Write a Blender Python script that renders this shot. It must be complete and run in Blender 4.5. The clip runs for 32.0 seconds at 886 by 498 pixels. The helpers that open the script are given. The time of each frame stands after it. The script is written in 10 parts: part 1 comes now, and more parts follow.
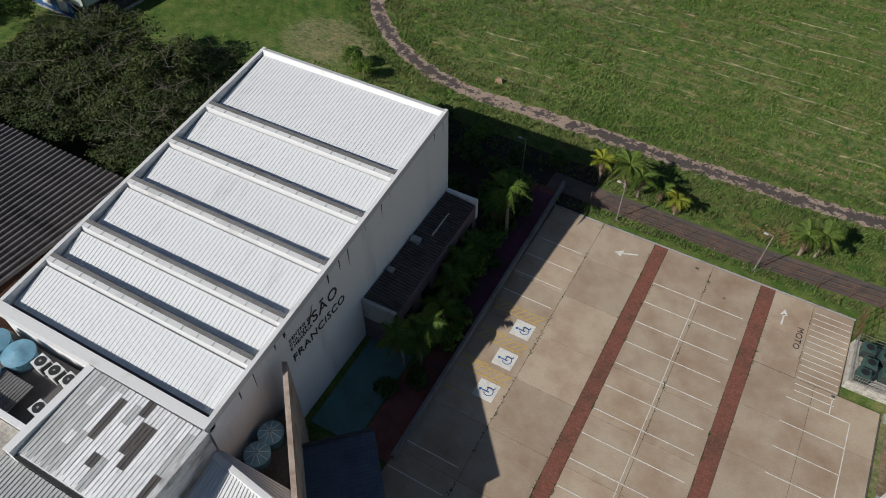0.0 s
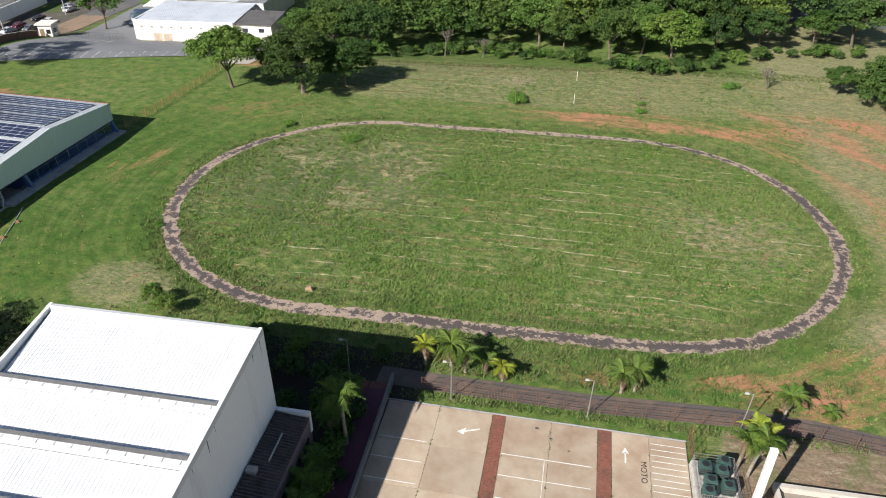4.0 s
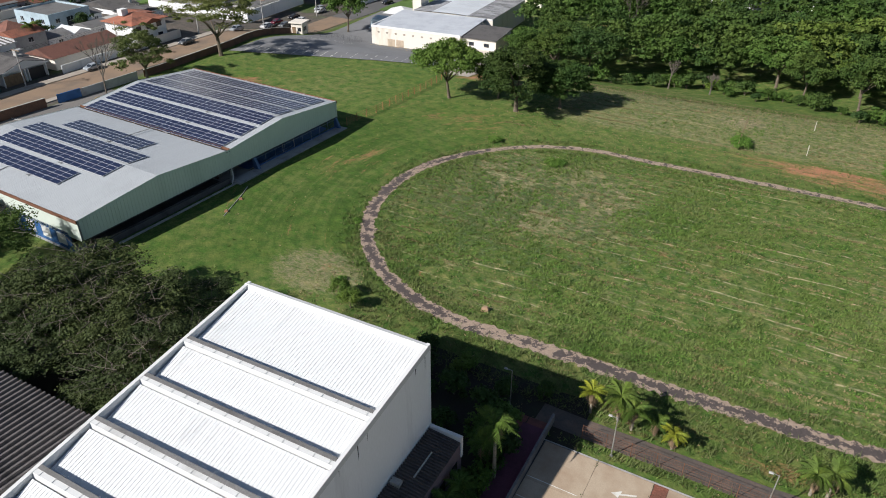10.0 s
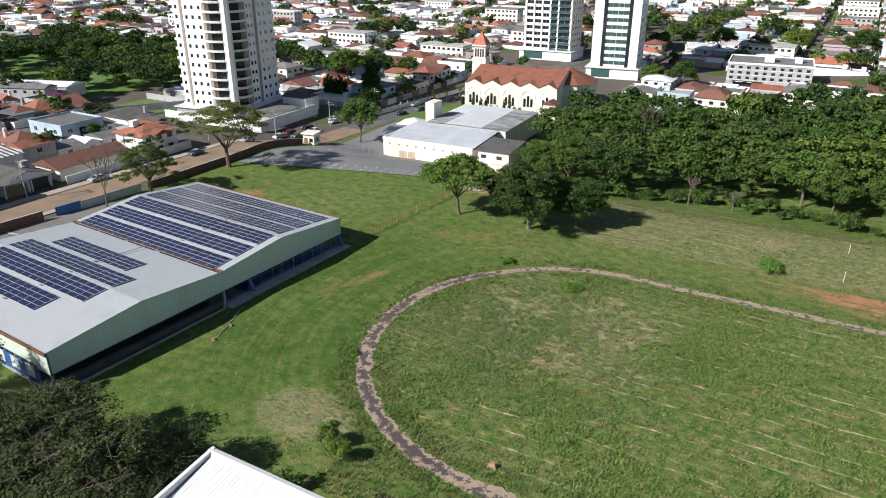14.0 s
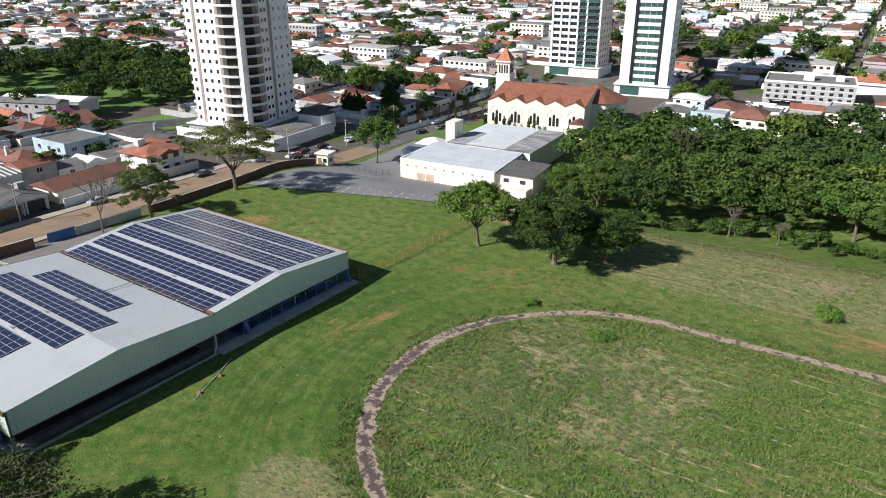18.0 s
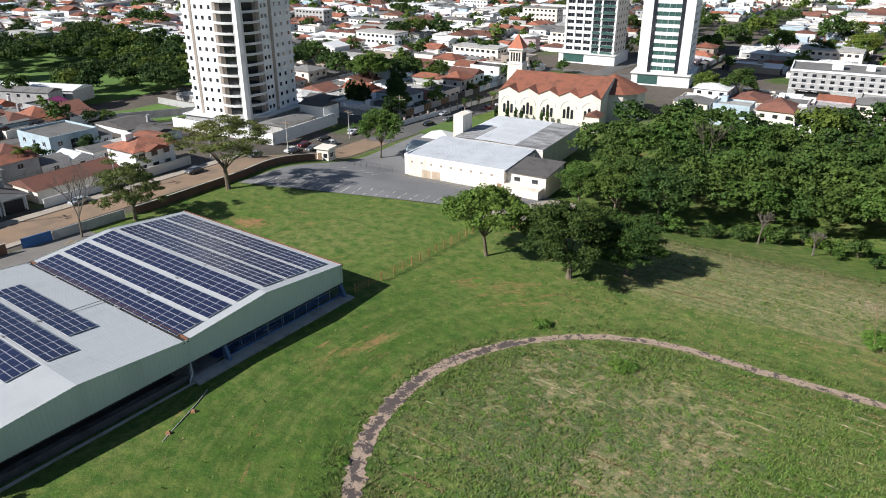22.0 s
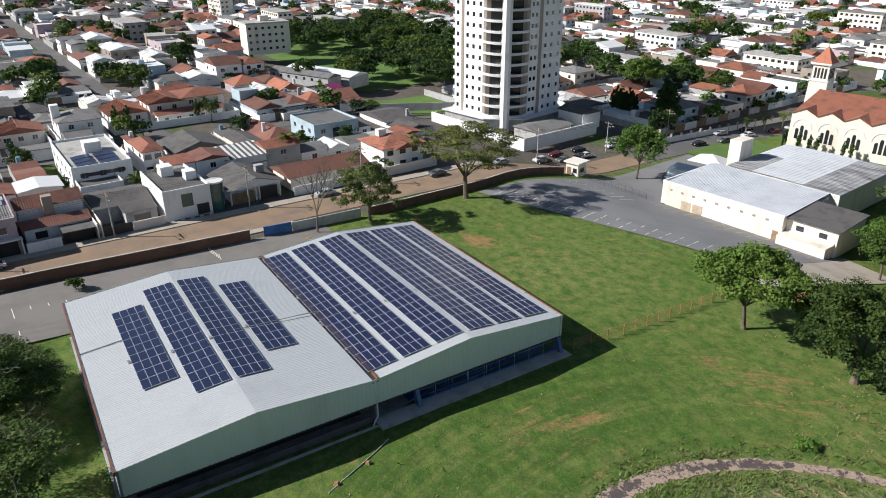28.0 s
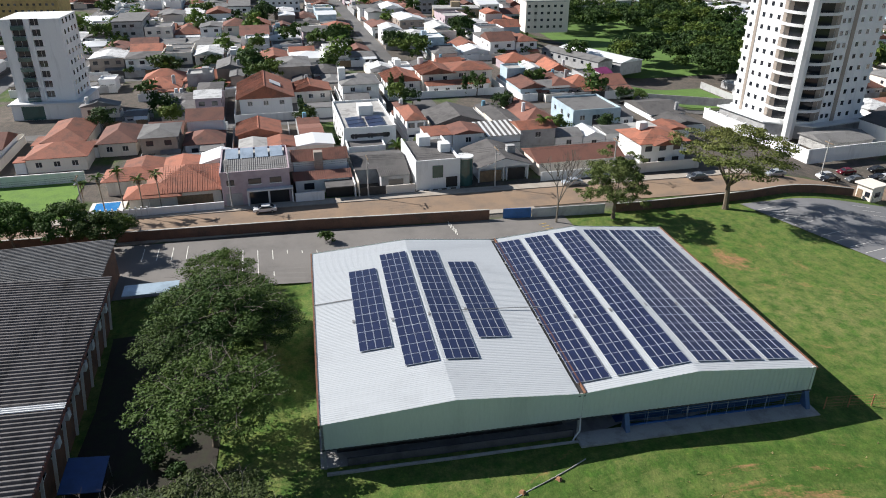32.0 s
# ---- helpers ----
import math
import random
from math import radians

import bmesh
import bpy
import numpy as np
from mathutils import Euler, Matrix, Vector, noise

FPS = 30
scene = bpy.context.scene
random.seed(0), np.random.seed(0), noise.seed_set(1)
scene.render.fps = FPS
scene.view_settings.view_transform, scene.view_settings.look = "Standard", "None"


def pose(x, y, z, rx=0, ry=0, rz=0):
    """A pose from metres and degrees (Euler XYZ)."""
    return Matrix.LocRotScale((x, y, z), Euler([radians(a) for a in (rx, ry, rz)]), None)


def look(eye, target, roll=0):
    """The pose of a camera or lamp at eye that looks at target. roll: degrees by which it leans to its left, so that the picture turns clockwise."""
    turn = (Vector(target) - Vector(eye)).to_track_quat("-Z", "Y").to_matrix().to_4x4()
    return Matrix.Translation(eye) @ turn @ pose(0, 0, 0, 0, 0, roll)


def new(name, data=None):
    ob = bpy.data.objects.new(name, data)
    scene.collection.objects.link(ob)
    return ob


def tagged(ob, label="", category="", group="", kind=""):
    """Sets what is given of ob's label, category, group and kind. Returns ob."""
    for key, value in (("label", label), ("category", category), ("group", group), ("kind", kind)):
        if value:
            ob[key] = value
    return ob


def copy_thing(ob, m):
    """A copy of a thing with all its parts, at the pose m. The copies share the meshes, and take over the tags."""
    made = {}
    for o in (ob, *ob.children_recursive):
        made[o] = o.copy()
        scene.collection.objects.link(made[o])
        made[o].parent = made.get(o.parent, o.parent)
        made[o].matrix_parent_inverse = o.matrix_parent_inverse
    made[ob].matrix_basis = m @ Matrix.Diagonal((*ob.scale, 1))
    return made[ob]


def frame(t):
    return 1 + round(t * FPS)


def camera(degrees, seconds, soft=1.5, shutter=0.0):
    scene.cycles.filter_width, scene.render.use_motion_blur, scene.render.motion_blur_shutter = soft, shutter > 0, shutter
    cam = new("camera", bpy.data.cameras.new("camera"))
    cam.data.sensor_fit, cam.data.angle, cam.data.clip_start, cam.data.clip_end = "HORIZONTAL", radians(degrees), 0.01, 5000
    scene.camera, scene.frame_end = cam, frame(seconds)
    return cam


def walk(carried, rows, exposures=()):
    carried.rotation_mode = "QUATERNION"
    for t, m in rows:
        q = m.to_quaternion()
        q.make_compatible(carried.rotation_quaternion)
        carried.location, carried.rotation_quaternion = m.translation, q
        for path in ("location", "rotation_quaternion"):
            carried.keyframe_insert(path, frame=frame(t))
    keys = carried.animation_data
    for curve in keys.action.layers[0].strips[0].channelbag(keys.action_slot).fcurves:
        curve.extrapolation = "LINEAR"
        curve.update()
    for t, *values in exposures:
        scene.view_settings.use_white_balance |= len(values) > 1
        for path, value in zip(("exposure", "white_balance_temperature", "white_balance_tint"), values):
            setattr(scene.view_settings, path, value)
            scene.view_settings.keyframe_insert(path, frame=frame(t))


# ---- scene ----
cam = camera(64.1, 32.0, 1.0)
PATH = [
    (0, (2.569, -50.488, 52.36), (1.937, -49.334, 50.853), -0.0),
    (0.5, (2.513, -50.336, 52.419), (1.85, -49.127, 50.97), -0.0),
    (1, (2.526, -50.19, 52.481), (1.813, -48.892, 51.137), 0.0),
    (1.5, (2.521, -50.129, 52.522), (1.76, -48.747, 51.294), 0.0),
    (2, (2.541, -50.174, 52.567), (1.771, -48.702, 51.453), 0.0),
    (2.5, (2.581, -50.252, 52.607), (1.91, -48.72, 51.51), -0.0),
    (3, (2.703, -50.273, 52.627), (2.173, -48.686, 51.531), 0.0),
    (3.5, (2.748, -50.316, 52.619), (2.352, -48.689, 51.526), 0.0),
    (5.5, (2.526, -50.798, 52.492), (2.439, -49.116, 51.413), -0.0),
    (6, (2.591, -50.799, 52.496), (2.605, -49.116, 51.415), -0.0),
    (6.5, (2.599, -50.685, 52.504), (2.751, -49.009, 51.424), 0.0),
    (7, (2.417, -50.67, 52.467), (2.704, -49.011, 51.387), -0.0),
    (7.5, (2.164, -50.665, 52.446), (2.392, -48.997, 51.366), 0.0),
    (8, (2.16, -50.53, 52.388), (2.135, -48.846, 51.309), 0.0),
    (8.5, (2.295, -50.175, 52.331), (2.015, -48.515, 51.251), 0.0),
    (9, (2.422, -49.669, 52.342), (1.899, -48.069, 51.263), -0.0),
    (9.5, (2.503, -48.878, 52.408), (1.766, -47.366, 51.326), -0.0),
    (10, (2.455, -47.883, 52.545), (1.649, -46.383, 51.497), -0.0),
    (10.5, (2.319, -46.805, 52.609), (1.471, -45.231, 51.712), -0.0),
    (11, (2.069, -45.799, 52.651), (1.201, -44.187, 51.847), -0.0),
    (12, (1.155, -43.519, 52.741), (0.274, -41.914, 51.937), -0.0),
    (13, (0.155, -40.993, 52.689), (-0.744, -39.399, 51.883), -0.0),
    (14, (-0.98, -38.471, 52.568), (-1.887, -36.88, 51.764), 0.0),
    (14.5, (-1.596, -37.116, 52.482), (-2.517, -35.534, 51.678), -0.0),
    (16.5, (-4.346, -31.279, 51.886), (-5.313, -29.706, 51.117), 0.0),
    (17, (-5.064, -29.882, 51.844), (-6.031, -28.309, 51.075), 0.0),
    (18, (-6.409, -27.279, 51.744), (-7.377, -25.708, 50.973), 0.0),
    (19, (-7.733, -24.629, 51.616), (-8.703, -23.058, 50.847), -0.0),
    (20, (-8.997, -21.893, 51.487), (-9.968, -20.323, 50.716), 0.0),
    (21, (-10.423, -19.399, 51.49), (-11.402, -17.835, 50.718), -0.0),
    (22, (-11.716, -16.611, 51.544), (-12.701, -15.07, 50.733), 0.0),
    (23, (-13.157, -14.06, 51.658), (-14.144, -12.521, 50.848), 0.0),
    (24, (-14.618, -11.606, 51.835), (-15.611, -10.073, 51.02), 0.0),
    (25, (-16.375, -8.857, 52.196), (-17.482, -7.406, 51.377), 0.0),
    (25.5, (-17.212, -7.616, 52.285), (-18.404, -6.234, 51.467), -0.0),
    (27.5, (-20.03, -3.532, 52.425), (-21.461, -2.402, 51.603), -0.0),
    (28, (-20.494, -2.782, 52.409), (-21.972, -1.721, 51.58), -0.1),
    (29, (-21.24, -1.706, 52.38), (-22.805, -0.796, 51.53), -0.0),
    (30, (-21.913, -0.799, 52.399), (-23.561, -0.073, 51.529), 0.0),
    (31, (-22.864, 0.0, 52.418), (-24.552, 0.621, 51.544), 0.0),
    (32, (-23.842, 0.878, 52.495), (-25.585, 1.311, 51.617), 0.1),
]
walk(cam, [(t, look(eye, target, roll)) for t, eye, target, roll in PATH], [(0, -0.25), (1, -0.15), (2, 0.05), (3, 0.43), (6, 0.87), (8, 0.79), (9, 0.68), (10, 0.33), (11, 0.32), (13, 0.47), (16, 0.52), (23, 0.53), (25, 0.5), (28, 0.46), (30, 0.47), (32, 0.66)])
# ---- light ----
SUN_EL, SHADOW = radians(34), Vector((0.56, 0.83, 0)).normalized()
world = bpy.data.worlds.new("sky")
scene.world = world
world.use_nodes = True
wn = world.node_tree
sky = wn.nodes.new("ShaderNodeTexSky")
sky.sky_type, sky.sun_disc = "NISHITA", False
sky.altitude, sky.dust_density = 800, 0.6
sky.sun_elevation, sky.sun_rotation = SUN_EL, math.atan2(-SHADOW.x, -SHADOW.y)
wn.links.new(sky.outputs[0], wn.nodes["Background"].inputs[0])
wn.nodes["Background"].inputs[1].default_value = 0.056
sun = new("sun", bpy.data.lights.new("sun", "SUN"))
sun.data.energy, sun.data.angle, sun.data.color = 5.0, radians(0.53), (1.0, 0.97, 0.935)
sun.matrix_world = look((0, 0, 200), Vector((0, 0, 200)) + SHADOW * math.cos(SUN_EL) - Vector((0, 0, math.sin(SUN_EL))))

# ---- materials ----
def ramp(nt, fac, stops):
    r = nt.nodes.new("ShaderNodeValToRGB")
    while len(r.color_ramp.elements) < len(stops):
        r.color_ramp.elements.new(0.5)
    for e, (p, c) in zip(r.color_ramp.elements, stops):
        e.position, e.color = p, (*c, 1) if len(c) == 3 else c
    nt.links.new(fac, r.inputs[0])
    return r.outputs[0]


def noise_tex(nt, vec, scale, detail=4, rough=0.6):
    n = nt.nodes.new("ShaderNodeTexNoise")
    n.inputs["Scale"].default_value, n.inputs["Detail"].default_value = scale, detail
    n.inputs["Roughness"].default_value = rough
    if vec is not None:
        nt.links.new(vec, n.inputs["Vector"])
    return n.outputs["Fac"]


def mix(nt, fac, a, b, kind="MIX"):
    m = nt.nodes.new("ShaderNodeMix")
    m.data_type, m.blend_type = "RGBA", kind
    for s, v in ((m.inputs[0], fac), (m.inputs[6], a), (m.inputs[7], b)):
        if isinstance(v, (int, float)):
            s.default_value = v
        elif isinstance(v, tuple):
            s.default_value = (*v, 1)
        else:
            nt.links.new(v, s)
    return m.outputs[2]


def calc(nt, op, a, b=0.0, clamp=False):
    m = nt.nodes.new("ShaderNodeMath")
    m.operation, m.use_clamp = op, clamp
    for s, v in ((m.inputs[0], a), (m.inputs[1], b)):
        if isinstance(v, (int, float)):
            s.default_value = v
        else:
            nt.links.new(v, s)
    return m.outputs[0]


def stretch(nt, vec, scale, rot=(0, 0, 0)):
    m = nt.nodes.new("ShaderNodeMapping")
    m.inputs["Scale"].default_value, m.inputs["Rotation"].default_value = scale, rot
    nt.links.new(vec, m.inputs["Vector"])
    return m.outputs[0]


def shader(name):
    m = bpy.data.materials.new(name)
    m.use_nodes = True
    nt = m.node_tree
    pos = nt.nodes.new("ShaderNodeNewGeometry").outputs["Position"]
    return m, nt, pos, nt.nodes["Principled BSDF"]


def mat(name, base, stain=None, vary=0.25, scale=0.4, fine=6.0, rough=0.8, metal=0.0, bump=0.05, rnd=0.0, amount=0.5, streak=None):
    """A surface: base colour with fine grain, patches of a stain colour at a large scale, and a change from piece to piece."""
    m, nt, pos, p = shader(name)
    stain = stain or tuple(c * 0.6 for c in base)
    vec = stretch(nt, pos, streak) if streak else pos
    big = noise_tex(nt, vec, scale, 6, 0.65)
    col = mix(nt, ramp(nt, big, [(0.62 - 0.35 * amount, (0, 0, 0)), (0.78 - 0.1 * amount, (1, 1, 1))]), base, stain)
    grain = noise_tex(nt, vec, fine, 4, 0.7)
    shade = ramp(nt, grain, [(0.25, (1 - vary,) * 3), (0.75, (1 + vary * 0.6,) * 3)])
    col = mix(nt, 1.0, col, shade, "MULTIPLY")
    if rnd:
        info = nt.nodes.new("ShaderNodeObjectInfo").outputs["Random"]
        isl = nt.nodes.new("ShaderNodeNewGeometry").outputs["Random Per Island"]
        both = calc(nt, "FRACT", calc(nt, "ADD", info, isl))
        col = mix(nt, 1.0, col, ramp(nt, both, [(0, (1 - rnd,) * 3), (1, (1 + rnd * 0.6,) * 3)]), "MULTIPLY")
    nt.links.new(col, p.inputs["Base Color"])
    p.inputs["Roughness"].default_value, p.inputs["Metallic"].default_value = rough, metal
    if bump:
        b = nt.nodes.new("ShaderNodeBump")
        b.inputs["Strength"].default_value, b.inputs["Distance"].default_value = min(1, bump * 4), bump
        nt.links.new(grain, b.inputs["Height"])
        nt.links.new(b.outputs[0], p.inputs["Normal"])
    return m


WHITE = mat("white_paint", (0.67, 0.67, 0.66), (0.43, 0.42, 0.4), 0.06, 0.25, 8, 0.6, 0, 0.01, 0, 0.15)
WALLW = mat("white_render", (0.77, 0.77, 0.76), (0.56, 0.56, 0.55), 0.06, 0.5, 10, 0.75, 0, 0.02, 0, 0.2, (1, 1, 0.15))
CREAM = mat("cream_render", (0.74, 0.68, 0.6), (0.55, 0.48, 0.39), 0.08, 0.3, 8, 0.8, 0, 0.02, 0, 0.2, (1, 1, 0.2))
# Copy of WALLW, brightened to lift the hall wall that stands in shade.
HALLW = mat("hall_shade_lifted_render", (0.86, 0.86, 0.86), (0.68, 0.68, 0.68), 0.06, 0.5, 10, 0.75, 0, 0.02, 0, 0.2, (1, 1, 0.15))
ROOFW = mat("white_roof_sheet", (0.73, 0.74, 0.74), (0.54, 0.54, 0.53), 0.08, 0.18, 5, 0.5, 0.0, 0.01, 0.03, 0.12, (3, 0.5, 1))
ARENAW = mat("arena_roof_sheet", (0.51, 0.53, 0.54), (0.45, 0.465, 0.475), 0.07, 0.15, 5, 0.42, 0.1, 0.01, 0.03, 0.25)
OLDROOF = mat("old_fibre_roof", (0.66, 0.66, 0.65), (0.1, 0.095, 0.09), 0.25, 0.8, 6, 0.9, 0, 0.03, 0.1, 0.42, (1.3, 0.45, 1))
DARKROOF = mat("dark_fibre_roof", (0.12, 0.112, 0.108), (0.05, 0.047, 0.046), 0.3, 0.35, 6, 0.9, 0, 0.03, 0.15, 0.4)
GREYROOF = mat("grey_fibre_roof", (0.19, 0.185, 0.18), (0.1, 0.095, 0.09), 0.3, 0.3, 5, 0.9, 0, 0.03, 0.25, 0.4)
BLUEROOF = mat("blue_grey_roof", (0.12, 0.14, 0.18), (0.08, 0.09, 0.11), 0.15, 0.4, 6, 0.5, 0.2, 0.02)
TILE = mat("clay_tile", (0.36, 0.13, 0.077), (0.15, 0.075, 0.052), 0.35, 0.35, 5, 0.85, 0, 0.04, 0.4, 0.45)
TILEB = mat("brown_tile", (0.2, 0.085, 0.06), (0.09, 0.05, 0.04), 0.3, 0.35, 5, 0.88, 0, 0.04, 0.3, 0.4)
GREENF = mat("green_fascia_sheet", (0.66, 0.73, 0.66), (0.56, 0.63, 0.56), 0.06, 0.2, 6, 0.5, 0.1, 0.01, 0, 0.3, (1, 1, 0.2))
CONC = mat("concrete", (0.46, 0.365, 0.265), (0.32, 0.215, 0.14), 0.14, 0.22, 7, 0.9, 0, 0.02, 0.12, 0.62)
CONCG = mat("grey_concrete", (0.42, 0.41, 0.39), (0.2, 0.19, 0.18), 0.15, 0.4, 7, 0.9, 0, 0.02, 0.1, 0.4)
KERB = mat("kerb_concrete", (0.5, 0.48, 0.44), (0.28, 0.25, 0.22), 0.2, 0.8, 9, 0.9, 0, 0.02, 0.1)
SLAB = mat("stained_slab", (0.62, 0.6, 0.56), (0.08, 0.08, 0.075), 0.2, 0.28, 6, 0.85, 0, 0.02, 0, 0.62)
BRICKR = mat("red_paver", (0.25, 0.095, 0.062), (0.13, 0.075, 0.052), 0.35, 0.35, 9, 0.9, 0, 0.03, 0.25, 0.4)
REDFLOOR = mat("red_floor", (0.22, 0.075, 0.06), (0.12, 0.05, 0.04), 0.2, 0.5, 7, 0.85, 0, 0.02)
TEALFLOOR = mat("teal_floor", (0.1, 0.21, 0.2), (0.07, 0.13, 0.12), 0.15, 0.4, 7, 0.7, 0, 0.01)
ASPHALT = mat("asphalt", (0.105, 0.102, 0.1), (0.15, 0.14, 0.13), 0.2, 0.12, 12, 0.92, 0, 0.02, 0, 0.5)
ROADD = mat("dusty_asphalt", (0.27, 0.185, 0.12), (0.17, 0.13, 0.1), 0.15, 0.15, 8, 0.92, 0, 0.02, 0, 0.5)
SIDEW = mat("pavement_concrete", (0.42, 0.37, 0.31), (0.3, 0.24, 0.19), 0.15, 0.3, 7, 0.9, 0, 0.02, 0.1, 0.4)
BRICKW = mat("brick_wall_old", (0.2, 0.1, 0.065), (0.1, 0.065, 0.05), 0.3, 0.5, 6, 0.9, 0, 0.04, 0.2, 0.5)
LINEP = mat("white_road_paint", (0.72, 0.70, 0.64), (0.5, 0.46, 0.38), 0.15, 1.2, 12, 0.8, 0, 0.0, 0, 0.45)
YELP = mat("yellow_road_paint", (0.58, 0.39, 0.09), (0.45, 0.34, 0.15), 0.2, 1.2, 12, 0.8, 0, 0.0, 0, 0.45)
BLUEP = mat("blue_paint", (0.03, 0.12, 0.33), (0.02, 0.08, 0.2), 0.15, 0.6, 8, 0.6, 0, 0.01)
BLUEM = mat("blue_metal", (0.085, 0.16, 0.3), (0.06, 0.1, 0.18), 0.12, 0.6, 8, 0.5, 0.1, 0.01)
TANKB = mat("blue_tank_plastic", (0.17, 0.36, 0.47), (0.1, 0.22, 0.3), 0.15, 1.2, 8, 0.5, 0, 0.01)
STEEL = mat("galvanised_steel", (0.45, 0.45, 0.44), (0.25, 0.2, 0.16), 0.15, 1.5, 12, 0.45, 0.6, 0.0)
RUST = mat("rusty_steel", (0.2, 0.09, 0.05), (0.1, 0.05, 0.035), 0.3, 1.5, 12, 0.85, 0.2, 0.01)
DARK = mat("dark_opening", (0.022, 0.022, 0.024), (0.012, 0.012, 0.012), 0.2, 0.8, 6, 0.6, 0, 0)
DARKM = mat("dark_metal", (0.06, 0.06, 0.062), (0.035, 0.033, 0.03), 0.2, 0.8, 6, 0.55, 0.3, 0)
BLACKP = mat("black_lettering", (0.025, 0.025, 0.025), (0.05, 0.05, 0.05), 0.1, 2, 9, 0.6, 0, 0)
GREENC = mat("green_condenser", (0.06, 0.12, 0.1), (0.04, 0.08, 0.07), 0.15, 1, 8, 0.6, 0.2, 0)
STONE = mat("rubble_stone", (0.5, 0.47, 0.41), (0.22, 0.19, 0.16), 0.3, 2.2, 9, 0.9, 0, 0.05, 0, 0.5)
WOODP = mat("weathered_wood", (0.28, 0.19, 0.11), (0.16, 0.11, 0.07), 0.2, 1.5, 9, 0.85, 0, 0.02, 0.2)
BARK = mat("bark", (0.16, 0.125, 0.09), (0.09, 0.07, 0.05), 0.3, 1.5, 9, 0.95, 0, 0.03, 0.15)
PALMT = mat("palm_trunk", (0.3, 0.26, 0.2), (0.18, 0.15, 0.11), 0.25, 1.5, 8, 0.9, 0, 0.03, 0.1, 0.5, (1, 1, 4))
BLUETARP = mat("blue_tarpaulin", (0.02, 0.07, 0.22), (0.015, 0.05, 0.15), 0.1, 0.6, 6, 0.6, 0, 0.02)
POOLW = mat("pool_water", (0.03, 0.2, 0.5), (0.05, 0.28, 0.55), 0.1, 0.4, 3, 0.15, 0, 0.01)
SOILR = mat("red_soil", (0.36, 0.14, 0.065), (0.25, 0.12, 0.07), 0.25, 0.6, 7, 0.95, 0, 0.04)
PINKW = mat("lilac_render", (0.46, 0.37, 0.4), (0.33, 0.26, 0.28), 0.08, 0.5, 8, 0.8, 0, 0.02)
GREYW = mat("grey_render", (0.42, 0.42, 0.42), (0.27, 0.26, 0.25), 0.1, 0.5, 8, 0.8, 0, 0.02, 0.1)
TAUPE = mat("taupe_render", (0.33, 0.28, 0.235), (0.25, 0.21, 0.18), 0.08, 0.5, 8, 0.8, 0, 0.02)
BLUEW = mat("pale_blue_render", (0.42, 0.52, 0.58), (0.3, 0.38, 0.42), 0.08, 0.5, 8, 0.8, 0, 0.02)


def glass(name, tint, rough=0.08):
    m, nt, pos, p = shader(name)
    n = noise_tex(nt, pos, 0.7, 2)
    nt.links.new(mix(nt, n, tint, tuple(c * 0.5 for c in tint)), p.inputs["Base Color"])
    p.inputs["Roughness"].default_value = rough
    p.inputs["Specular IOR Level"].default_value = 0.8
    return m


GLASS = glass("dark_window_glass", (0.03, 0.035, 0.045))
GLASSG = glass("green_window_glass", (0.06, 0.14, 0.125))
PANEL = glass("solar_cell", (0.02, 0.027, 0.075), 0.28)


def leafy(name, a, b, rnd=0.35):
    m, nt, pos, p = shader(name)
    isl = nt.nodes.new("ShaderNodeNewGeometry").outputs["Random Per Island"]
    info = nt.nodes.new("ShaderNodeObjectInfo").outputs["Random"]
    broad = calc(nt, "ADD", calc(nt, "MULTIPLY", noise_tex(nt, pos, 0.09, 2), 0.6), calc(nt, "MULTIPLY", noise_tex(nt, pos, 0.6, 3), 0.4))
    col = mix(nt, ramp(nt, broad, [(0.38, (0, 0, 0)), (0.62, (1, 1, 1))]), a, b)
    col = mix(nt, 1.0, col, ramp(nt, isl, [(0, (0.72,) * 3), (1, (1.25,) * 3)]), "MULTIPLY")
    col = mix(nt, 1.0, col, ramp(nt, info, [(0, (1 - rnd, 1 - rnd, 1 - rnd)), (0.5, (1, 1, 1)), (1, (1 + rnd, 1 + rnd * 0.5, 1))]), "MULTIPLY")
    nt.links.new(col, p.inputs["Base Color"])
    p.inputs["Roughness"].default_value = 0.7
    p.inputs["Specular IOR Level"].default_value = 0.2
    t = nt.nodes.new("ShaderNodeBsdfTranslucent")
    nt.links.new(col, t.inputs[0])
    s = nt.nodes.new("ShaderNodeMixShader")
    s.inputs[0].default_value = 0.16
    nt.links.new(p.outputs[0], s.inputs[1])
    nt.links.new(t.outputs[0], s.inputs[2])
    nt.links.new(s.outputs[0], nt.nodes["Material Output"].inputs[0])
    return m


LEAF = leafy("tree_leaves", (0.055, 0.118, 0.02), (0.105, 0.17, 0.034))
LEAFD = leafy("dark_tree_leaves", (0.032, 0.07, 0.018), (0.06, 0.108, 0.025))
LEAFL = leafy("light_tree_leaves", (0.075, 0.145, 0.026), (0.12, 0.19, 0.036), 0.2)
LEAFG = leafy("grove_leaves", (0.034, 0.058, 0.017), (0.062, 0.082, 0.027), 0.2)
LEAFH = leafy("grove_green_leaves", (0.04, 0.088, 0.017), (0.078, 0.122, 0.026), 0.2)
LEAFO = leafy("olive_tree_leaves", (0.09, 0.125, 0.034), (0.135, 0.155, 0.05), 0.2)
PALML = leafy("palm_fronds", (0.06, 0.12, 0.02), (0.12, 0.17, 0.03), 0.25)
PALMY = leafy("yellow_palm_fronds", (0.3, 0.3, 0.03), (0.2, 0.25, 0.03), 0.15)
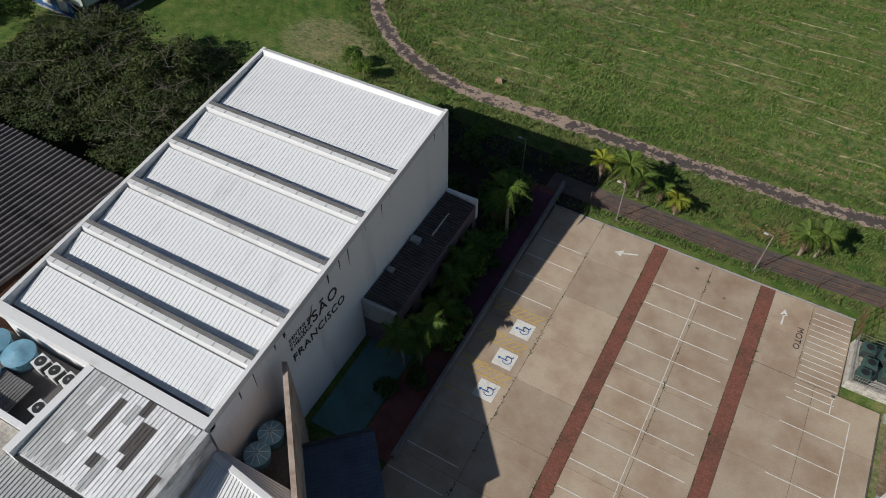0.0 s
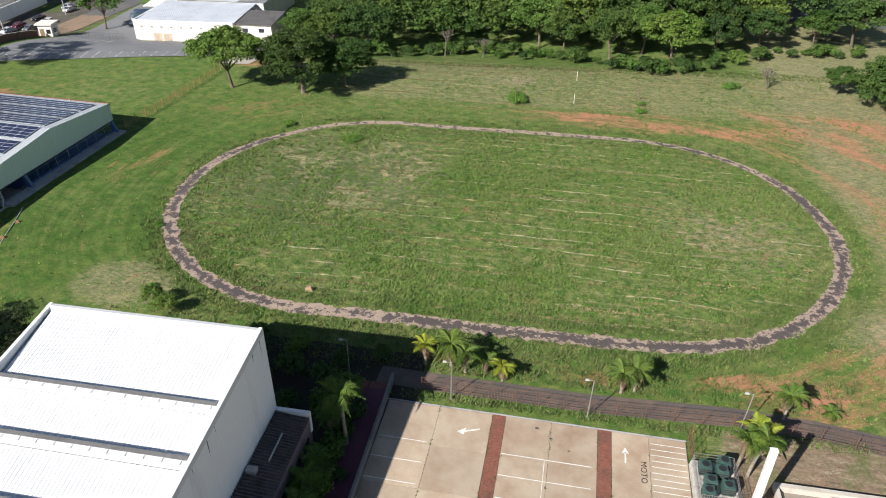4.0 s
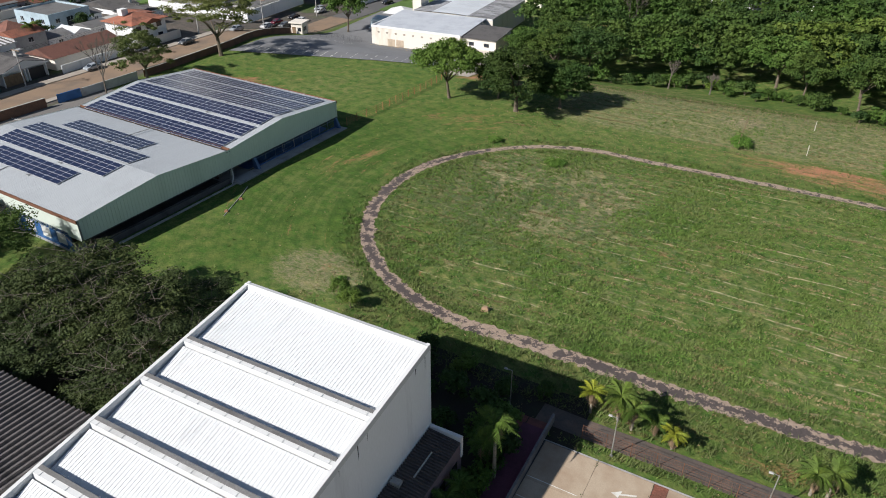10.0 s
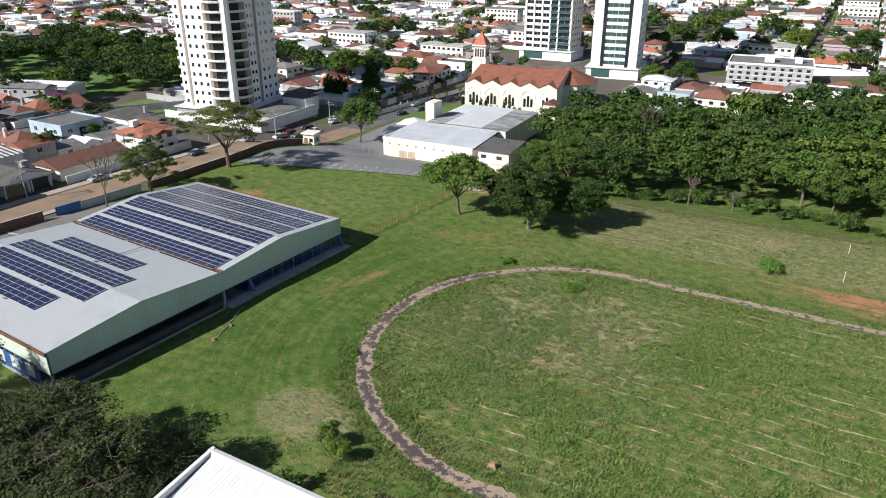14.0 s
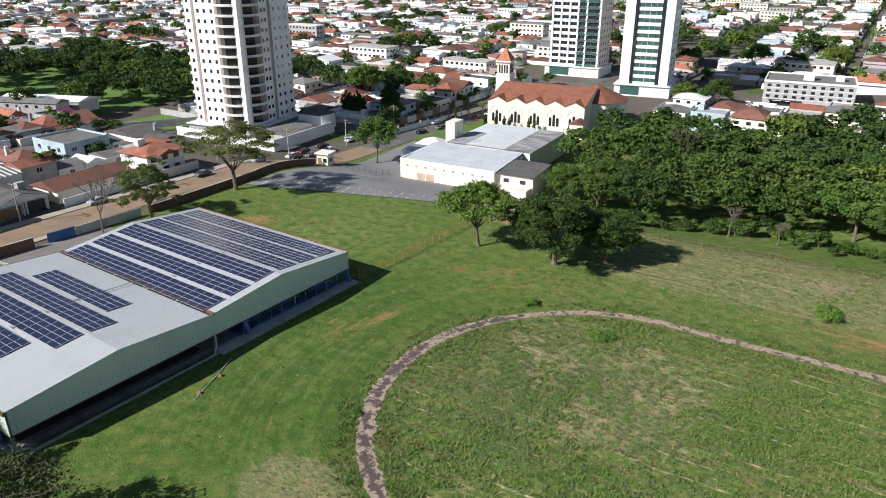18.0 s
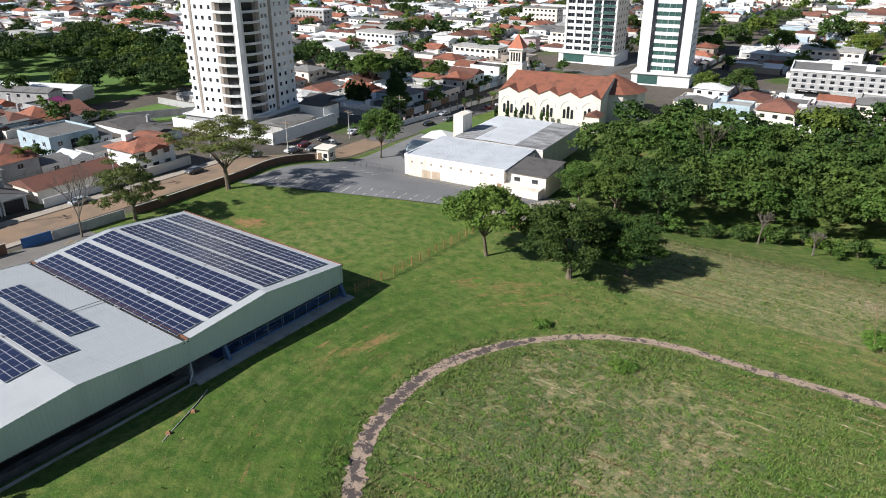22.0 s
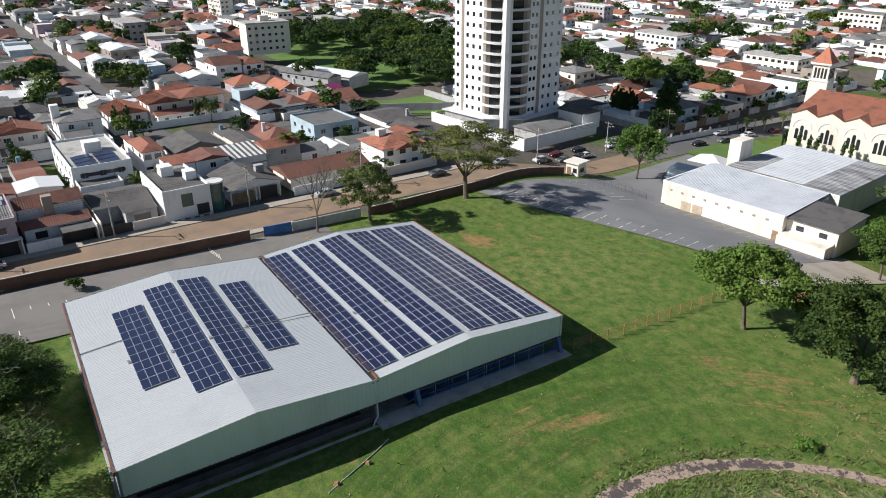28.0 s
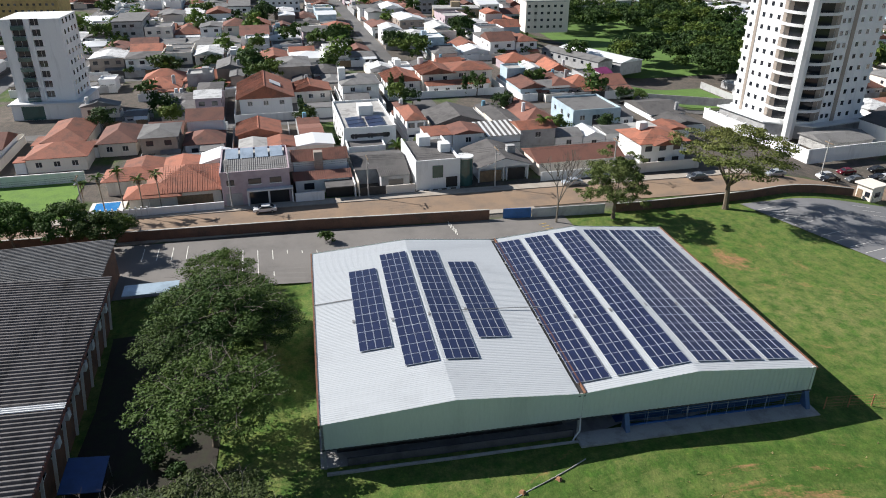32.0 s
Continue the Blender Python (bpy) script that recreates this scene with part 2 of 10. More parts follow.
TUFT = leafy("grass_blades", (0.12, 0.2, 0.037), (0.18, 0.225, 0.068), 0.1)
DRYT = leafy("dry_grass_blades", (0.32, 0.26, 0.13), (0.24, 0.2, 0.09), 0.1)
TWIG = mat("bare_twigs", (0.155, 0.13, 0.105), (0.1, 0.085, 0.07), 0.3, 1, 6, 0.95, 0, 0.0, 0.15)

# ---- builders ----
class Mesh:
    """Gathers faces; made() links them as one mesh object under a thing or a part."""

    def __init__(self):
        self.v, self.f = [], []

    def face(self, *pts):
        n = len(self.v)
        self.v += [tuple(p) for p in pts]
        self.f.append(tuple(range(n, n + len(pts))))
        return self

    def box(self, x0, y0, z0, x1, y1, z1):
        n = len(self.v)
        self.v += [(x, y, z) for z in (z0, z1) for y in (y0, y1) for x in (x0, x1)]
        self.f += [tuple(n + i for i in q) for q in ((0, 2, 3, 1), (4, 5, 7, 6), (0, 1, 5, 4), (1, 3, 7, 5), (3, 2, 6, 7), (2, 0, 4, 6))]
        return self

    def prism(self, pts, z0, z1):
        n, k = len(self.v), len(pts)
        self.v += [(x, y, z0) for x, y in pts] + [(x, y, z1) for x, y in pts]
        self.f += [tuple(range(n + k - 1, n - 1, -1)), tuple(range(n + k, n + 2 * k))]
        self.f += [(n + i, n + (i + 1) % k, n + k + (i + 1) % k, n + k + i) for i in range(k)]
        return self

    def hull(self, low, high):
        """Side walls and caps between two rings of points."""
        n, k = len(self.v), len(low)
        self.v += [tuple(p) for p in low] + [tuple(p) for p in high]
        self.f += [tuple(range(n + k - 1, n - 1, -1)), tuple(range(n + k, n + 2 * k))]
        self.f += [(n + i, n + (i + 1) % k, n + k + (i + 1) % k, n + k + i) for i in range(k)]
        return self

    def tube(self, a, b, ra, rb=None, k=6):
        a, b = Vector(a), Vector(b)
        rb = ra if rb is None else rb
        d = (b - a).normalized()
        u = d.orthogonal().normalized()
        w = d.cross(u)
        ring = [u * math.cos(math.tau * i / k) + w * math.sin(math.tau * i / k) for i in range(k)]
        return self.hull([a + r * ra for r in ring], [b + r * rb for r in ring])

    def ribbon(self, line, width, z=0.0, thick=0.0):
        """A strip along a line of (x, y) or (x, y, z) points."""
        pts = [Vector((*p[:2], 0)) for p in line]
        zs = [p[2] if len(p) > 2 else z for p in line]
        n = len(self.v)
        for i, p in enumerate(pts):
            d = (pts[min(i + 1, len(pts) - 1)] - pts[max(i - 1, 0)]).normalized()
            s = Vector((-d.y, d.x, 0)) * width / 2
            self.v += [(*(p + s).xy, zs[i]), (*(p - s).xy, zs[i])]
            if thick:
                self.v += [(*(p + s).xy, zs[i] - thick), (*(p - s).xy, zs[i] - thick)]
        k = 4 if thick else 2
        for i in range(len(pts) - 1):
            a, b = n + i * k, n + (i + 1) * k
            self.f.append((a, a + 1, b + 1, b))
            if thick:
                self.f += [(a + 2, a, b, b + 2), (a + 1, a + 3, b + 3, b + 1)]
        return self

    def data(self, name, material):
        me = bpy.data.meshes.new(name)
        me.from_pydata(self.v, [], self.f)
        me.materials.append(material)
        return me

    def made(self, name, material, parent=None, label=""):
        ob = new(name, self.data(name, material))
        ob.parent = parent
        if label:
            ob["label"] = label
        return ob


def thing(name, at=(0, 0, 0), turn=0.0, label="", category="", group="", kind=""):
    ob = new(name)
    ob.empty_display_size = 0.3
    ob.location, ob.rotation_euler = at, (0, 0, radians(turn))
    return tagged(ob, label, category, group, kind)


def share(name, data, parent, at=(0, 0, 0), turn=0.0, scale=(1, 1, 1)):
    ob = new(name, data)
    ob.parent = parent
    ob.location, ob.rotation_euler, ob.scale = at, (0, 0, turn), scale
    return ob


def lettering(name, text, size, material, parent, m, spacing=1.0, thick=0.01):
    c = bpy.data.curves.new(name, "FONT")
    c.body, c.size, c.extrude, c.space_character, c.resolution_u = text, size, thick, spacing, 3
    tmp = bpy.data.objects.new(name, c)
    scene.collection.objects.link(tmp)
    me = bpy.data.meshes.new_from_object(tmp.evaluated_get(bpy.context.evaluated_depsgraph_get()))
    bpy.data.objects.remove(tmp)
    me.materials.clear()
    me.materials.append(material)
    ob = new(name, me)
    ob.parent, ob.matrix_local = parent, m
    return ob


def smooth(v):
    v = min(1.0, max(0.0, v))
    return v * v * (3 - 2 * v)


def seamed(M, x0, x1, y0, y1, z, pitch=0.42, high=0.05):
    """A flat sheet with narrow standing seams along y."""
    n = int(round((x1 - x0) / pitch))
    step = (x1 - x0) / n
    prof = []
    for i in range(n):
        a = x0 + i * step
        prof += [(a, 0), (a + step * 0.8, 0), (a + step * 0.83, high), (a + step * 0.95, high)]
    prof.append((x1, 0))
    k = len(M.v)
    for x, dz in prof:
        M.v += [(x, y0, z(x, y0) + dz), (x, y1, z(x, y1) + dz)]
    M.f += [(k + 2 * i, k + 2 * i + 2, k + 2 * i + 3, k + 2 * i + 1) for i in range(len(prof) - 1)]
    return M


def ribbed(M, a, b, c, d, n, high=0.06):
    """A ribbed sheet over the corners a, b, c, d: ribs run from a-b towards d-c."""
    a, b, c, d = map(Vector, (a, b, c, d))
    k = len(M.v)
    for i in range(n):
        for s, up in ((0, 0), (0.5, 0), (0.62, high), (0.88, high)):
            t = (i + s) / n
            for p, q in ((a, b), (d, c)):
                v = p.lerp(q, t)
                M.v.append((v.x, v.y, v.z + up))
    M.f += [(k + 2 * i, k + 2 * i + 2, k + 2 * i + 3, k + 2 * i + 1) for i in range(4 * n - 1)]
    return M


def corrugated(M, x0, x1, y0, y1, z, pitch=0.28, high=0.05, along="y"):
    """A profiled sheet: ribs along y at height z(x, y)."""
    n = max(2, int(round((x1 - x0) / pitch)))
    step = (x1 - x0) / n
    prof = []
    for i in range(n):
        a = x0 + i * step
        prof += [(a, 0), (a + step * 0.45, 0), (a + step * 0.58, high), (a + step * 0.87, high)]
    prof.append((x1, 0))
    k = len(M.v)
    for x, dz in prof:
        for y in (y0, y1):
            M.v.append((x, y, z(x, y) + dz) if along == "y" else (y, x, z(y, x) + dz))
    for i in range(len(prof) - 1):
        a = k + 2 * i
        M.f.append((a, a + 2, a + 3, a + 1) if along == "y" else (a, a + 1, a + 3, a + 2))
    return M

# ---- ground ----
OVAL = (-6.5, 42.0, 48.3, 28.6)


def level(x, y):
    """Height of the land: flat round the field, falling towards the church."""
    z = -6.0 * smooth((y - 97) / 40) * smooth((60 - x) / 100)
    z -= 0.5 * smooth((-74 - x) / 8) * smooth((x + 128) / 6) * smooth((62 - y) / 6) * smooth((y + 4) / 6)
    z += 1.3 * smooth((x - 78) / 8) * smooth((95 - x) / 8) * smooth((y - 10) / 20) * smooth((150 - y) / 20) * 0.3
    return z


def oval_far(x, y):
    """Distance to the track's centre line: below zero inside."""
    cx, cy, a, r = OVAL
    dx = max(0.0, abs(x - cx) - (a - r))
    return math.hypot(dx, y - cy) - r


def near(x, y, cx, cy, rx, ry):
    return max(0.0, 1 - math.hypot((x - cx) / rx, (y - cy) / ry))


def ground():
    def lines(lo, hi, step):
        mid = list(np.arange(lo, hi + 0.1, step))
        out, d, s = [], hi, step
        while d < 5000:
            s *= 1.35
            d += s
            out.append(d)
        low, d, s = [], lo, step
        while d > -5000:
            s *= 1.35
            d -= s
            low.append(d)
        return low[::-1] + mid + out

    xs, ys = lines(-168, 132, 1.6), lines(-60, 200, 1.6)
    M = Mesh()
    soil, dry, field, urban, ring, mow = [], [], [], [], [], []
    for y in ys:
        for x in xs:
            M.v.append((x, y, level(x, y) + 0.05 * noise.noise((x * 0.15, y * 0.15, 0))))
            o = oval_far(x, y)
            out = smooth((o - 1) / 5)
            s = out * max(near(x, y, 48, 13, 26, 12), near(x, y, 30, 8, 14, 6) * 0.8, near(x, y, 62, 40, 16, 32) * 1.1, near(x, y, 45, 77, 34, 7), near(x, y, 12, 80, 30, 5), near(x, y, 70, 62, 16, 22), near(x, y, 50, 40, 9, 30) * 0.6,
                          near(x, y, 2, 8.5, 24, 4) * 0.6, near(x, y, 24, 9, 14, 4) * 0.8, near(x, y, 33, -4, 10, 5) * 0.9, near(x, y, 39, -10, 3, 12), near(x, y, 47, -12, 8, 16) * 0.5)
            s = max(s, 0.28 * near(x, y, -66, 47, 10, 12), 0.6 * near(x, y, -114, 71, 9, 4), 0.38 * near(x, y, -58, 71, 13, 9), 0.75 * near(x, y, -64, 100, 14, 9))
            east = smooth((x - 30) / 12)
            s = max(s * (1 - 0.35 * east), east * smooth(y / 8) * max(0.62 * math.exp(-((o - 21) / 3.5) ** 2), 0.72 * math.exp(-((o - 33) / 6) ** 2) * smooth((92 - y) / 8), 0.5 * math.exp(-((o - 9) / 2.5) ** 2)), 0.85 * near(x, y, 50, 8, 26, 8), 0.9 * near(x, y, 30, 77, 44, 5))
            soil.append(min(1, s * (1.15 + 0.2 * smooth((x - 40) / 12))))
            d = max(min(0.66, near(x, y, -33, 50, 26, 22) * 1.3), min(0.62, near(x, y, -50, 14.5, 10, 7) * 1.5), 0.2 * (o < -2), near(x, y, 28, 40, 22, 22) * 0.75, 0.56 * smooth((y - 80) / 5) * smooth((114 - y) / 4) * smooth((x + 50) / 8), near(x, y, 44, 20, 14, 12), near(x, y, -8, 98, 14, 8))
            d = max(d, 0.62 * smooth((x - 18) / 3) * smooth((3.5 - y) / 3) * smooth((62 - x) / 8))
            dry.append(min(1, max(d, 0.68 * smooth((x - 36) / 12) * out * smooth(y / 6))))
            ring.append(max(-30, min(60, o)))
            mow.append(min(1, 1.6 * near(x, y, -66, 38, 28, 46)))
            field.append(max(1 - smooth((o + 3) / 3), 0.7 * near(x, y, 0, 95, 90, 26)))
            u = max(smooth((-136 - x) / 3), smooth((y - 205 + 0.35 * (x + 60)) / 6), smooth((x - 97) / 2))
            if -75 < x < 20 and 160 < y < 235:
                u = smooth((y - 226) / 6)
            urban.append(max(u, smooth((-52 - y) / 3)))
    w = len(xs)
    for j in range(len(ys) - 1):
        for i in range(w - 1):
            a = j * w + i
            M.f.append((a, a + 1, a + w + 1, a + w))
    m, nt, pos, p = shader("ground_cover")

    def read(name):
        n = nt.nodes.new("ShaderNodeAttribute")
        n.attribute_name = name
        return n.outputs["Fac"]

    n1, n2, n3 = noise_tex(nt, pos, 0.045, 5, 0.6), noise_tex(nt, pos, 0.5, 6, 0.75), noise_tex(nt, pos, 3.5, 4, 0.75)
    n4 = noise_tex(nt, stretch(nt, pos, (0.7, 1.3, 1)), 1.5, 6, 0.85)
    green = mix(nt, ramp(nt, n1, [(0.35, (0, 0, 0)), (0.65, (1, 1, 1))]), (0.118, 0.158, 0.036), (0.178, 0.193, 0.066))
    green = mix(nt, ramp(nt, n2, [(0.42, (0, 0, 0)), (0.62, (1, 1, 1))]), green, (0.062, 0.128, 0.024))
    far_off = read("ring")
    arc = nt.nodes.new("ShaderNodeCombineXYZ")
    split = nt.nodes.new("ShaderNodeSeparateXYZ")
    nt.links.new(pos, split.inputs[0])
    nt.links.new(calc(nt, "MULTIPLY", far_off, 0.7), arc.inputs[0])
    nt.links.new(calc(nt, "MULTIPLY", split.outputs[1], 0.05), arc.inputs[1])
    nt.links.new(calc(nt, "MULTIPLY", split.outputs[0], 0.05), arc.inputs[2])
    arc_soil = nt.nodes.new("ShaderNodeCombineXYZ")
    nt.links.new(calc(nt, "MULTIPLY", far_off, 0.36), arc_soil.inputs[0])
    nt.links.new(calc(nt, "MULTIPLY", split.outputs[1], 0.085), arc_soil.inputs[1])
    nt.links.new(calc(nt, "MULTIPLY", split.outputs[0], 0.085), arc_soil.inputs[2])
    swath = noise_tex(nt, arc.outputs[0], 1.0, 5, 0.65)
    green = mix(nt, calc(nt, "MULTIPLY", read("mow"), ramp(nt, swath, [(0.42, (0.65,) * 3), (0.54, (0, 0, 0))])), green, (0.06, 0.115, 0.021))
    green = mix(nt, calc(nt, "MULTIPLY", read("mow"), ramp(nt, swath, [(0.56, (0, 0, 0)), (0.68, (0.5,) * 3)])), green, (0.16, 0.195, 0.06))
    green = mix(nt, calc(nt, "MULTIPLY", read("mow"), 0.8), green, mix(nt, 1.0, green, (0.74, 0.82, 0.72), "MULTIPLY"))
    lane = noise_tex(nt, stretch(nt, pos, (0.035, 0.75, 1)), 1.0, 5, 0.7)
    cut = calc(nt, "MULTIPLY", ramp(nt, lane, [(0.57, (0, 0, 0)), (0.63, (1, 1, 1))]), read("field"))
    green = mix(nt, calc(nt, "MULTIPLY", cut, 0.5), green, (0.27, 0.235, 0.125))
    rows = calc(nt, "FRACT", calc(nt, "DIVIDE", calc(nt, "ADD", split.outputs[1], calc(nt, "ADD", calc(nt, "MULTIPLY", split.outputs[0], 0.03), calc(nt, "MULTIPLY", noise_tex(nt, pos, 0.07, 3), 3.5))), 2.9))
    rows = ramp(nt, calc(nt, "ABSOLUTE", calc(nt, "SUBTRACT", rows, 0.5)), [(0.03, (1, 1, 1)), (0.07, (0, 0, 0))])
    rows = calc(nt, "MULTIPLY", rows, ramp(nt, noise_tex(nt, stretch(nt, pos, (0.055, 0.5, 1)), 1.0, 6, 0.8), [(0.49, (0, 0, 0)), (0.57, (1, 1, 1))]))
    green = mix(nt, calc(nt, "MULTIPLY", rows, calc(nt, "MULTIPLY", read("field"), 0.9)), green, (0.45, 0.39, 0.24))
    tuft = ramp(nt, noise_tex(nt, pos, 0.75, 7, 0.82), [(0.52, (0, 0, 0)), (0.6, (0.4,) * 3)])
    green = mix(nt, calc(nt, "MULTIPLY", tuft, read("field")), green, (0.205, 0.2, 0.11))
    deep = ramp(nt, noise_tex(nt, stretch(nt, pos, (1, 1, 1), (0, 0, 1)), 0.5, 6, 0.72), [(0.5, (0, 0, 0)), (0.62, (0.42,) * 3)])
    green = mix(nt, deep, green, (0.042, 0.1, 0.02))
    lush = ramp(nt, noise_tex(nt, stretch(nt, pos, (0.8, 1.2, 1), (0, 0, 2)), 0.3, 7, 0.85), [(0.52, (0, 0, 0)), (0.66, (0.45,) * 3)])
    green = mix(nt, lush, green, (0.1, 0.2, 0.03))
    dryfac = calc(nt, "ADD", read("dry"), calc(nt, "MULTIPLY", calc(nt, "SUBTRACT", n4, 0.52), 2.4))
    green = mix(nt, ramp(nt, dryfac, [(0.3, (0, 0, 0)), (0.9, (0.8,) * 3)]), green, mix(nt, n1, (0.34, 0.26, 0.185), (0.34, 0.28, 0.17)))
    edge = calc(nt, "ADD", read("soil"), calc(nt, "MULTIPLY", calc(nt, "ADD", calc(nt, "MULTIPLY", calc(nt, "SUBTRACT", noise_tex(nt, arc_soil.outputs[0], 1.0, 6, 0.8), 0.5), 2.6), calc(nt, "MULTIPLY", calc(nt, "SUBTRACT", n4, 0.5), 0.7)), 1.3))
    green = mix(nt, ramp(nt, edge, [(0.35, (0, 0, 0)), (1.0, (0.92,) * 3)]), green, mix(nt, n2, (0.43, 0.165, 0.09), (0.39, 0.22, 0.135)))
    worn = calc(nt, "ADD", calc(nt, "ABSOLUTE", far_off), calc(nt, "MULTIPLY", calc(nt, "SUBTRACT", n4, 0.5), 5.0))
    green = mix(nt, ramp(nt, worn, [(0.0, (0.85,) * 3), (1.0, (0, 0, 0))]), green, (0.28, 0.2, 0.14))
    specks = ramp(nt, noise_tex(nt, pos, 0.22, 5, 0.7), [(0.66, (0, 0, 0)), (0.72, (1, 1, 1))])
    green = mix(nt, calc(nt, "MULTIPLY", specks, calc(nt, "MULTIPLY", read("field"), 0.8)), green, (0.34, 0.16, 0.085))
    town = mix(nt, n1, (0.15, 0.125, 0.1), (0.085, 0.08, 0.075))
    town = mix(nt, ramp(nt, noise_tex(nt, pos, 0.03, 4), [(0.55, (0, 0, 0)), (0.62, (1, 1, 1))]), town, (0.07, 0.11, 0.03))
    col = mix(nt, read("urban"), green, town)
    col = mix(nt, 1.0, col, ramp(nt, n3, [(0.25, (0.68,) * 3), (0.75, (1.28,) * 3)]), "MULTIPLY")
    mottle = noise_tex(nt, stretch(nt, pos, (0.8, 1.15, 1), (0, 0, 0.5)), 0.55, 8, 0.8)
    col = mix(nt, 1.0, col, ramp(nt, mottle, [(0.38, (0.74, 0.79, 0.77)), (0.5, (1, 1, 1)), (0.63, (1.3, 1.2, 1.18))]), "MULTIPLY")
    clump = ramp(nt, noise_tex(nt, stretch(nt, pos, (1, 1.2, 1), (0, 0, 0.7)), 0.85, 5, 0.7), [(0.38, (0.5, 0.64, 0.5)), (0.47, (0.92, 0.97, 0.92)), (0.54, (1.03, 1, 1.03)), (0.63, (1.5, 1.27, 1.5))])
    col = mix(nt, read("field"), col, mix(nt, 1.0, col, clump, "MULTIPLY"))
    nt.links.new(col, p.inputs["Base Color"])
    p.inputs["Roughness"].default_value = 0.95
    p.inputs["Specular IOR Level"].default_value = 0.15
    b = nt.nodes.new("ShaderNodeBump")
    b.inputs["Strength"].default_value, b.inputs["Distance"].default_value = 0.8, 0.12
    nt.links.new(calc(nt, "ADD", n3, n2), b.inputs["Height"])
    nt.links.new(b.outputs[0], p.inputs["Normal"])
    ob = M.made("ground", m)
    for name, values in (("soil", soil), ("dry", dry), ("field", field), ("urban", urban), ("ring", ring), ("mow", mow)):
        at = ob.data.attributes.new(name, "FLOAT", "POINT")
        at.data.foreach_set("value", values)
    tagged(ob, "mown green grass with red soil patches and straw streaks", "ground", kind="structure")


ground()


def track():
    """The worn footpath round the field, with ragged edges."""
    cx, cy, a, r = OVAL
    m, nt, pos, p = shader("track_soil")
    na = nt.nodes.new("ShaderNodeAttribute")
    na.attribute_name = "middle"
    wet = calc(nt, "ADD", noise_tex(nt, pos, 0.75, 6, 0.8), calc(nt, "MULTIPLY", na.outputs["Fac"], 0.17))
    col = mix(nt, noise_tex(nt, pos, 0.9, 4, 0.7), (0.29, 0.21, 0.155), (0.43, 0.33, 0.255))
    col = mix(nt, ramp(nt, wet, [(0.54, (0, 0, 0)), (0.565, (1, 1, 1))]), col, mix(nt, noise_tex(nt, pos, 0.15, 2), (0.062, 0.048, 0.045), (0.1, 0.08, 0.073)))
    col = mix(nt, 1.0, col, ramp(nt, noise_tex(nt, pos, 4, 4, 0.7), [(0.25, (0.65,) * 3), (0.75, (1.25,) * 3)]), "MULTIPLY")
    nt.links.new(col, p.inputs["Base Color"])
    p.inputs["Roughness"].default_value = 0.8
    M = Mesh()
    mid, n = [], 1300
    straight = 2 * (a - r)
    total = 2 * straight + math.tau * r
    for i in range(n):
        s = total * i / n
        if s < straight:
            q, d = (cx - (a - r) + s, cy - r), (0, -1)
        elif s < straight + math.pi * r:
            w = (s - straight) / r - math.pi / 2
            d = (math.cos(w), math.sin(w))
            q = (cx + a - r + r * d[0], cy + r * d[1])
        elif s < 2 * straight + math.pi * r:
            q, d = (cx + a - r - (s - straight - math.pi * r), cy + r), (0, 1)
        else:
            w = (s - 2 * straight - math.pi * r) / r + math.pi / 2
            d = (math.cos(w), math.sin(w))
            q = (cx - a + r + r * d[0], cy + r * d[1])
        wo = 1.05 + 0.5 * noise.noise((s * 0.35, 0, 3)) + 0.45 * noise.noise((s * 1.3, 5, 3)) + 0.3 * noise.noise((s * 3.7, 6, 3))
        wi = 1.05 + 0.5 * noise.noise((s * 0.35, 9, 7)) + 0.45 * noise.noise((s * 1.3, 2, 8)) + 0.3 * noise.noise((s * 3.7, 4, 8))
        slim = 1.0 - 0.36 * smooth((q[1] - 52) / 12)
        wo, wi = wo * slim, wi * slim
        wob = 0.5 * noise.noise((s * 0.06, 1, 1))
        south = 1.1 if q[1] < 20 and q[0] > -16 else 0.95 if q[0] < -30 and q[1] < 62 else 0.9 if q[0] > 20 and q[1] < 74 else 0.25
        mid += [0.0, south * (0.8 + 0.8 * noise.noise((s * 0.09, 4, 4))), 0.0]
        for k in (wo + wob, wob, -wi + wob):
            x, y = q[0] + d[0] * k, q[1] + d[1] * k
            M.v.append((x, y, level(x, y) + 0.06))
    for i in range(n):
        j = (i + 1) % n
        M.f += [(3 * i, 3 * i + 1, 3 * j + 1, 3 * j), (3 * i + 1, 3 * i + 2, 3 * j + 2, 3 * j + 1)]
    path = M.made("footpath", m)
    path.data.attributes.new("middle", "FLOAT", "POINT").data.foreach_set("value", mid)
    tagged(path, "worn oval footpath of bare dark and pale soil", "path", kind="structure")


track()


def strip(name, line, width, z, material, label, category, thick=0.06):
    pts = [(x, y, level(x, y) + z) for x, y in line]
    return tagged(Mesh().ribbon(pts, width, 0, thick).made(name, material), label, category, kind="structure")


def fine(line, step=3.0):
    out = []
    for (x0, y0), (x1, y1) in zip(line, line[1:]):
        k = max(1, int(math.hypot(x1 - x0, y1 - y0) / step))
        out += [(x0 + (x1 - x0) * i / k, y0 + (y1 - y0) * i / k) for i in range(k)]
    return out + [line[-1]]


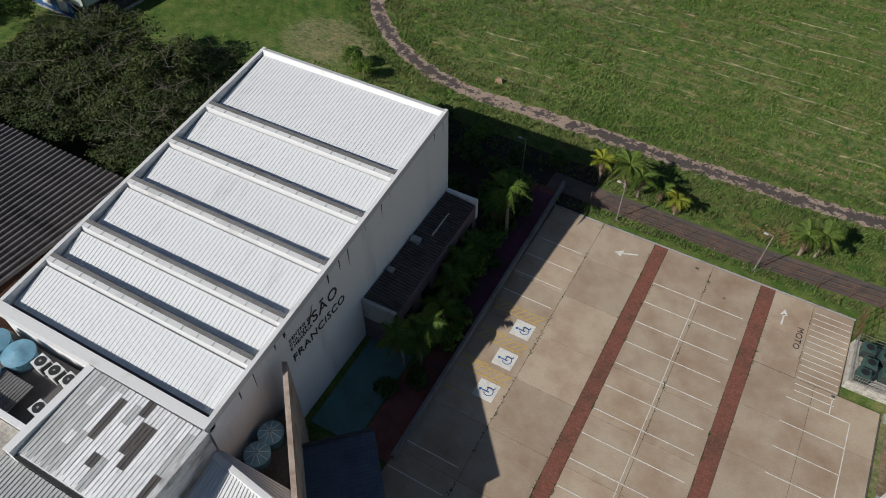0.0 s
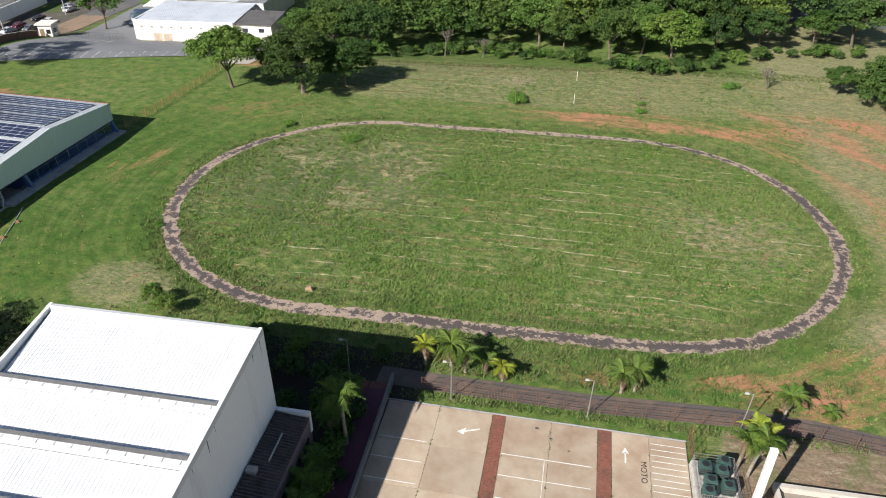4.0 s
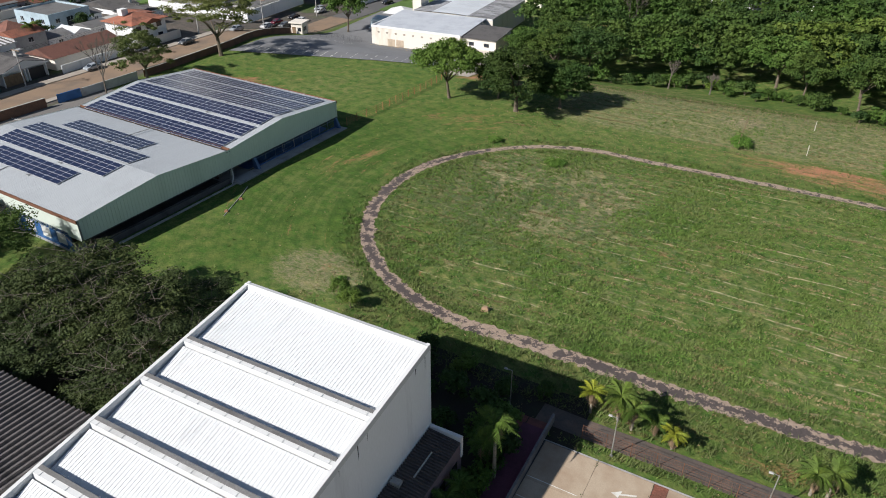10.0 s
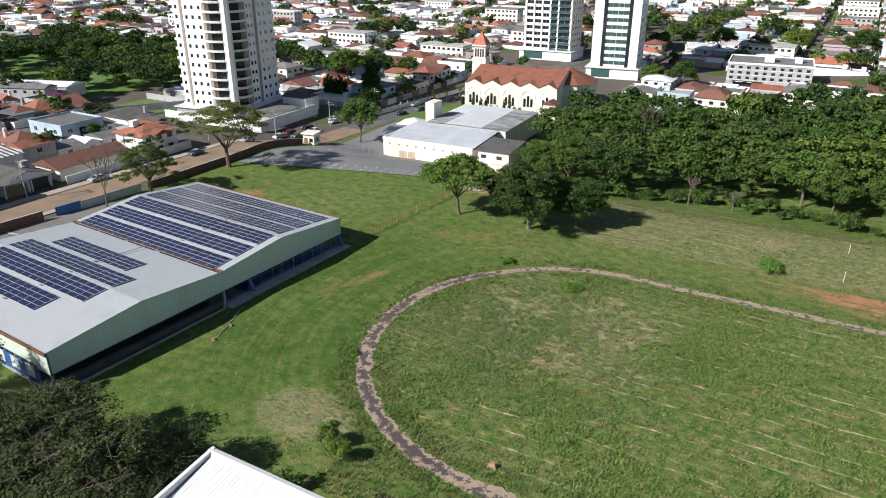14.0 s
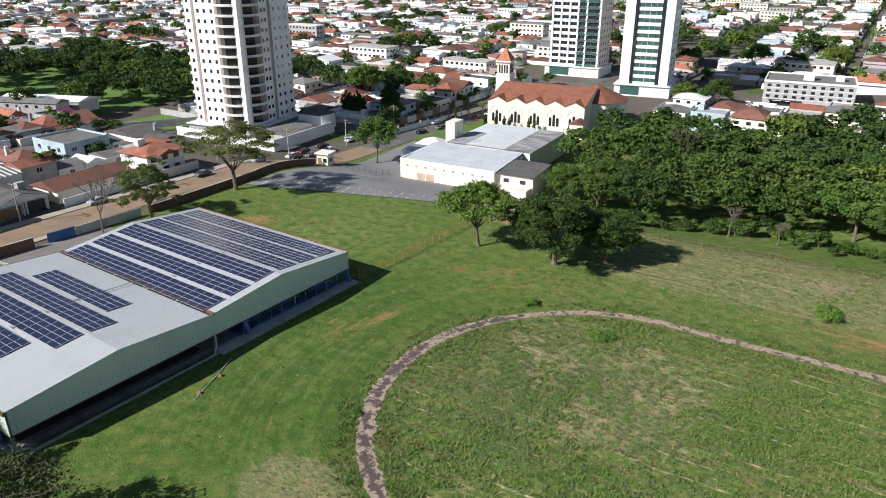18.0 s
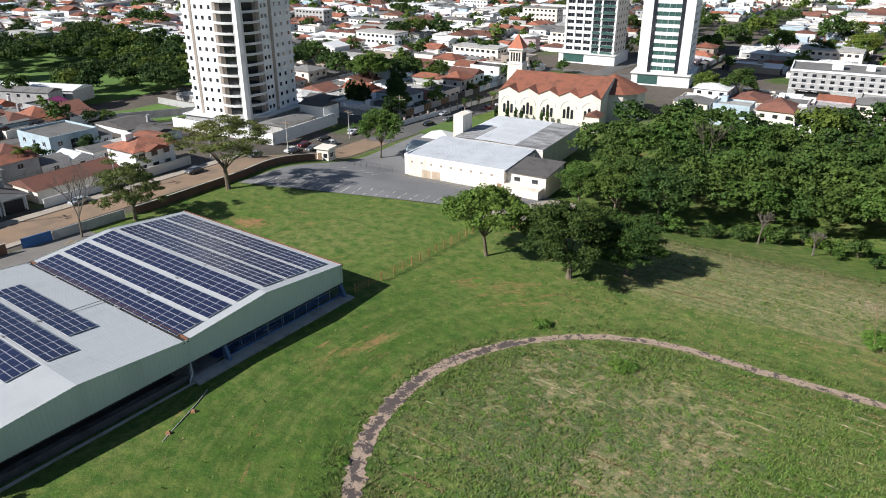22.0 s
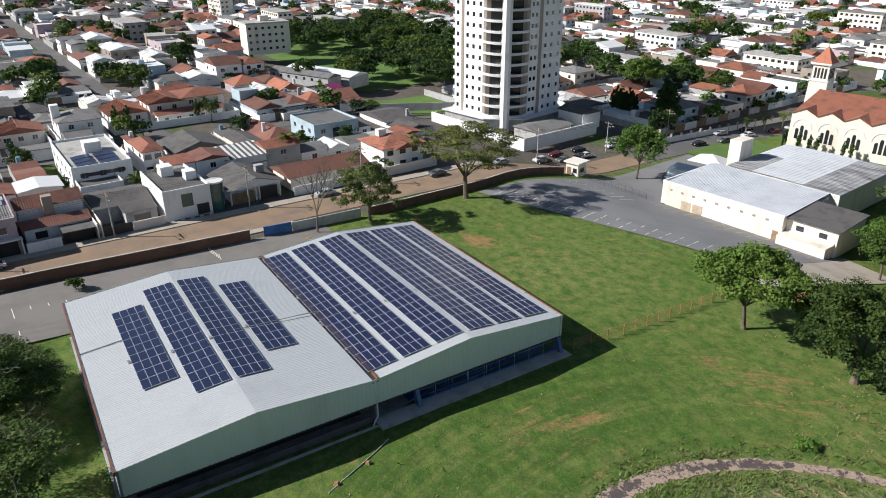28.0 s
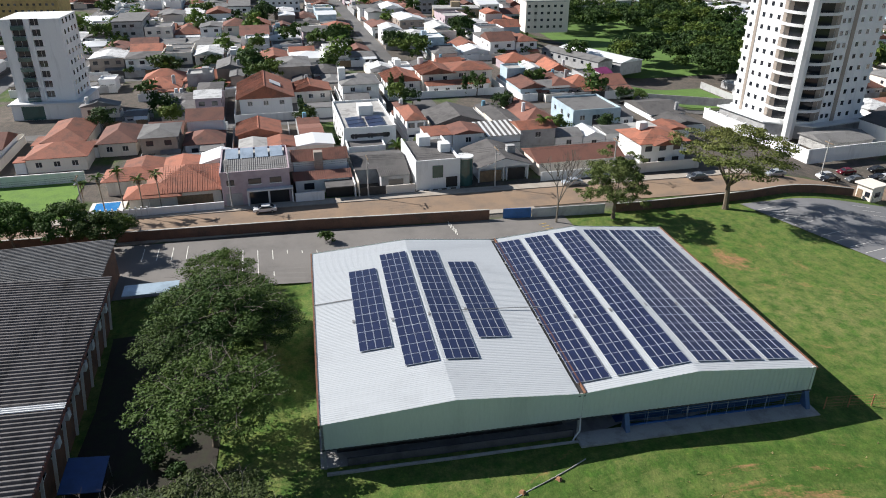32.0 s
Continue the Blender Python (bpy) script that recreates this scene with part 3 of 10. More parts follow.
# Earth and litter, coloured near black to hold the shade of trees and classrooms.
strip("grove_earth", fine([(-112, -15.4), (-96, -14.9), (-80, -15.9), (-60, -15.3)]), 14.5, 0.07, mat("shade_dark_litter", (0.028, 0.022, 0.016), (0.03, 0.04, 0.014), 0.35, 0.5, 5, 0.95, 0, 0.04), "bare earth and leaf litter beside the classrooms, grove shade in its dark colour", "ground")
# The strip's dark colour also carries the shadow north of the hall.
strip("shade_bed", fine([(-35, 0.9), (-24, 0.8), (-12.6, 0.6), (-9, 0.9)]), 14.0, 0.06, bpy.data.materials["shade_dark_litter"], "damp earth and leaf litter behind the hall, hall shade in its dark colour", "ground")
LANE = fine([(-14, 3.9), (-10, 3.7), (8, 3.4), (22, 4.0), (30, 3.6), (39, 2.2), (47, -0.4), (58, -5)])
strip("service_lane", LANE, 2.6, 0.09, mat("lane_dirt", (0.1, 0.083, 0.072), (0.18, 0.12, 0.09), 0.3, 0.5, 6, 0.9, 0, 0.03), "dark earth and asphalt service lane behind the fence", "lane")

# ---- car park ----
def car_park():
    lot = thing("car_park", (0, 0, 0), -1.0, "pale concrete slab car park with painted bays", "car park", kind="structure")
    rng = random.Random(4)

    def slabs(x0, x1, y0, y1, nx, ny):
        for i in range(nx):
            for j in range(ny):
                a, b = x0 + (x1 - x0) * i / nx, x0 + (x1 - x0) * (i + 1) / nx
                c, d = y0 + (y1 - y0) * j / ny, y0 + (y1 - y0) * (j + 1) / ny
                g, z = 0.006, 0.12 + rng.uniform(-0.006, 0.006)
                Mesh().hull([(a + g, c + g, -0.1), (b - g, c + g, -0.1), (b - g, d - g, -0.1), (a + g, d - g, -0.1)], [(a + g + 0.008, c + g + 0.008, z), (b - g - 0.008, c + g + 0.008, z), (b - g - 0.008, d - g - 0.008, z), (a + g + 0.008, d - g - 0.008, z)]).made("slab", CONC, lot)

    slabs(-12.0, -1.28, -46, 0.1, 2, 9)
    slabs(0.05, 9.02, -46, 0.1, 2, 9)
    slabs(10.36, 17.3, -8.6, 0.1, 2, 2)
    slabs(10.36, 20.6, -46, -8.65, 2, 8)
    Mesh().box(-12.1, -46.2, -0.12, 20.7, -8.7, 0.085).box(-12.1, -8.7, -0.12, 17.35, 0.12, 0.085).made("sub_base", DARKROOF, lot, "dark joint filling")
    pave = Mesh().box(0, 0, -0.05, 0.19, 0.09, 0.0).data("paver", BRICKR)
    for x0, n in ((-1.25, 0), (9.05, 1)):
        bed = Mesh().box(x0, -46, -0.1, x0 + 1.29, 0.1, 0.1).made("paver_strip", BRICKR, lot, "red brick paver strip")
        for r in range(11):
            for c in range(6):
                share("paver", pave, bed, (x0 + 0.03 + c * 0.205, 0.0 - r * 0.1, 0.115))
        M = Mesh()
        y = -1.1
        while y > -46:
            for c in range(6):
                x = x0 + 0.03 + c * 0.205 + rng.uniform(-0.006, 0.006)
                h = 0.112 + rng.uniform(-0.006, 0.008)
                M.face((x, y, h), (x + 0.19, y, h), (x + 0.19, y + 0.09, h), (x, y + 0.09, h))
            y -= 0.1
        tagged(M.made("paver_field", BRICKR, lot, "red brick pavers"), kind="stuff")
    W = Mesh()
    for x, y0, y1 in ((-6.64, -46, 0.1), (4.53, -20, 0.1), (-1.26, -40, 0), (0.06, -40, 0), (9.04, -40, 0), (10.36, -40, 0), (13.8, -8, 0)):
        for _ in range(int((y1 - y0) * 7)):
            y = rng.uniform(y0, y1)
            if noise.noise((x, y * 0.4, 1)) < 0.02:
                continue
            a, l, px = rng.uniform(0, math.tau), rng.uniform(0.06, 0.2), x + rng.gauss(0, 0.05)
            W.face((px - 0.05 * math.sin(a), y + 0.05 * math.cos(a), 0.1), (px + 0.05 * math.sin(a), y - 0.05 * math.cos(a), 0.1), (px + l * math.cos(a), y + l * math.sin(a), 0.13 + l * 0.6))
    tagged(W.made("joint_weeds", LEAFD, lot, "dark weeds growing in the joints"), kind="stuff")
    z = 0.132

    def line(x0, y0, x1, y1, w=0.075, material=LINEP, name="bay_line"):
        if abs(x1 - x0) > abs(y1 - y0):
            Mesh().box(x0, y0 - w / 2, z - 0.02, x1, y1 + w / 2, z).made(name, material, lot)
        else:
            Mesh().box(x0 - w / 2, y0, z - 0.02, x1 + w / 2, y1, z).made(name, material, lot)

    for i in range(16):
        y = -4.7 - 2.5 * i
        line(0.15, y, 8.5, y)
        if i:
            line(4.25 - 0.05, y + 0.1, 4.25 - 0.05, y + 2.4, 0.06)
        if i < 4 or i > 9:
            line(-11.9, y, -7.0, y)
        if i > 1:
            line(13.6, y - 1.1, 18.6, y - 1.1)
    for i in range(14):
        line(14.0, -0.75 - 0.7 * i, 17.2, -0.75 - 0.7 * i, 0.07)
    line(18.6, -46, 18.6, -10.85)
    line(17.0, -10.8, 17.0, -9.3)
    for i, y in enumerate((-16.5, -20.0, -23.5)):
        sign = Mesh().box(-9.15, y, z - 0.02, -7.35, y + 1.75, z).made("accessible_bay_sign", LINEP, lot, "white square with a blue wheelchair symbol")
        S = Mesh()
        cx, cy, q = 0.0, -0.15, 0.004
        for k in range(16):
            a0, a1 = math.tau * (k / 20 + 0.33), math.tau * ((k + 1) / 20 + 0.33)
            S.face(*[(cx + r * math.cos(a), cy + r * math.sin(a), q) for r, a in ((0.36, a0), (0.44, a0), (0.44, a1), (0.36, a1))])
        S.box(cx - 0.1, cy - 0.05, q - 0.01, cx + 0.02, cy + 0.55, q).box(cx - 0.02, cy + 0.1, q - 0.01, cx + 0.35, cy + 0.2, q)
        S.box(cx + 0.3, cy - 0.38, q - 0.01, cx + 0.4, cy + 0.15, q).box(cx + 0.36, cy - 0.42, q - 0.01, cx + 0.56, cy - 0.33, q)
        S.prism([(cx - 0.04 + 0.13 * math.cos(math.tau * k / 10), cy + 0.72 + 0.13 * math.sin(math.tau * k / 10)) for k in range(10)], q - 0.01, q)
        S.made("wheelchair_symbol", BLUEP, sign).matrix_local = pose(-8.2, y + 0.85, z, 0, 0, 90)
        y1 = y + 2.0
        H = Mesh()
        for k in range(7):
            x = -11.6 + 0.62 * k
            H.face((x, y1, z), (x + 0.14, y1, z), (x + 0.94, y1 + 0.9, z), (x + 0.8, y1 + 0.9, z))
        H.box(-11.7, y1 - 0.06, z - 0.02, -7.0, y1 + 0.02, z).box(-11.7, y1 + 0.88, z - 0.02, -7.0, y1 + 0.96, z)
        H.made("hatched_aisle", YELP, lot, "yellow hatched aisle")
        line(-11.8, y - 0.35, -9.2, y - 0.35, 0.09, YELP)
    A = Mesh().hull([(-3.7, -2.75, z - 0.02), (-2.3, -2.2, z - 0.02), (-2.3, -2.02, z - 0.02), (-3.7, -2.55, z - 0.02)], [(-3.7, -2.75, z), (-2.3, -2.2, z), (-2.3, -2.02, z), (-3.7, -2.55, z)])
    A.prism([(-4.45, -2.8), (-3.75, -3.1), (-3.6, -2.2)], z - 0.02, z).made("arrow_marking", LINEP, lot, "white painted arrow")
    A = Mesh().box(11.55, -3.6, z - 0.02, 11.7, -2.3, z)
    A.prism([(11.62, -1.7), (11.3, -2.4), (11.95, -2.4)], z - 0.02, z).made("arrow_marking", LINEP, lot, "faded white painted arrow")
    lettering("moto_lettering", "MOTO", 0.8, BLACKP, lot, pose(13.0, -3.1, z + 0.006, 0, 0, -90), 1.1, 0.003)
    for x, y, r in ((3.2, -0.9, 0.22), (4.6, -2.0, 0.18), (6.4, -3.2, 0.14), (17.0, -8.9, 0.18)):
        Mesh().prism([(x + r * (1 + 0.3 * math.sin(3 * k)) * math.cos(math.tau * k / 9), y + 0.6 * r * math.sin(math.tau * k / 9)) for k in range(9)], z - 0.01, z + 0.004).made("oil_stain", DARKROOF, lot, "dark oil stain")


car_park()


def low_wall(name, line, height, width, material, label, z0=0.0, cap=True):
    w = thing(name, (0, 0, 0), 0, label, "wall", kind="structure")
    pts = [(x, y, level(x, y) + z0 + height) for x, y in line]
    Mesh().ribbon(pts, width, 0, height + 0.3).made("wall_body", material, w)
    if cap:
        Mesh().ribbon([(x, y, z + 0.07) for x, y, z in pts], width + 0.1, 0, 0.07).made("coping", KERB, w, "concrete coping")
    return w


low_wall("wall_car_park", [(-12.3, 3.2), (-12.3, -31.5)], 1.1, 0.25, mat("dark_old_render", (0.2, 0.19, 0.19), (0.1, 0.095, 0.09), 0.2, 0.5, 6, 0.9), "low dark grey rendered wall beside the car park", 0, False)
low_wall("kerb_north", [(-12.2, 0.45), (17.4, -0.05)], 0.12, 0.12, CONCG, "low concrete kerb", 0.0, False)


def fence(name, line, step, height, post, wires, label, net=None, radius=0.035, group=""):
    """Posts along a line with rails, and a mesh of crossing wires where there is one."""
    f = thing(name, (0, 0, 0), 0, label, "fence", group)
    pts = fine(line, step)
    pm = Mesh().tube((0, 0, -0.2), (0, 0, height), radius, radius, 6).data("post", post)
    for x, y in pts:
        share("post", pm, f, (x, y, level(x, y)))
    for k in range(wires):
        h = height * (k + 1) / wires - 0.05
        for (x0, y0), (x1, y1) in zip(pts, pts[1:]):
            Mesh().tube((x0, y0, level(x0, y0) + h), (x1, y1, level(x1, y1) + h), 0.018, 0.018, 4).made("rail", post, f)
    if net:
        N = Mesh()
        for (x0, y0), (x1, y1) in zip(pts, pts[1:]):
            d = math.hypot(x1 - x0, y1 - y0)
            n = int(d / net)
            a, b = Vector((x0, y0, level(x0, y0))), Vector((x1, y1, level(x1, y1)))
            for i in range(n):
                p = a.lerp(b, i / n)
                q = a.lerp(b, min(1, (i + 1) / n))
                u = Vector((0, 0, height * 0.96))
                t = (b - a).normalized() * 0.006
                N.face(p + t, p - t, p + u - t, p + u + t)
                for k in range(1, int(height / net)):
                    N.face(p + u * 0 + Vector((0, 0, k * net)), q + Vector((0, 0, k * net)), q + Vector((0, 0, k * net + 0.012)), p + Vector((0, 0, k * net + 0.012)))
        N.made("mesh_panel", post, f, "thin wire mesh")
    return f


fence("lane_fence", [(-9, 2.3), (8, 2.0), (22, 2.6), (30, 2.1), (39, 0.8), (46, -1.9), (54, -6)], 2.4, 1.9, RUST, 3, "rusty wire fence on thin steel posts", 0.3)
fence("side_fence", [(17.6, 0.2), (17.5, -3)], 1.0, 2.2, RUST, 4, "rusty mesh fence beside the condensers", 0.25)
fence("blue_fence", [(42.2, 0.3), (41.4, -22)], 1.6, 2.1, mat("dark_blue_steel", (0.05, 0.075, 0.1), (0.03, 0.04, 0.05), 0.2, 1.5, 9, 0.6), 3, "dark blue-grey steel mesh fence", 0.13, 0.05)
fence("yard_fence", [(22.0, -6.5), (21.8, -22)], 1.8, 2.4, RUST, 4, "rusty mesh fence between car park and yard", 0.25)


def lamp_post(x, y, lean=0):
    l = thing("lamp_post", (x, y, level(x, y)), 0, "slim white steel lamp post with a short arm", "lamp post", "lamp posts along the lane")
    Mesh().tube((0, 0, 0), (lean, 0, 5.0), 0.075, 0.045, 8).made("pole", STEEL, l)
    Mesh().box(-0.15, -0.15, 0, 0.15, 0.15, 0.06).made("base_plate", STEEL, l)
    Mesh().tube((lean, 0, 4.95), (lean - 0.55, -0.1, 5.1), 0.03, 0.03, 6).made("arm", STEEL, l)
    Mesh().hull([(lean - 0.85, -0.2, 5.03), (lean - 0.45, -0.2, 5.03), (lean - 0.45, 0.02, 5.03), (lean - 0.85, 0.02, 5.03)], [(lean - 0.8, -0.15, 5.16), (lean - 0.5, -0.15, 5.16), (lean - 0.5, -0.02, 5.16), (lean - 0.8, -0.02, 5.16)]).made("lamp_head", CONCG, l)


for x, y, k in ((-5.8, 1.6, 0), (8.0, 1.5, 0.15), (22.7, 2.3, 0.2), (42.3, 0.6, 0.5), (-17, 3.0, 0)):
    lamp_post(x, y, k)


def condensers():
    base = thing("condenser_plinth", (19.2, -5.4, 0), 0, "rubble stone plinth with a steel railing", "plinth")
    Mesh().hull([(-1.9, -2.4, 0), (1.9, -2.4, 0), (1.9, 2.5, 0), (-1.9, 2.5, 0)], [(-1.8, -2.3, 0.9), (1.8, -2.3, 0.9), (1.8, 2.4, 0.9), (-1.8, 2.4, 0.9)]).made("stone_base", STONE, base)
    rng = random.Random(3)
    sm = Mesh().hull([(-0.26, 0, -0.16), (0.26, 0, -0.2), (0.3, 0, 0.15), (-0.22, 0, 0.2)], [(-0.18, -0.06, -0.1), (0.18, -0.06, -0.12), (0.2, -0.06, 0.1), (-0.15, -0.06, 0.12)]).data("stone", STONE)
    for i in range(7):
        for j in range(2):
            share("stone", sm, base, (-1.6 + i * 0.53, -2.37, 0.25 + j * 0.42), 0, (1, 1, rng.uniform(0.8, 1.1)))
    for z in (1.2, 1.55, 1.9):
        R = Mesh()
        ring = [(-1.75, -2.25, z), (1.75, -2.25, z), (1.75, 2.35, z), (-1.75, 2.35, z)]
        for a, b in zip(ring, ring[1:] + ring[:1]):
            R.tube(a, b, 0.022, 0.022, 4)
        R.made("rail", STEEL, base)
    bar = Mesh().tube((0, 0, 0.9), (0, 0, 1.95), 0.014, 0.014, 4).data("baluster", STEEL)
    for i in range(18):
        share("baluster", bar, base, (-1.75 + i * 3.5 / 17, -2.25, 0))
        share("baluster", bar, base, (-1.75, -2.25 + i * 4.6 / 17, 0))
        share("baluster", bar, base, (1.75, -2.25 + i * 4.6 / 17, 0))
    first = None
    for x, y in ((-0.85, 1.2), (0.55, 0.9), (-0.55, -0.35), (0.85, -0.75), (0.9, 2.0), (-0.9, -1.6)):
        if first is None:
            first = thing("condenser_unit", (19.2 + x, -5.4 + y, 0.9), 0, "dark green outdoor condenser with a top fan grille", "air conditioner", "condensers on the plinth")
            Mesh().box(-0.5, -0.5, 0.06, 0.5, 0.5, 1.0).made("body", GREENC, first)
            Mesh().prism([(0.42 * math.cos(math.tau * k / 16), 0.42 * math.sin(math.tau * k / 16)) for k in range(16)], 1.0, 1.08).made("fan_ring", GREENC, first)
            Mesh().prism([(0.34 * math.cos(math.tau * k / 16), 0.34 * math.sin(math.tau * k / 16)) for k in range(16)], 1.04, 1.085).made("fan_opening", DARK, first, "dark fan opening")
            for k in range(3):
                Mesh().box(-0.5, -0.515, 0.2 + 0.25 * k, 0.5, -0.5, 0.36 + 0.25 * k).made("louvre", DARKM, first)
            Mesh().box(-0.45, -0.45, 0, 0.45, 0.45, 0.06).made("foot", DARKM, first)
        else:
            copy_thing(first, pose(19.2 + x, -5.4 + y, 0.9))


condensers()


def white_pole(x, y, h):
    p = thing("white_pole", (x, y, 0), 0, "tall white square post", "post", "tall white posts by the yard")
    Mesh().hull([(-0.28, -0.22, 0), (0.28, -0.22, 0), (0.28, 0.22, 0), (-0.28, 0.22, 0)], [(-0.26, -0.2, h), (0.26, -0.2, h), (0.26, 0.2, h), (-0.26, 0.2, h)]).made("shaft", WHITE, p)
    Mesh().box(-0.45, -0.4, 0, 0.45, 0.4, 0.18).made("footing", CONCG, p)
    Mesh().box(-0.3, -0.24, h, 0.3, 0.24, h + 0.06).made("cap", WHITE, p)


white_pole(21.2, -9.3, 10.0)
white_pole(21.5, -16.8, 10.0)
white_pole(21.8, -24.5, 10.0)

def basin_stain():
    """Brown slab with flaking white patches and a black stain."""
    m, nt, pos, p = shader("stained_white_slab")
    split = nt.nodes.new("ShaderNodeSeparateXYZ")
    nt.links.new(pos, split.inputs[0])
    def off(axis, at):
        return calc(nt, "ABSOLUTE", calc(nt, "SUBTRACT", split.outputs[axis], at))

    n = noise_tex(nt, pos, 0.9, 6, 0.7)
    earth = mix(nt, noise_tex(nt, pos, 0.35, 5, 0.7), (0.2, 0.165, 0.125), (0.3, 0.26, 0.21))
    flake = calc(nt, "SUBTRACT", n, calc(nt, "MULTIPLY", calc(nt, "ADD", off(0, 30.9), calc(nt, "MULTIPLY", off(1, -12.5), 0.8)), 0.022))
    col = mix(nt, ramp(nt, flake, [(0.36, (0, 0, 0)), (0.42, (1, 1, 1))]), earth, mix(nt, n, (0.42, 0.4, 0.38), (0.6, 0.59, 0.57)))
    core = calc(nt, "ADD", calc(nt, "MULTIPLY", calc(nt, "ADD", off(0, 31.0), off(1, -8.6)), 0.12), calc(nt, "MULTIPLY", calc(nt, "SUBTRACT", noise_tex(nt, pos, 0.7, 6, 0.7), 0.5), 1.6))
    col = mix(nt, ramp(nt, core, [(0.2, (1, 1, 1)), (0.26, (0, 0, 0))]), col, (0.05, 0.047, 0.043))
    nt.links.new(col, p.inputs["Base Color"])
    p.inputs["Roughness"].default_value = 0.85
    return m


def yard_earth():
    """Dry brown earth raked in short streaks, with straw, red soil and thin grass in patches."""
    m, nt, pos, p = shader("dry_yard_earth")
    col = mix(nt, noise_tex(nt, pos, 0.3, 5, 0.7), (0.17, 0.115, 0.07), (0.27, 0.195, 0.125))
    streak = noise_tex(nt, stretch(nt, pos, (0.45, 1.7, 1), (0, 0, 0.5)), 1.1, 6, 0.8)
    col = mix(nt, ramp(nt, streak, [(0.52, (0, 0, 0)), (0.64, (0.75,) * 3)]), col, (0.36, 0.3, 0.2))
    col = mix(nt, ramp(nt, streak, [(0.34, (0.8,) * 3), (0.46, (0, 0, 0))]), col, (0.085, 0.062, 0.04))
    col = mix(nt, ramp(nt, noise_tex(nt, pos, 0.17, 6, 0.75), [(0.49, (0, 0, 0)), (0.6, (0.75,) * 3)]), col, (0.1, 0.125, 0.035))
    col = mix(nt, ramp(nt, noise_tex(nt, stretch(nt, pos, (1, 1, 1), (0, 0, 1.3)), 0.2, 6, 0.75), [(0.58, (0, 0, 0)), (0.66, (0.8,) * 3)]), col, (0.36, 0.16, 0.085))
    fine_ = noise_tex(nt, pos, 3.0, 5, 0.8)
    col = mix(nt, 1.0, col, ramp(nt, fine_, [(0.3, (0.6,) * 3), (0.7, (1.35,) * 3)]), "MULTIPLY")
    nt.links.new(col, p.inputs["Base Color"])
    p.inputs["Roughness"].default_value = 0.95
    b = nt.nodes.new("ShaderNodeBump")
    b.inputs["Strength"].default_value, b.inputs["Distance"].default_value = 0.8, 0.08
    nt.links.new(fine_, b.inputs["Height"])
    nt.links.new(b.outputs[0], p.inputs["Normal"])
    return m


DRYEARTH = yard_earth()
Mesh().prism([(21.0, -30), (58, -30), (57, -5.6), (47, -1.6), (39.5, 0.8), (30, 2.2), (21.0, 2.0)], -0.2, 0.055).made("yard_ground", DRYEARTH)
tagged(bpy.data.objects["yard_ground"], "dry brown earth with thin grass round the yard", "ground", kind="structure")
yard = thing("yard_basin", (0, 0, 0), 0, "stained concrete yard slab inside a low white wall", "yard", kind="structure")
Mesh().box(24.8, -28, -0.2, 36.4, -4.6, 0.07).made("basin_floor", basin_stain(), yard)
for a in ((24.4, -4.6, 36.9, -4.15), (36.4, -28, 36.9, -4.6), (24.4, -28, 24.75, -4.6)):
    Mesh().box(a[0], a[1], -0.1, a[2], a[3], 0.75).made("basin_wall", mat("worn_white_wall", (0.52, 0.47, 0.4), (0.4, 0.34, 0.28), 0.12, 0.5, 6, 0.85) if a[0] == 24.4 and a[2] > 30 else bpy.data.materials["worn_white_wall"], yard, "low worn white wall")

terrace = Mesh()
terrace.box(-14.9, -16, -0.1, -12.6, 1.6, 0.14)
tagged(terrace.made("terrace", mat("plum_paving", (0.15, 0.045, 0.075), (0.09, 0.035, 0.05), 0.2, 0.5, 6, 0.85)), "dark plum painted terrace beside the garden wall", "terrace", kind="structure")

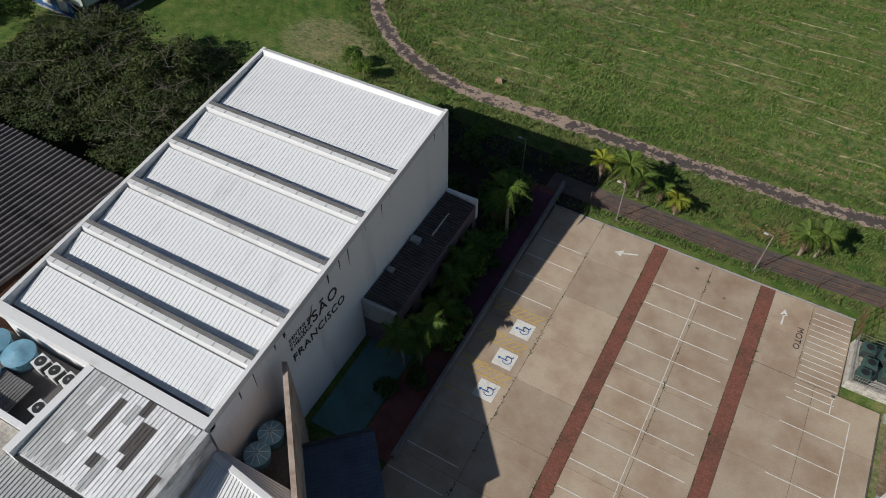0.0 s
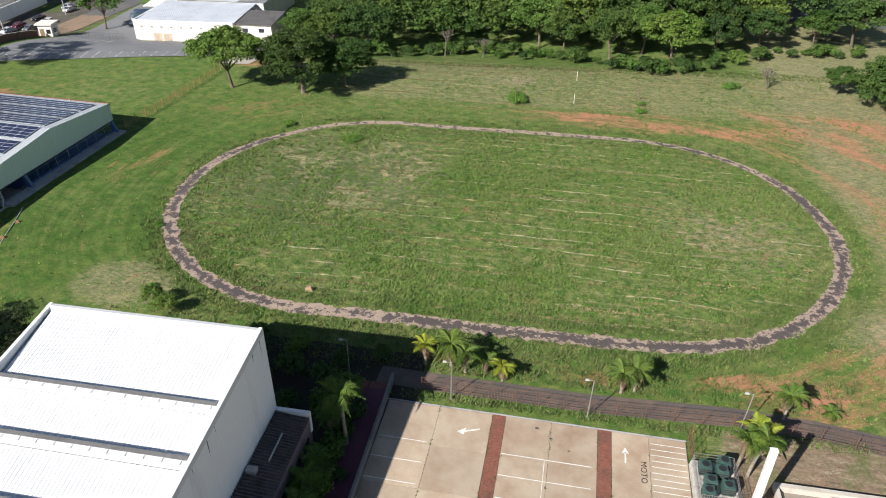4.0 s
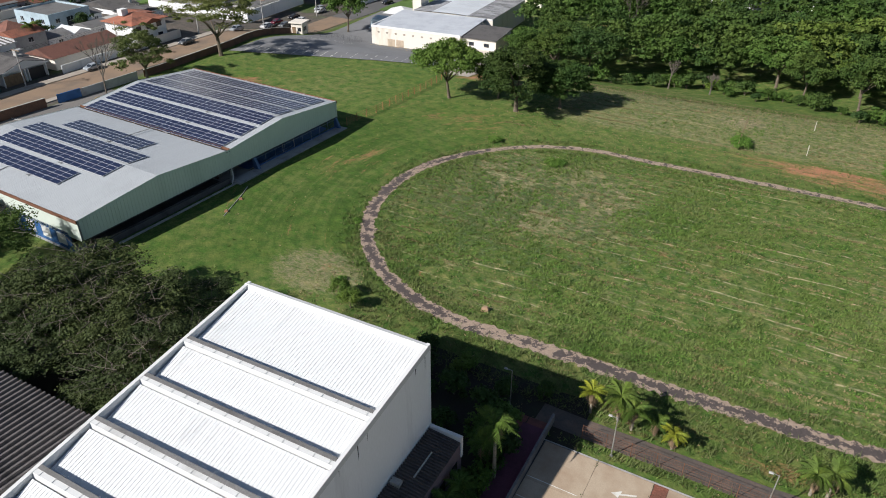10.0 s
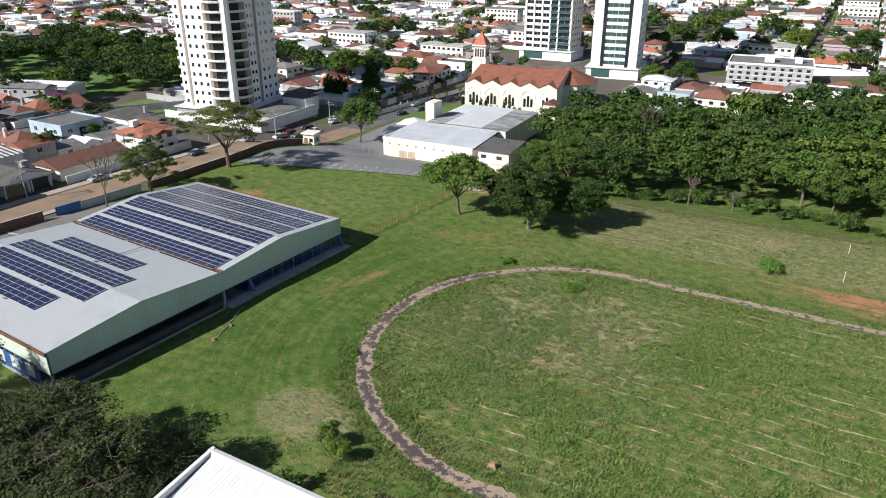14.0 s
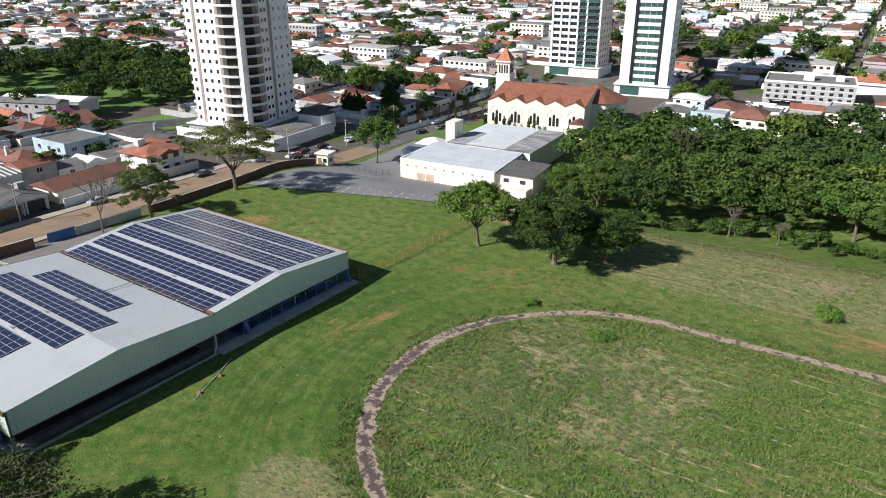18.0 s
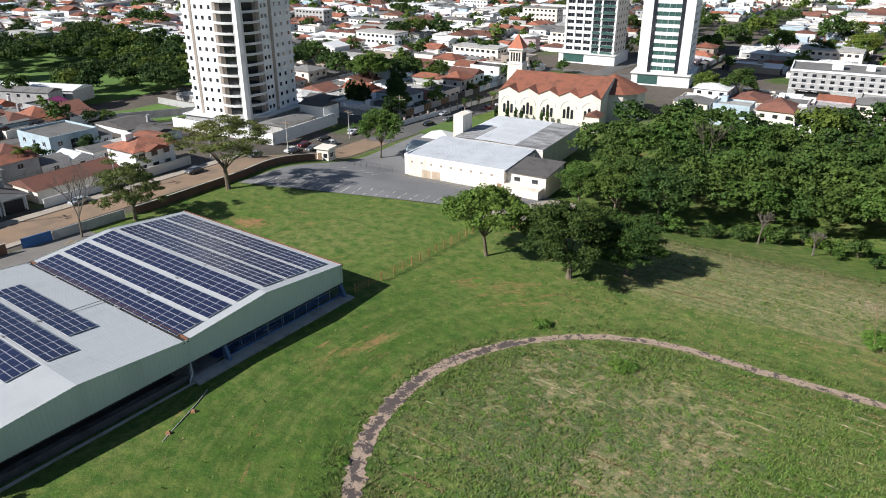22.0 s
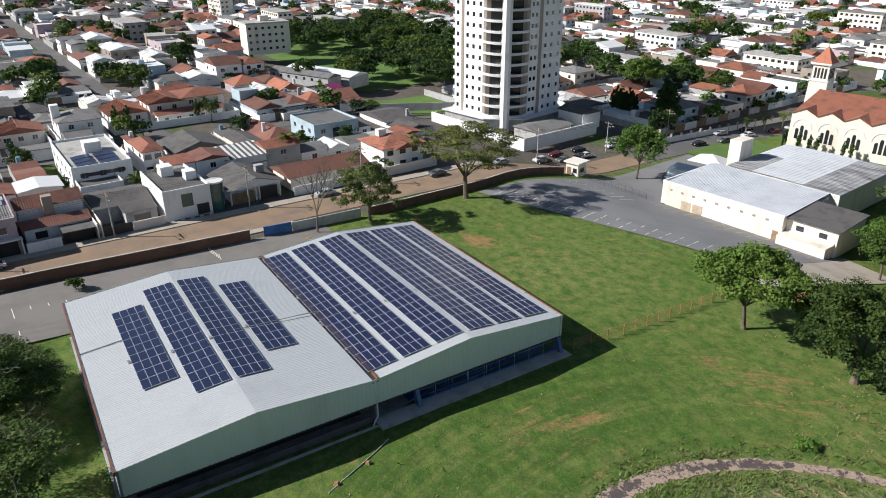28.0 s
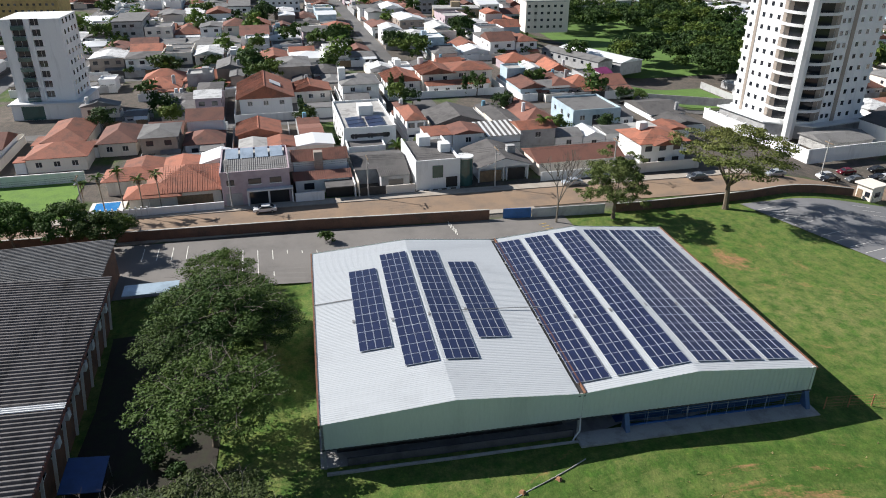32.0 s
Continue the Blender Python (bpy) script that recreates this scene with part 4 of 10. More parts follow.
# ---- culture hall ----
def hall():
    x0, x1, y0, y1, top = -40.4, -20.5, -39.3, -7.4, 14.55
    h = thing("culture_hall", (0, 0, 0), 0, "large white rendered hall with a ribbed white metal roof", "building")
    t = 0.35
    Mesh().box(x1 - t, y0, 0, x1, y1, top - 0.55).made("wall", HALLW, h, "white rendered side wall with dark run-off stains")
    Mesh().box(x0, y0, 0, x0 + t, y1, top - 0.55).made("wall", HALLW, h)
    Mesh().box(x0 + t, y1 - t, 0, x1 - t, y1, top - 0.55).made("wall", HALLW, h)
    Mesh().box(x0 + t, y0, 0, x1 - t, y0 + t, top - 0.55).made("wall", HALLW, h)
    for a in ((x1 - t - 0.02, y0, x1 + 0.03, y1), (x0 - 0.03, y0, x0 + t + 0.02, y1)):
        Mesh().hull([(a[0], a[1], top - 0.55), (a[2], a[1], top - 0.55), (a[2], a[3], top - 0.55), (a[0], a[3], top - 0.55)], [(a[0] + 0.04, a[1], top), (a[2] - 0.04, a[1], top), (a[2] - 0.04, a[3], top), (a[0] + 0.04, a[3], top)]).made("parapet", WHITE, h)
    Mesh().hull([(x0, y1 - 0.9, top - 0.55), (x1, y1 - 0.9, top - 0.55), (x1, y1 + 0.05, top - 0.55), (x0, y1 + 0.05, top - 0.55)], [(x0, y1 - 0.45, top + 0.05), (x1, y1 - 0.45, top + 0.05), (x1, y1, top - 0.1), (x0, y1, top - 0.1)]).made("ridge_flashing", WHITE, h, "white folded metal flashing")
    Mesh().box(x0, y0 - 0.25, top - 0.9, x1, y0 + 0.5, top + 0.02).made("parapet", WHITE, h)
    beams = [-15.95, -20.8, -25.8, -30.8, -34.4]
    edges = [y1 - 0.7] + beams + [y0 + 0.6]
    for i in range(6):
        a, b = edges[i + 1] + (0.78 if i < 5 else 0.3), edges[i] - (0.56 if i else 0)
        hi, lo = top - 0.3, top - 0.75
        z = lambda x, y, a=a, b=b: lo + (hi - lo) * (y - a) / (b - a)
        seamed(Mesh(), x0 + 0.55, x1 - 0.4, a, b, z, 0.34, -0.035).made("roof_sheet", ROOFW, h, "ribbed white roof sheet")
        # Gutter colour joins dirt with the shade below the sheet ends.
        Mesh().box(x0 + 0.4, a - 0.5, lo - 0.3, x1 - 0.4, a + 0.1, lo - 0.12).made("gutter", DARKROOF, h, "gutter coloured dark for dirt and sheet shade")
        Mesh().box(x0 + 0.37, a, lo - 0.5, x0 + 0.8, b, lo - 0.25).made("side_gutter", DARKROOF, h, "gutter coloured dark for dirt and sheet shade")
    for y in beams:
        Mesh().hull([(x0 + 0.3, y - 0.55, top - 0.85), (x1 - 0.3, y - 0.55, top - 0.85), (x1 - 0.3, y + 0.45, top - 0.85), (x0 + 0.3, y + 0.45, top - 0.85)], [(x0 + 0.3, y - 0.3, top - 0.02), (x1 - 0.3, y - 0.3, top - 0.02), (x1 - 0.3, y + 0.42, top - 0.05), (x0 + 0.3, y + 0.42, top - 0.05)]).made("roof_beam", WHITE, h, "white box beam across the roof")
        Mesh().box(x0 + 0.35, y + 0.1, top - 0.03, x1 - 0.35, y + 0.44, top + 0.02).made("lichen_strip", GREYROOF, h, "dark lichen along the beam")
        rib = Mesh().box(-0.02, -0.32, -0.02, 0.02, 0.12, 0.035).data("beam_rib", WHITE)
        for k in range(14):
            share("beam_rib", rib, h, (x0 + 1 + k * 1.4, y, top - 0.03))
    R = random.Random(8)
    for k in range(13):
        y, w, l = R.uniform(y0 + 1, y1 - 1), R.uniform(0.06, 0.26), R.uniform(0.6, 2.2)
        P = [(x1 + 0.012, y, top - 0.5), (x1 + 0.012, y + w, top - 0.5), (x1 + 0.012, y + w * 0.75, top - 0.5 - l * 0.7), (x1 + 0.012, y + w * 0.5, top - 0.5 - l), (x1 + 0.012, y + w * 0.2, top - 0.5 - l * 0.6)]
        Mesh().face(*P).made("run_off_stain", GREYROOF if k % 3 else BLACKP, h, "dark run-off stain")
    # the whole roof falls gently towards the south
    for ob in h.children:
        if ob.location.length > 1:
            ob.location.z += 0.098 * (ob.location.y - y1)
        else:
            for v in ob.data.vertices:
                v.co.z += 0.098 * (v.co.y - y1) * min(1, max(0, (v.co.z - 6) / 6))
    # sign on the east wall
    up = Matrix(((0, 0, 1, x1 + 0.03), (1, 0, 0, 0), (0, 1, 0, 0), (0, 0, 0, 1)))

    def words(text, y, z, size, sp=1.0):
        lettering("sign_letters", text, size, BLACKP, h, Matrix.Translation((0, y, z)) @ up, sp, 0.02)

    words("CENTRO DE", -31.2, 10.05, 0.45, 1.15)
    words("CULTURA", -31.2, 9.55, 0.45, 1.3)
    words("E MEMÓRIA", -31.2, 9.05, 0.45, 1.15)
    words("SÃO", -28.5, 9.2, 1.6, 1.1)
    words("FRANCISCO", -31.2, 7.6, 1.15, 1.08)
    Mesh().face((x1 + 0.04, -29.0, 9.6), (x1 + 0.04, -28.75, 9.6), (x1 + 0.04, -28.1, 11.2), (x1 + 0.04, -28.25, 11.05)).made("sign_stroke", TILEB, h, "dark red brush stroke on the sign")


hall()


BLACKROOF = mat("black_fibre_roof", (0.12, 0.1, 0.095), (0.05, 0.043, 0.04), 0.3, 0.5, 6, 0.9, 0, 0.03, 0.15, 0.4)


def annex():
    """One long lean-to under the hall's east wall."""
    a = thing("hall_annex", (0, 0, 0), 0, "low lean-to annex with a dark corrugated roof", "building")
    plum = mat("plum_render", (0.16, 0.12, 0.14), (0.09, 0.075, 0.08), 0.2, 0.5, 6, 0.9)
    za, xa, xb = 5.1, -20.45, -17.5
    for y0, y1 in ((-22.3, -17.6), (-17.55, -12.7), (-12.65, -7.9)):
        corrugated(Mesh(), y0, y1, xa, xb + 0.25, lambda x, y: za - (x - xa) * 0.1, 0.32, 0.16, "x").made("roof_sheet", BLACKROOF, a, "dark corrugated roof sheet")
    Mesh().box(xa, -7.85, 3.0, xb + 0.3, -7.5, za + 0.3).made("parapet", WALLW, a, "white end parapet")
    Mesh().box(xa, -22.65, 3.0, xb + 0.3, -22.32, za + 0.2).made("parapet", CONCG, a)
    Mesh().box(xb, -22.6, 0, xb + 0.2, -7.6, za - 0.38).made("wall", plum, a, "dark plum rendered wall")
    Mesh().box(xa, -22.6, 0, xb, -22.35, 3.0).made("end_wall", plum, a)
    Mesh().box(xa, -7.8, 0, xb, -7.55, 3.0).made("end_wall", plum, a)
    Mesh().tube((-18.9, -13.3, 5.05), (-18.9, -10.2, 5.05), 0.09, 0.09, 8).made("roof_pipe", CONCG, a, "pale pipe lying on the roof")
    Mesh().box(-20.3, -14.9, 5.0, -19.4, -14.3, 5.45).made("roof_vent", CONCG, a, "grey box on the roof")
    Mesh().box(-20.3, -18.9, 5.0, -19.7, -18.4, 5.4).made("roof_vent", CONCG, a, "grey box on the roof")
    wd = Mesh().box(-0.03, -0.7, 0, 0.05, 0.7, 1.1).data("window", GLASS)
    for y in (-20.5, -17.5, -14.5, -11.5, -9.2):
        share("window", wd, a, (xb + 0.2, y, 2.0))


annex()


def tank(x, y, z, r, h=1.0):
    t = thing("water_tank", (x, y, z), 0, "round pale blue plastic water tank with a ribbed lid", "water tank", "water tanks by the hall")
    n = 20
    ring = lambda q, zz: [(q * math.cos(math.tau * k / n), q * math.sin(math.tau * k / n), zz) for k in range(n)]
    Mesh().hull(ring(r * 0.88, 0), ring(r, h)).made("body", TANKB, t)
    Mesh().hull(ring(r * 1.05, h), ring(r * 0.15, h + 0.3 * r)).made("lid", TANKB, t)
    rb = Mesh().box(0.15 * r, -0.02, 0, r * 1.0, 0.02, 0.05).data("lid_rib", WHITE)
    for k in range(9):
        o = share("lid_rib", rb, t, (0, 0, h + 0.3 * r), math.tau * k / 9)
        o.rotation_euler = (0, math.atan2(0.3 * r, 0.9 * r), math.tau * k / 9)


def ac_unit(x, y, z, turn):
    t = thing("air_conditioner", (x, y, z), turn, "white outdoor air conditioner with a round black fan on top", "air conditioner", "air conditioners behind the hall")
    Mesh().hull([(-0.5, -0.5, 0.06), (0.5, -0.5, 0.06), (0.5, 0.5, 0.06), (-0.5, 0.5, 0.06)], [(-0.5, -0.5, 1.0), (0.5, -0.5, 1.0), (0.5, 0.5, 1.0), (-0.5, 0.5, 1.0)]).made("casing", WHITE, t)
    Mesh().tube((0, 0, 1.0), (0, 0, 1.05), 0.41, 0.4, 18).made("fan_grille", DARK, t, "black fan grille")
    Mesh().tube((0, 0, 1.05), (0, 0, 1.08), 0.1, 0.09, 8).made("fan_hub", STEEL, t)
    Mesh().box(0.5, -0.42, 0.2, 0.52, 0.42, 0.9).made("side_grille", DARKM, t)
    for a in (-0.42, 0.36):
        Mesh().box(a, -0.5, 0, a + 0.08, 0.5, 0.06).made("foot", DARKM, t)


def back_buildings():
    b = thing("rear_block", (0, 0, 0), 0, "service block with old stained corrugated roofs behind the hall", "building")
    # Solid block; its dark top colour paints the shade of a sunken yard.
    Mesh().box(-40.4, -52, 0, -31.2, -39.6, 8.7).made("yard_block", DARKROOF, b, "service yard with the shade of its recess in the dark colour")
    Mesh().box(-40.4, -44.95, 8.7, -30.6, -44.55, 10.3).made("yard_wall", WALLW, b)
    Mesh().box(-40.4, -52, 8.7, -31.3, -45, 9.9).made("stained_deck", STONE, b, "mossy stained roof deck")
    Mesh().box(-30.4, -46.2, 0, -20.6, -39.6, 10.75).made("wall", WALLW, b)
    sheets = [mat(n, c, s, 0.15, 1.6, 6, 0.9, 0, 0.02, 0.12, 0.4, (2.5, 0.5, 1)) for n, c, s in (("whitened_sheet", (0.8, 0.8, 0.8), (0.55, 0.55, 0.54)), ("grey_sheet", (0.52, 0.53, 0.52), (0.36, 0.36, 0.35)), ("black_sheet", (0.1, 0.09, 0.085), (0.05, 0.045, 0.04)))]
    R = random.Random(3)
    for i in range(15):
        y = -46.15
        while y < -39.9:
            l = min(R.choice([0.9, 1.4, 2.2, 3.0]), -39.65 - y)
            x = -29.95 + i * 0.62
            k = 1 if i < 5 and R.random() < 0.8 else R.choice([0, 0, 0, 0, 0, 1, 2])
            ribbed(Mesh(), (x, y, 11.0 + (y + 46.2) * 0.05), (x + 0.62, y, 11.0 + (y + 46.2) * 0.05), (x + 0.62, y + l, 11.0 + (y + l + 46.2) * 0.05), (x, y + l, 11.0 + (y + l + 46.2) * 0.05), 2, 0.035).made("roof_sheet", sheets[k], b, ("whitened roof sheet", "grey roof sheet", "black stained roof sheet")[k])
            y += l
    corrugated(Mesh(), -31.5, -20.8, -54, -46.5, lambda x, y: 9.9 - (y + 46.5) * -0.04, 0.3, 0.06).made("lower_roof", sheets[1], b, "old grey roof sheet")
    Mesh().box(-31.2, -54, 0, -20.6, -46.6, 9.7).made("lower_wall", WALLW, b)
    Mesh().box(-30.65, -46.5, 9.0, -30.05, -39.6, 11.35).made("parapet", WALLW, b)
    Mesh().box(-20.65, -46.5, 9.0, -20.2, -39.6, 11.3).made("parapet", OLDROOF, b, "stained parapet")
    Mesh().box(-30.0, -46.5, 10.4, -20.7, -46.25, 10.75).made("gutter", DARK, b)
    g = thing("hipped_roof_block", (0, 0, 0), 0, "low block under a white corrugated hipped roof", "building")
    Mesh().prism([(-20.1, -54), (-13.8, -54), (-14.2, -40.0), (-20.1, -40.0)], 0, 7.2).made("wall", WALLW, g)
    P, E, H = (-20.1, -39.4, 8.7), (-14.2, -39.2, 7.9), (-13.2, -40.9, 9.7)
    ribbed(Mesh(), P, (-20.1, -39.9, 8.95), H, E, 7, 0.06).made("roof_sheet", WHITE, g, "white corrugated roof slope")
    ribbed(Mesh(), (-20.1, -39.95, 8.95), (-13.2, -41, 9.7), (-9.2, -50, 8.0), (-20.1, -50, 7.4), 26, 0.06).made("roof_sheet", WHITE, g, "white corrugated roof slope")
    Mesh().hull([(-20.2, -39.7, 8.9), (-20.1, -40.2, 8.9), (-13.2, -41.3, 9.65), (-13.1, -40.7, 9.65)], [(-20.2, -39.75, 9.08), (-20.1, -40.15, 9.08), (-13.2, -41.2, 9.85), (-13.1, -40.8, 9.85)]).made("ridge_cap", WHITE, g)
    s = thing("side_shed", (0, 0, 0), 0, "shed with a blue-grey corrugated roof beside the patio", "shed")
    A, B, C, D = (-17.45, -35.6), (-13.4, -31.8), (-8.2, -37.8), (-12.3, -41.6)
    ribbed(Mesh(), (*A, 4.9), (*D, 4.9), (*C, 5.0), (*B, 5.0), 26, 0.06).made("roof_sheet", BLUEROOF, s)
    Mesh().prism([A, D, C, B], 0, 4.7).made("wall", GREYW, s)
    Mesh().hull([(*A, 4.7), (*B, 4.7), (B[0] + 0.15, B[1] - 0.2, 4.7), (A[0] + 0.15, A[1] - 0.2, 4.7)], [(*A, 5.15), (*B, 5.15), (B[0] + 0.15, B[1] - 0.2, 5.15), (A[0] + 0.15, A[1] - 0.2, 5.15)]).made("gutter", DARKM, s)
    w = thing("wall_patio", (0, 0, 0), 0, "tall thin weathered screen wall beside the patio", "wall", kind="structure")
    Mesh().hull([(-19.95, -32.7, 0), (-19.65, -32.5, 0), (-12.6, -40.75, 0), (-12.9, -40.95, 0)], [(-19.95, -32.7, 10.2), (-19.65, -32.5, 10.2), (-12.6, -40.75, 10.0), (-12.9, -40.95, 10.0)]).made("screen", mat("worn_screen", (0.5, 0.4, 0.32), (0.2, 0.12, 0.09), 0.15, 0.5, 6, 0.85), w)
    Mesh().prism([(-19.9, -40), (-14.4, -39.6), (-19.9, -33.3)], 0.05, 5.6).made("tank_deck", DARKROOF, w, "dark tank deck")
    tank(-19.0, -36.2, 5.6, 0.9)
    tank(-18.85, -37.9, 5.6, 0.9)
    tank(-37.0, -40.9, 8.72, 1.15)
    tank(-39.4, -41.1, 8.72, 1.15)
    tank(-37.6, -43.1, 8.72, 0.9)
    for x, y, r in ((-35.1, -40.6, -8), (-33.65, -40.65, -8), (-32.2, -40.7, -8), (-32.3, -43.2, -8)):
        ac_unit(x, y, 8.72, r)
    # Out of view: added as a shadow caster for the shed and car park.
    s2 = thing("south_wing", (0, 0, 0), 0, "plain white unseen wing south of the shed, added to cast shade", "building")
    Mesh().box(-13.2, -62, 0, -11.9, -54.2, 9.8).made("wall", WALLW, s2)
    Mesh().box(-13.3, -62, 9.8, -11.8, -54.1, 10.2).made("parapet", CONCG, s2)
    r2 = thing("yard_lean_to", (0, 0, 0), 0, "small grey corrugated lean-to roof", "roof")
    corrugated(Mesh(), -37.0, -34.0, -44.5, -42.2, lambda x, y: 9.5, 0.25, 0.05).made("roof_sheet", GREYROOF, r2)
    Mesh().box(-37.0, -44.5, 8.7, -36.8, -42.3, 9.48).made("wall", GREYW, r2)
    pt = thing("patio_floor", (0, 0, 0), 0, "teal painted patio floor and red paths", "floor", kind="structure")
    Mesh().box(-19.85, -31.8, -0.05, -15.7, -22.5, 0.09).made("teal_floor", TEALFLOOR, pt)
    Mesh().box(-15.5, -31.9, -0.05, -12.5, -23.6, 0.1).made("red_path", REDFLOOR, pt, "red tiled path")
    Mesh().box(-14.6, -23.6, -0.05, -12.5, 2.6, 0.1).made("red_path", REDFLOOR, pt, "red tiled path")
    Mesh().box(-16.4, 0.6, -0.05, -14.7, 2.6, 0.1).made("red_path", REDFLOOR, pt, "red tiled path")


back_buildings()


CANALROOF = mat("weathered_channel_roof", (0.165, 0.15, 0.145), (0.06, 0.055, 0.052), 0.3, 0.35, 6, 0.9, 0, 0.03, 0.15, 0.45, (0.4, 2.0, 1))


def brown_building():
    """Long classroom block under a dark corrugated roof."""
    b = thing("classroom_block", (0, 0, 0), 0, "long brick classroom block under a dark corrugated roof", "building")
    xa, xb, ya, yb, z = -117.0, -45.5, -46, -22.3, 7.0
    corrugated(Mesh(), xa, -89.2, ya, yb, lambda x, y: 6.72 + (yb - y) * 0.06, 0.68, 0.28).made("roof_sheet", CANALROOF, b, "dark corrugated roof sheet")
    corrugated(Mesh(), -88.1, xb, ya, yb, lambda x, y: 6.72 + (yb - y) * 0.06, 0.68, 0.28).made("roof_sheet", CANALROOF, b, "dark corrugated roof sheet")
    corrugated(Mesh(), -89.2, -88.1, ya, yb, lambda x, y: 6.82 + (yb - y) * 0.06, 0.4, 0.1).made("roof_sheet", WHITE, b, "white translucent roof strip")
    Mesh().box(xa + 0.5, ya, 0, xb - 0.4, yb - 1.2, 6.6).made("wall", BRICKW, b, "dark red brick wall")
    Mesh().box(xa, yb - 0.25, 6.2, xb, yb - 0.05, 6.75).made("fascia", REDFLOOR, b, "dark red fascia board")
    frame_m = Mesh().hull([(-0.1, -1.0, 0), (0.1, -1.0, 0), (0.1, -0.72, 0), (-0.1, -0.72, 0)], [(-0.1, -0.25, 6.3), (0.1, -0.25, 6.3), (0.1, 0.05, 6.3), (-0.1, 0.05, 6.3)]).data("buttress", WHITE)
    win = Mesh().box(-1.1, -0.06, 3.6, 1.1, 0.02, 5.2).data("window", GLASS)
    winf = Mesh().box(-1.2, -0.05, 3.45, 1.2, 0.0, 3.6).box(-1.2, -0.05, 5.2, 1.2, 0.0, 5.35).box(-0.05, -0.05, 3.6, 0.05, 0.04, 5.2).data("window_frame", WHITE)
    for k in range(16):
        x = -114.5 + k * 4.4
        share("buttress", frame_m, b, (x, yb - 0.2, 0))
        share("window_frame", winf, share("window", win, b, (x + 2.2, yb - 1.18, 0)))
    for k in range(7):
        ac_unit(-112 + k * 4.4, yb - 0.85, 4.2, 180)
    corrugated(Mesh(), -131, -117.5, -44, -24.0, lambda x, y: 6.2, 0.5, 0.14).made("roof_sheet", GREYROOF, b, "grey corrugated lower roof")
    Mesh().box(-130.5, -44, 0, -117.5, -24.6, 6.0).made("wall", BRICKW, b)
    t = thing("awning", (0, 0, 0), 0, "blue tarpaulin awning on posts", "awning")
    Mesh().hull([(-85, -22.1, 3.0), (-80, -22.1, 3.0), (-80, -18.4, 2.5), (-85, -18.4, 2.5)], [(-85, -22.1, 3.08), (-80, -22.1, 3.08), (-80, -18.4, 2.58), (-85, -18.4, 2.58)]).made("sheet", BLUETARP, t)
    for x in (-84.8, -80.2):
        Mesh().tube((x, -18.6, 0), (x, -18.6, 2.55), 0.05).made("post", STEEL, t)
    t = thing("covered_walk", (0, 0, 0), 0, "pale blue metal canopy over a walkway", "canopy")
    Mesh().box(-121, -22, 3.0, -117.8, -14.5, 3.12).made("sheet", mat("pale_blue_sheet", (0.45, 0.55, 0.62), None, 0.1, 0.4, 6, 0.35, 0.3, 0), t)
    for x in (-120.8, -118):
        Mesh().tube((x, -14.7, 0), (x, -14.7, 3.0), 0.06).made("post", STEEL, t)


brown_building()

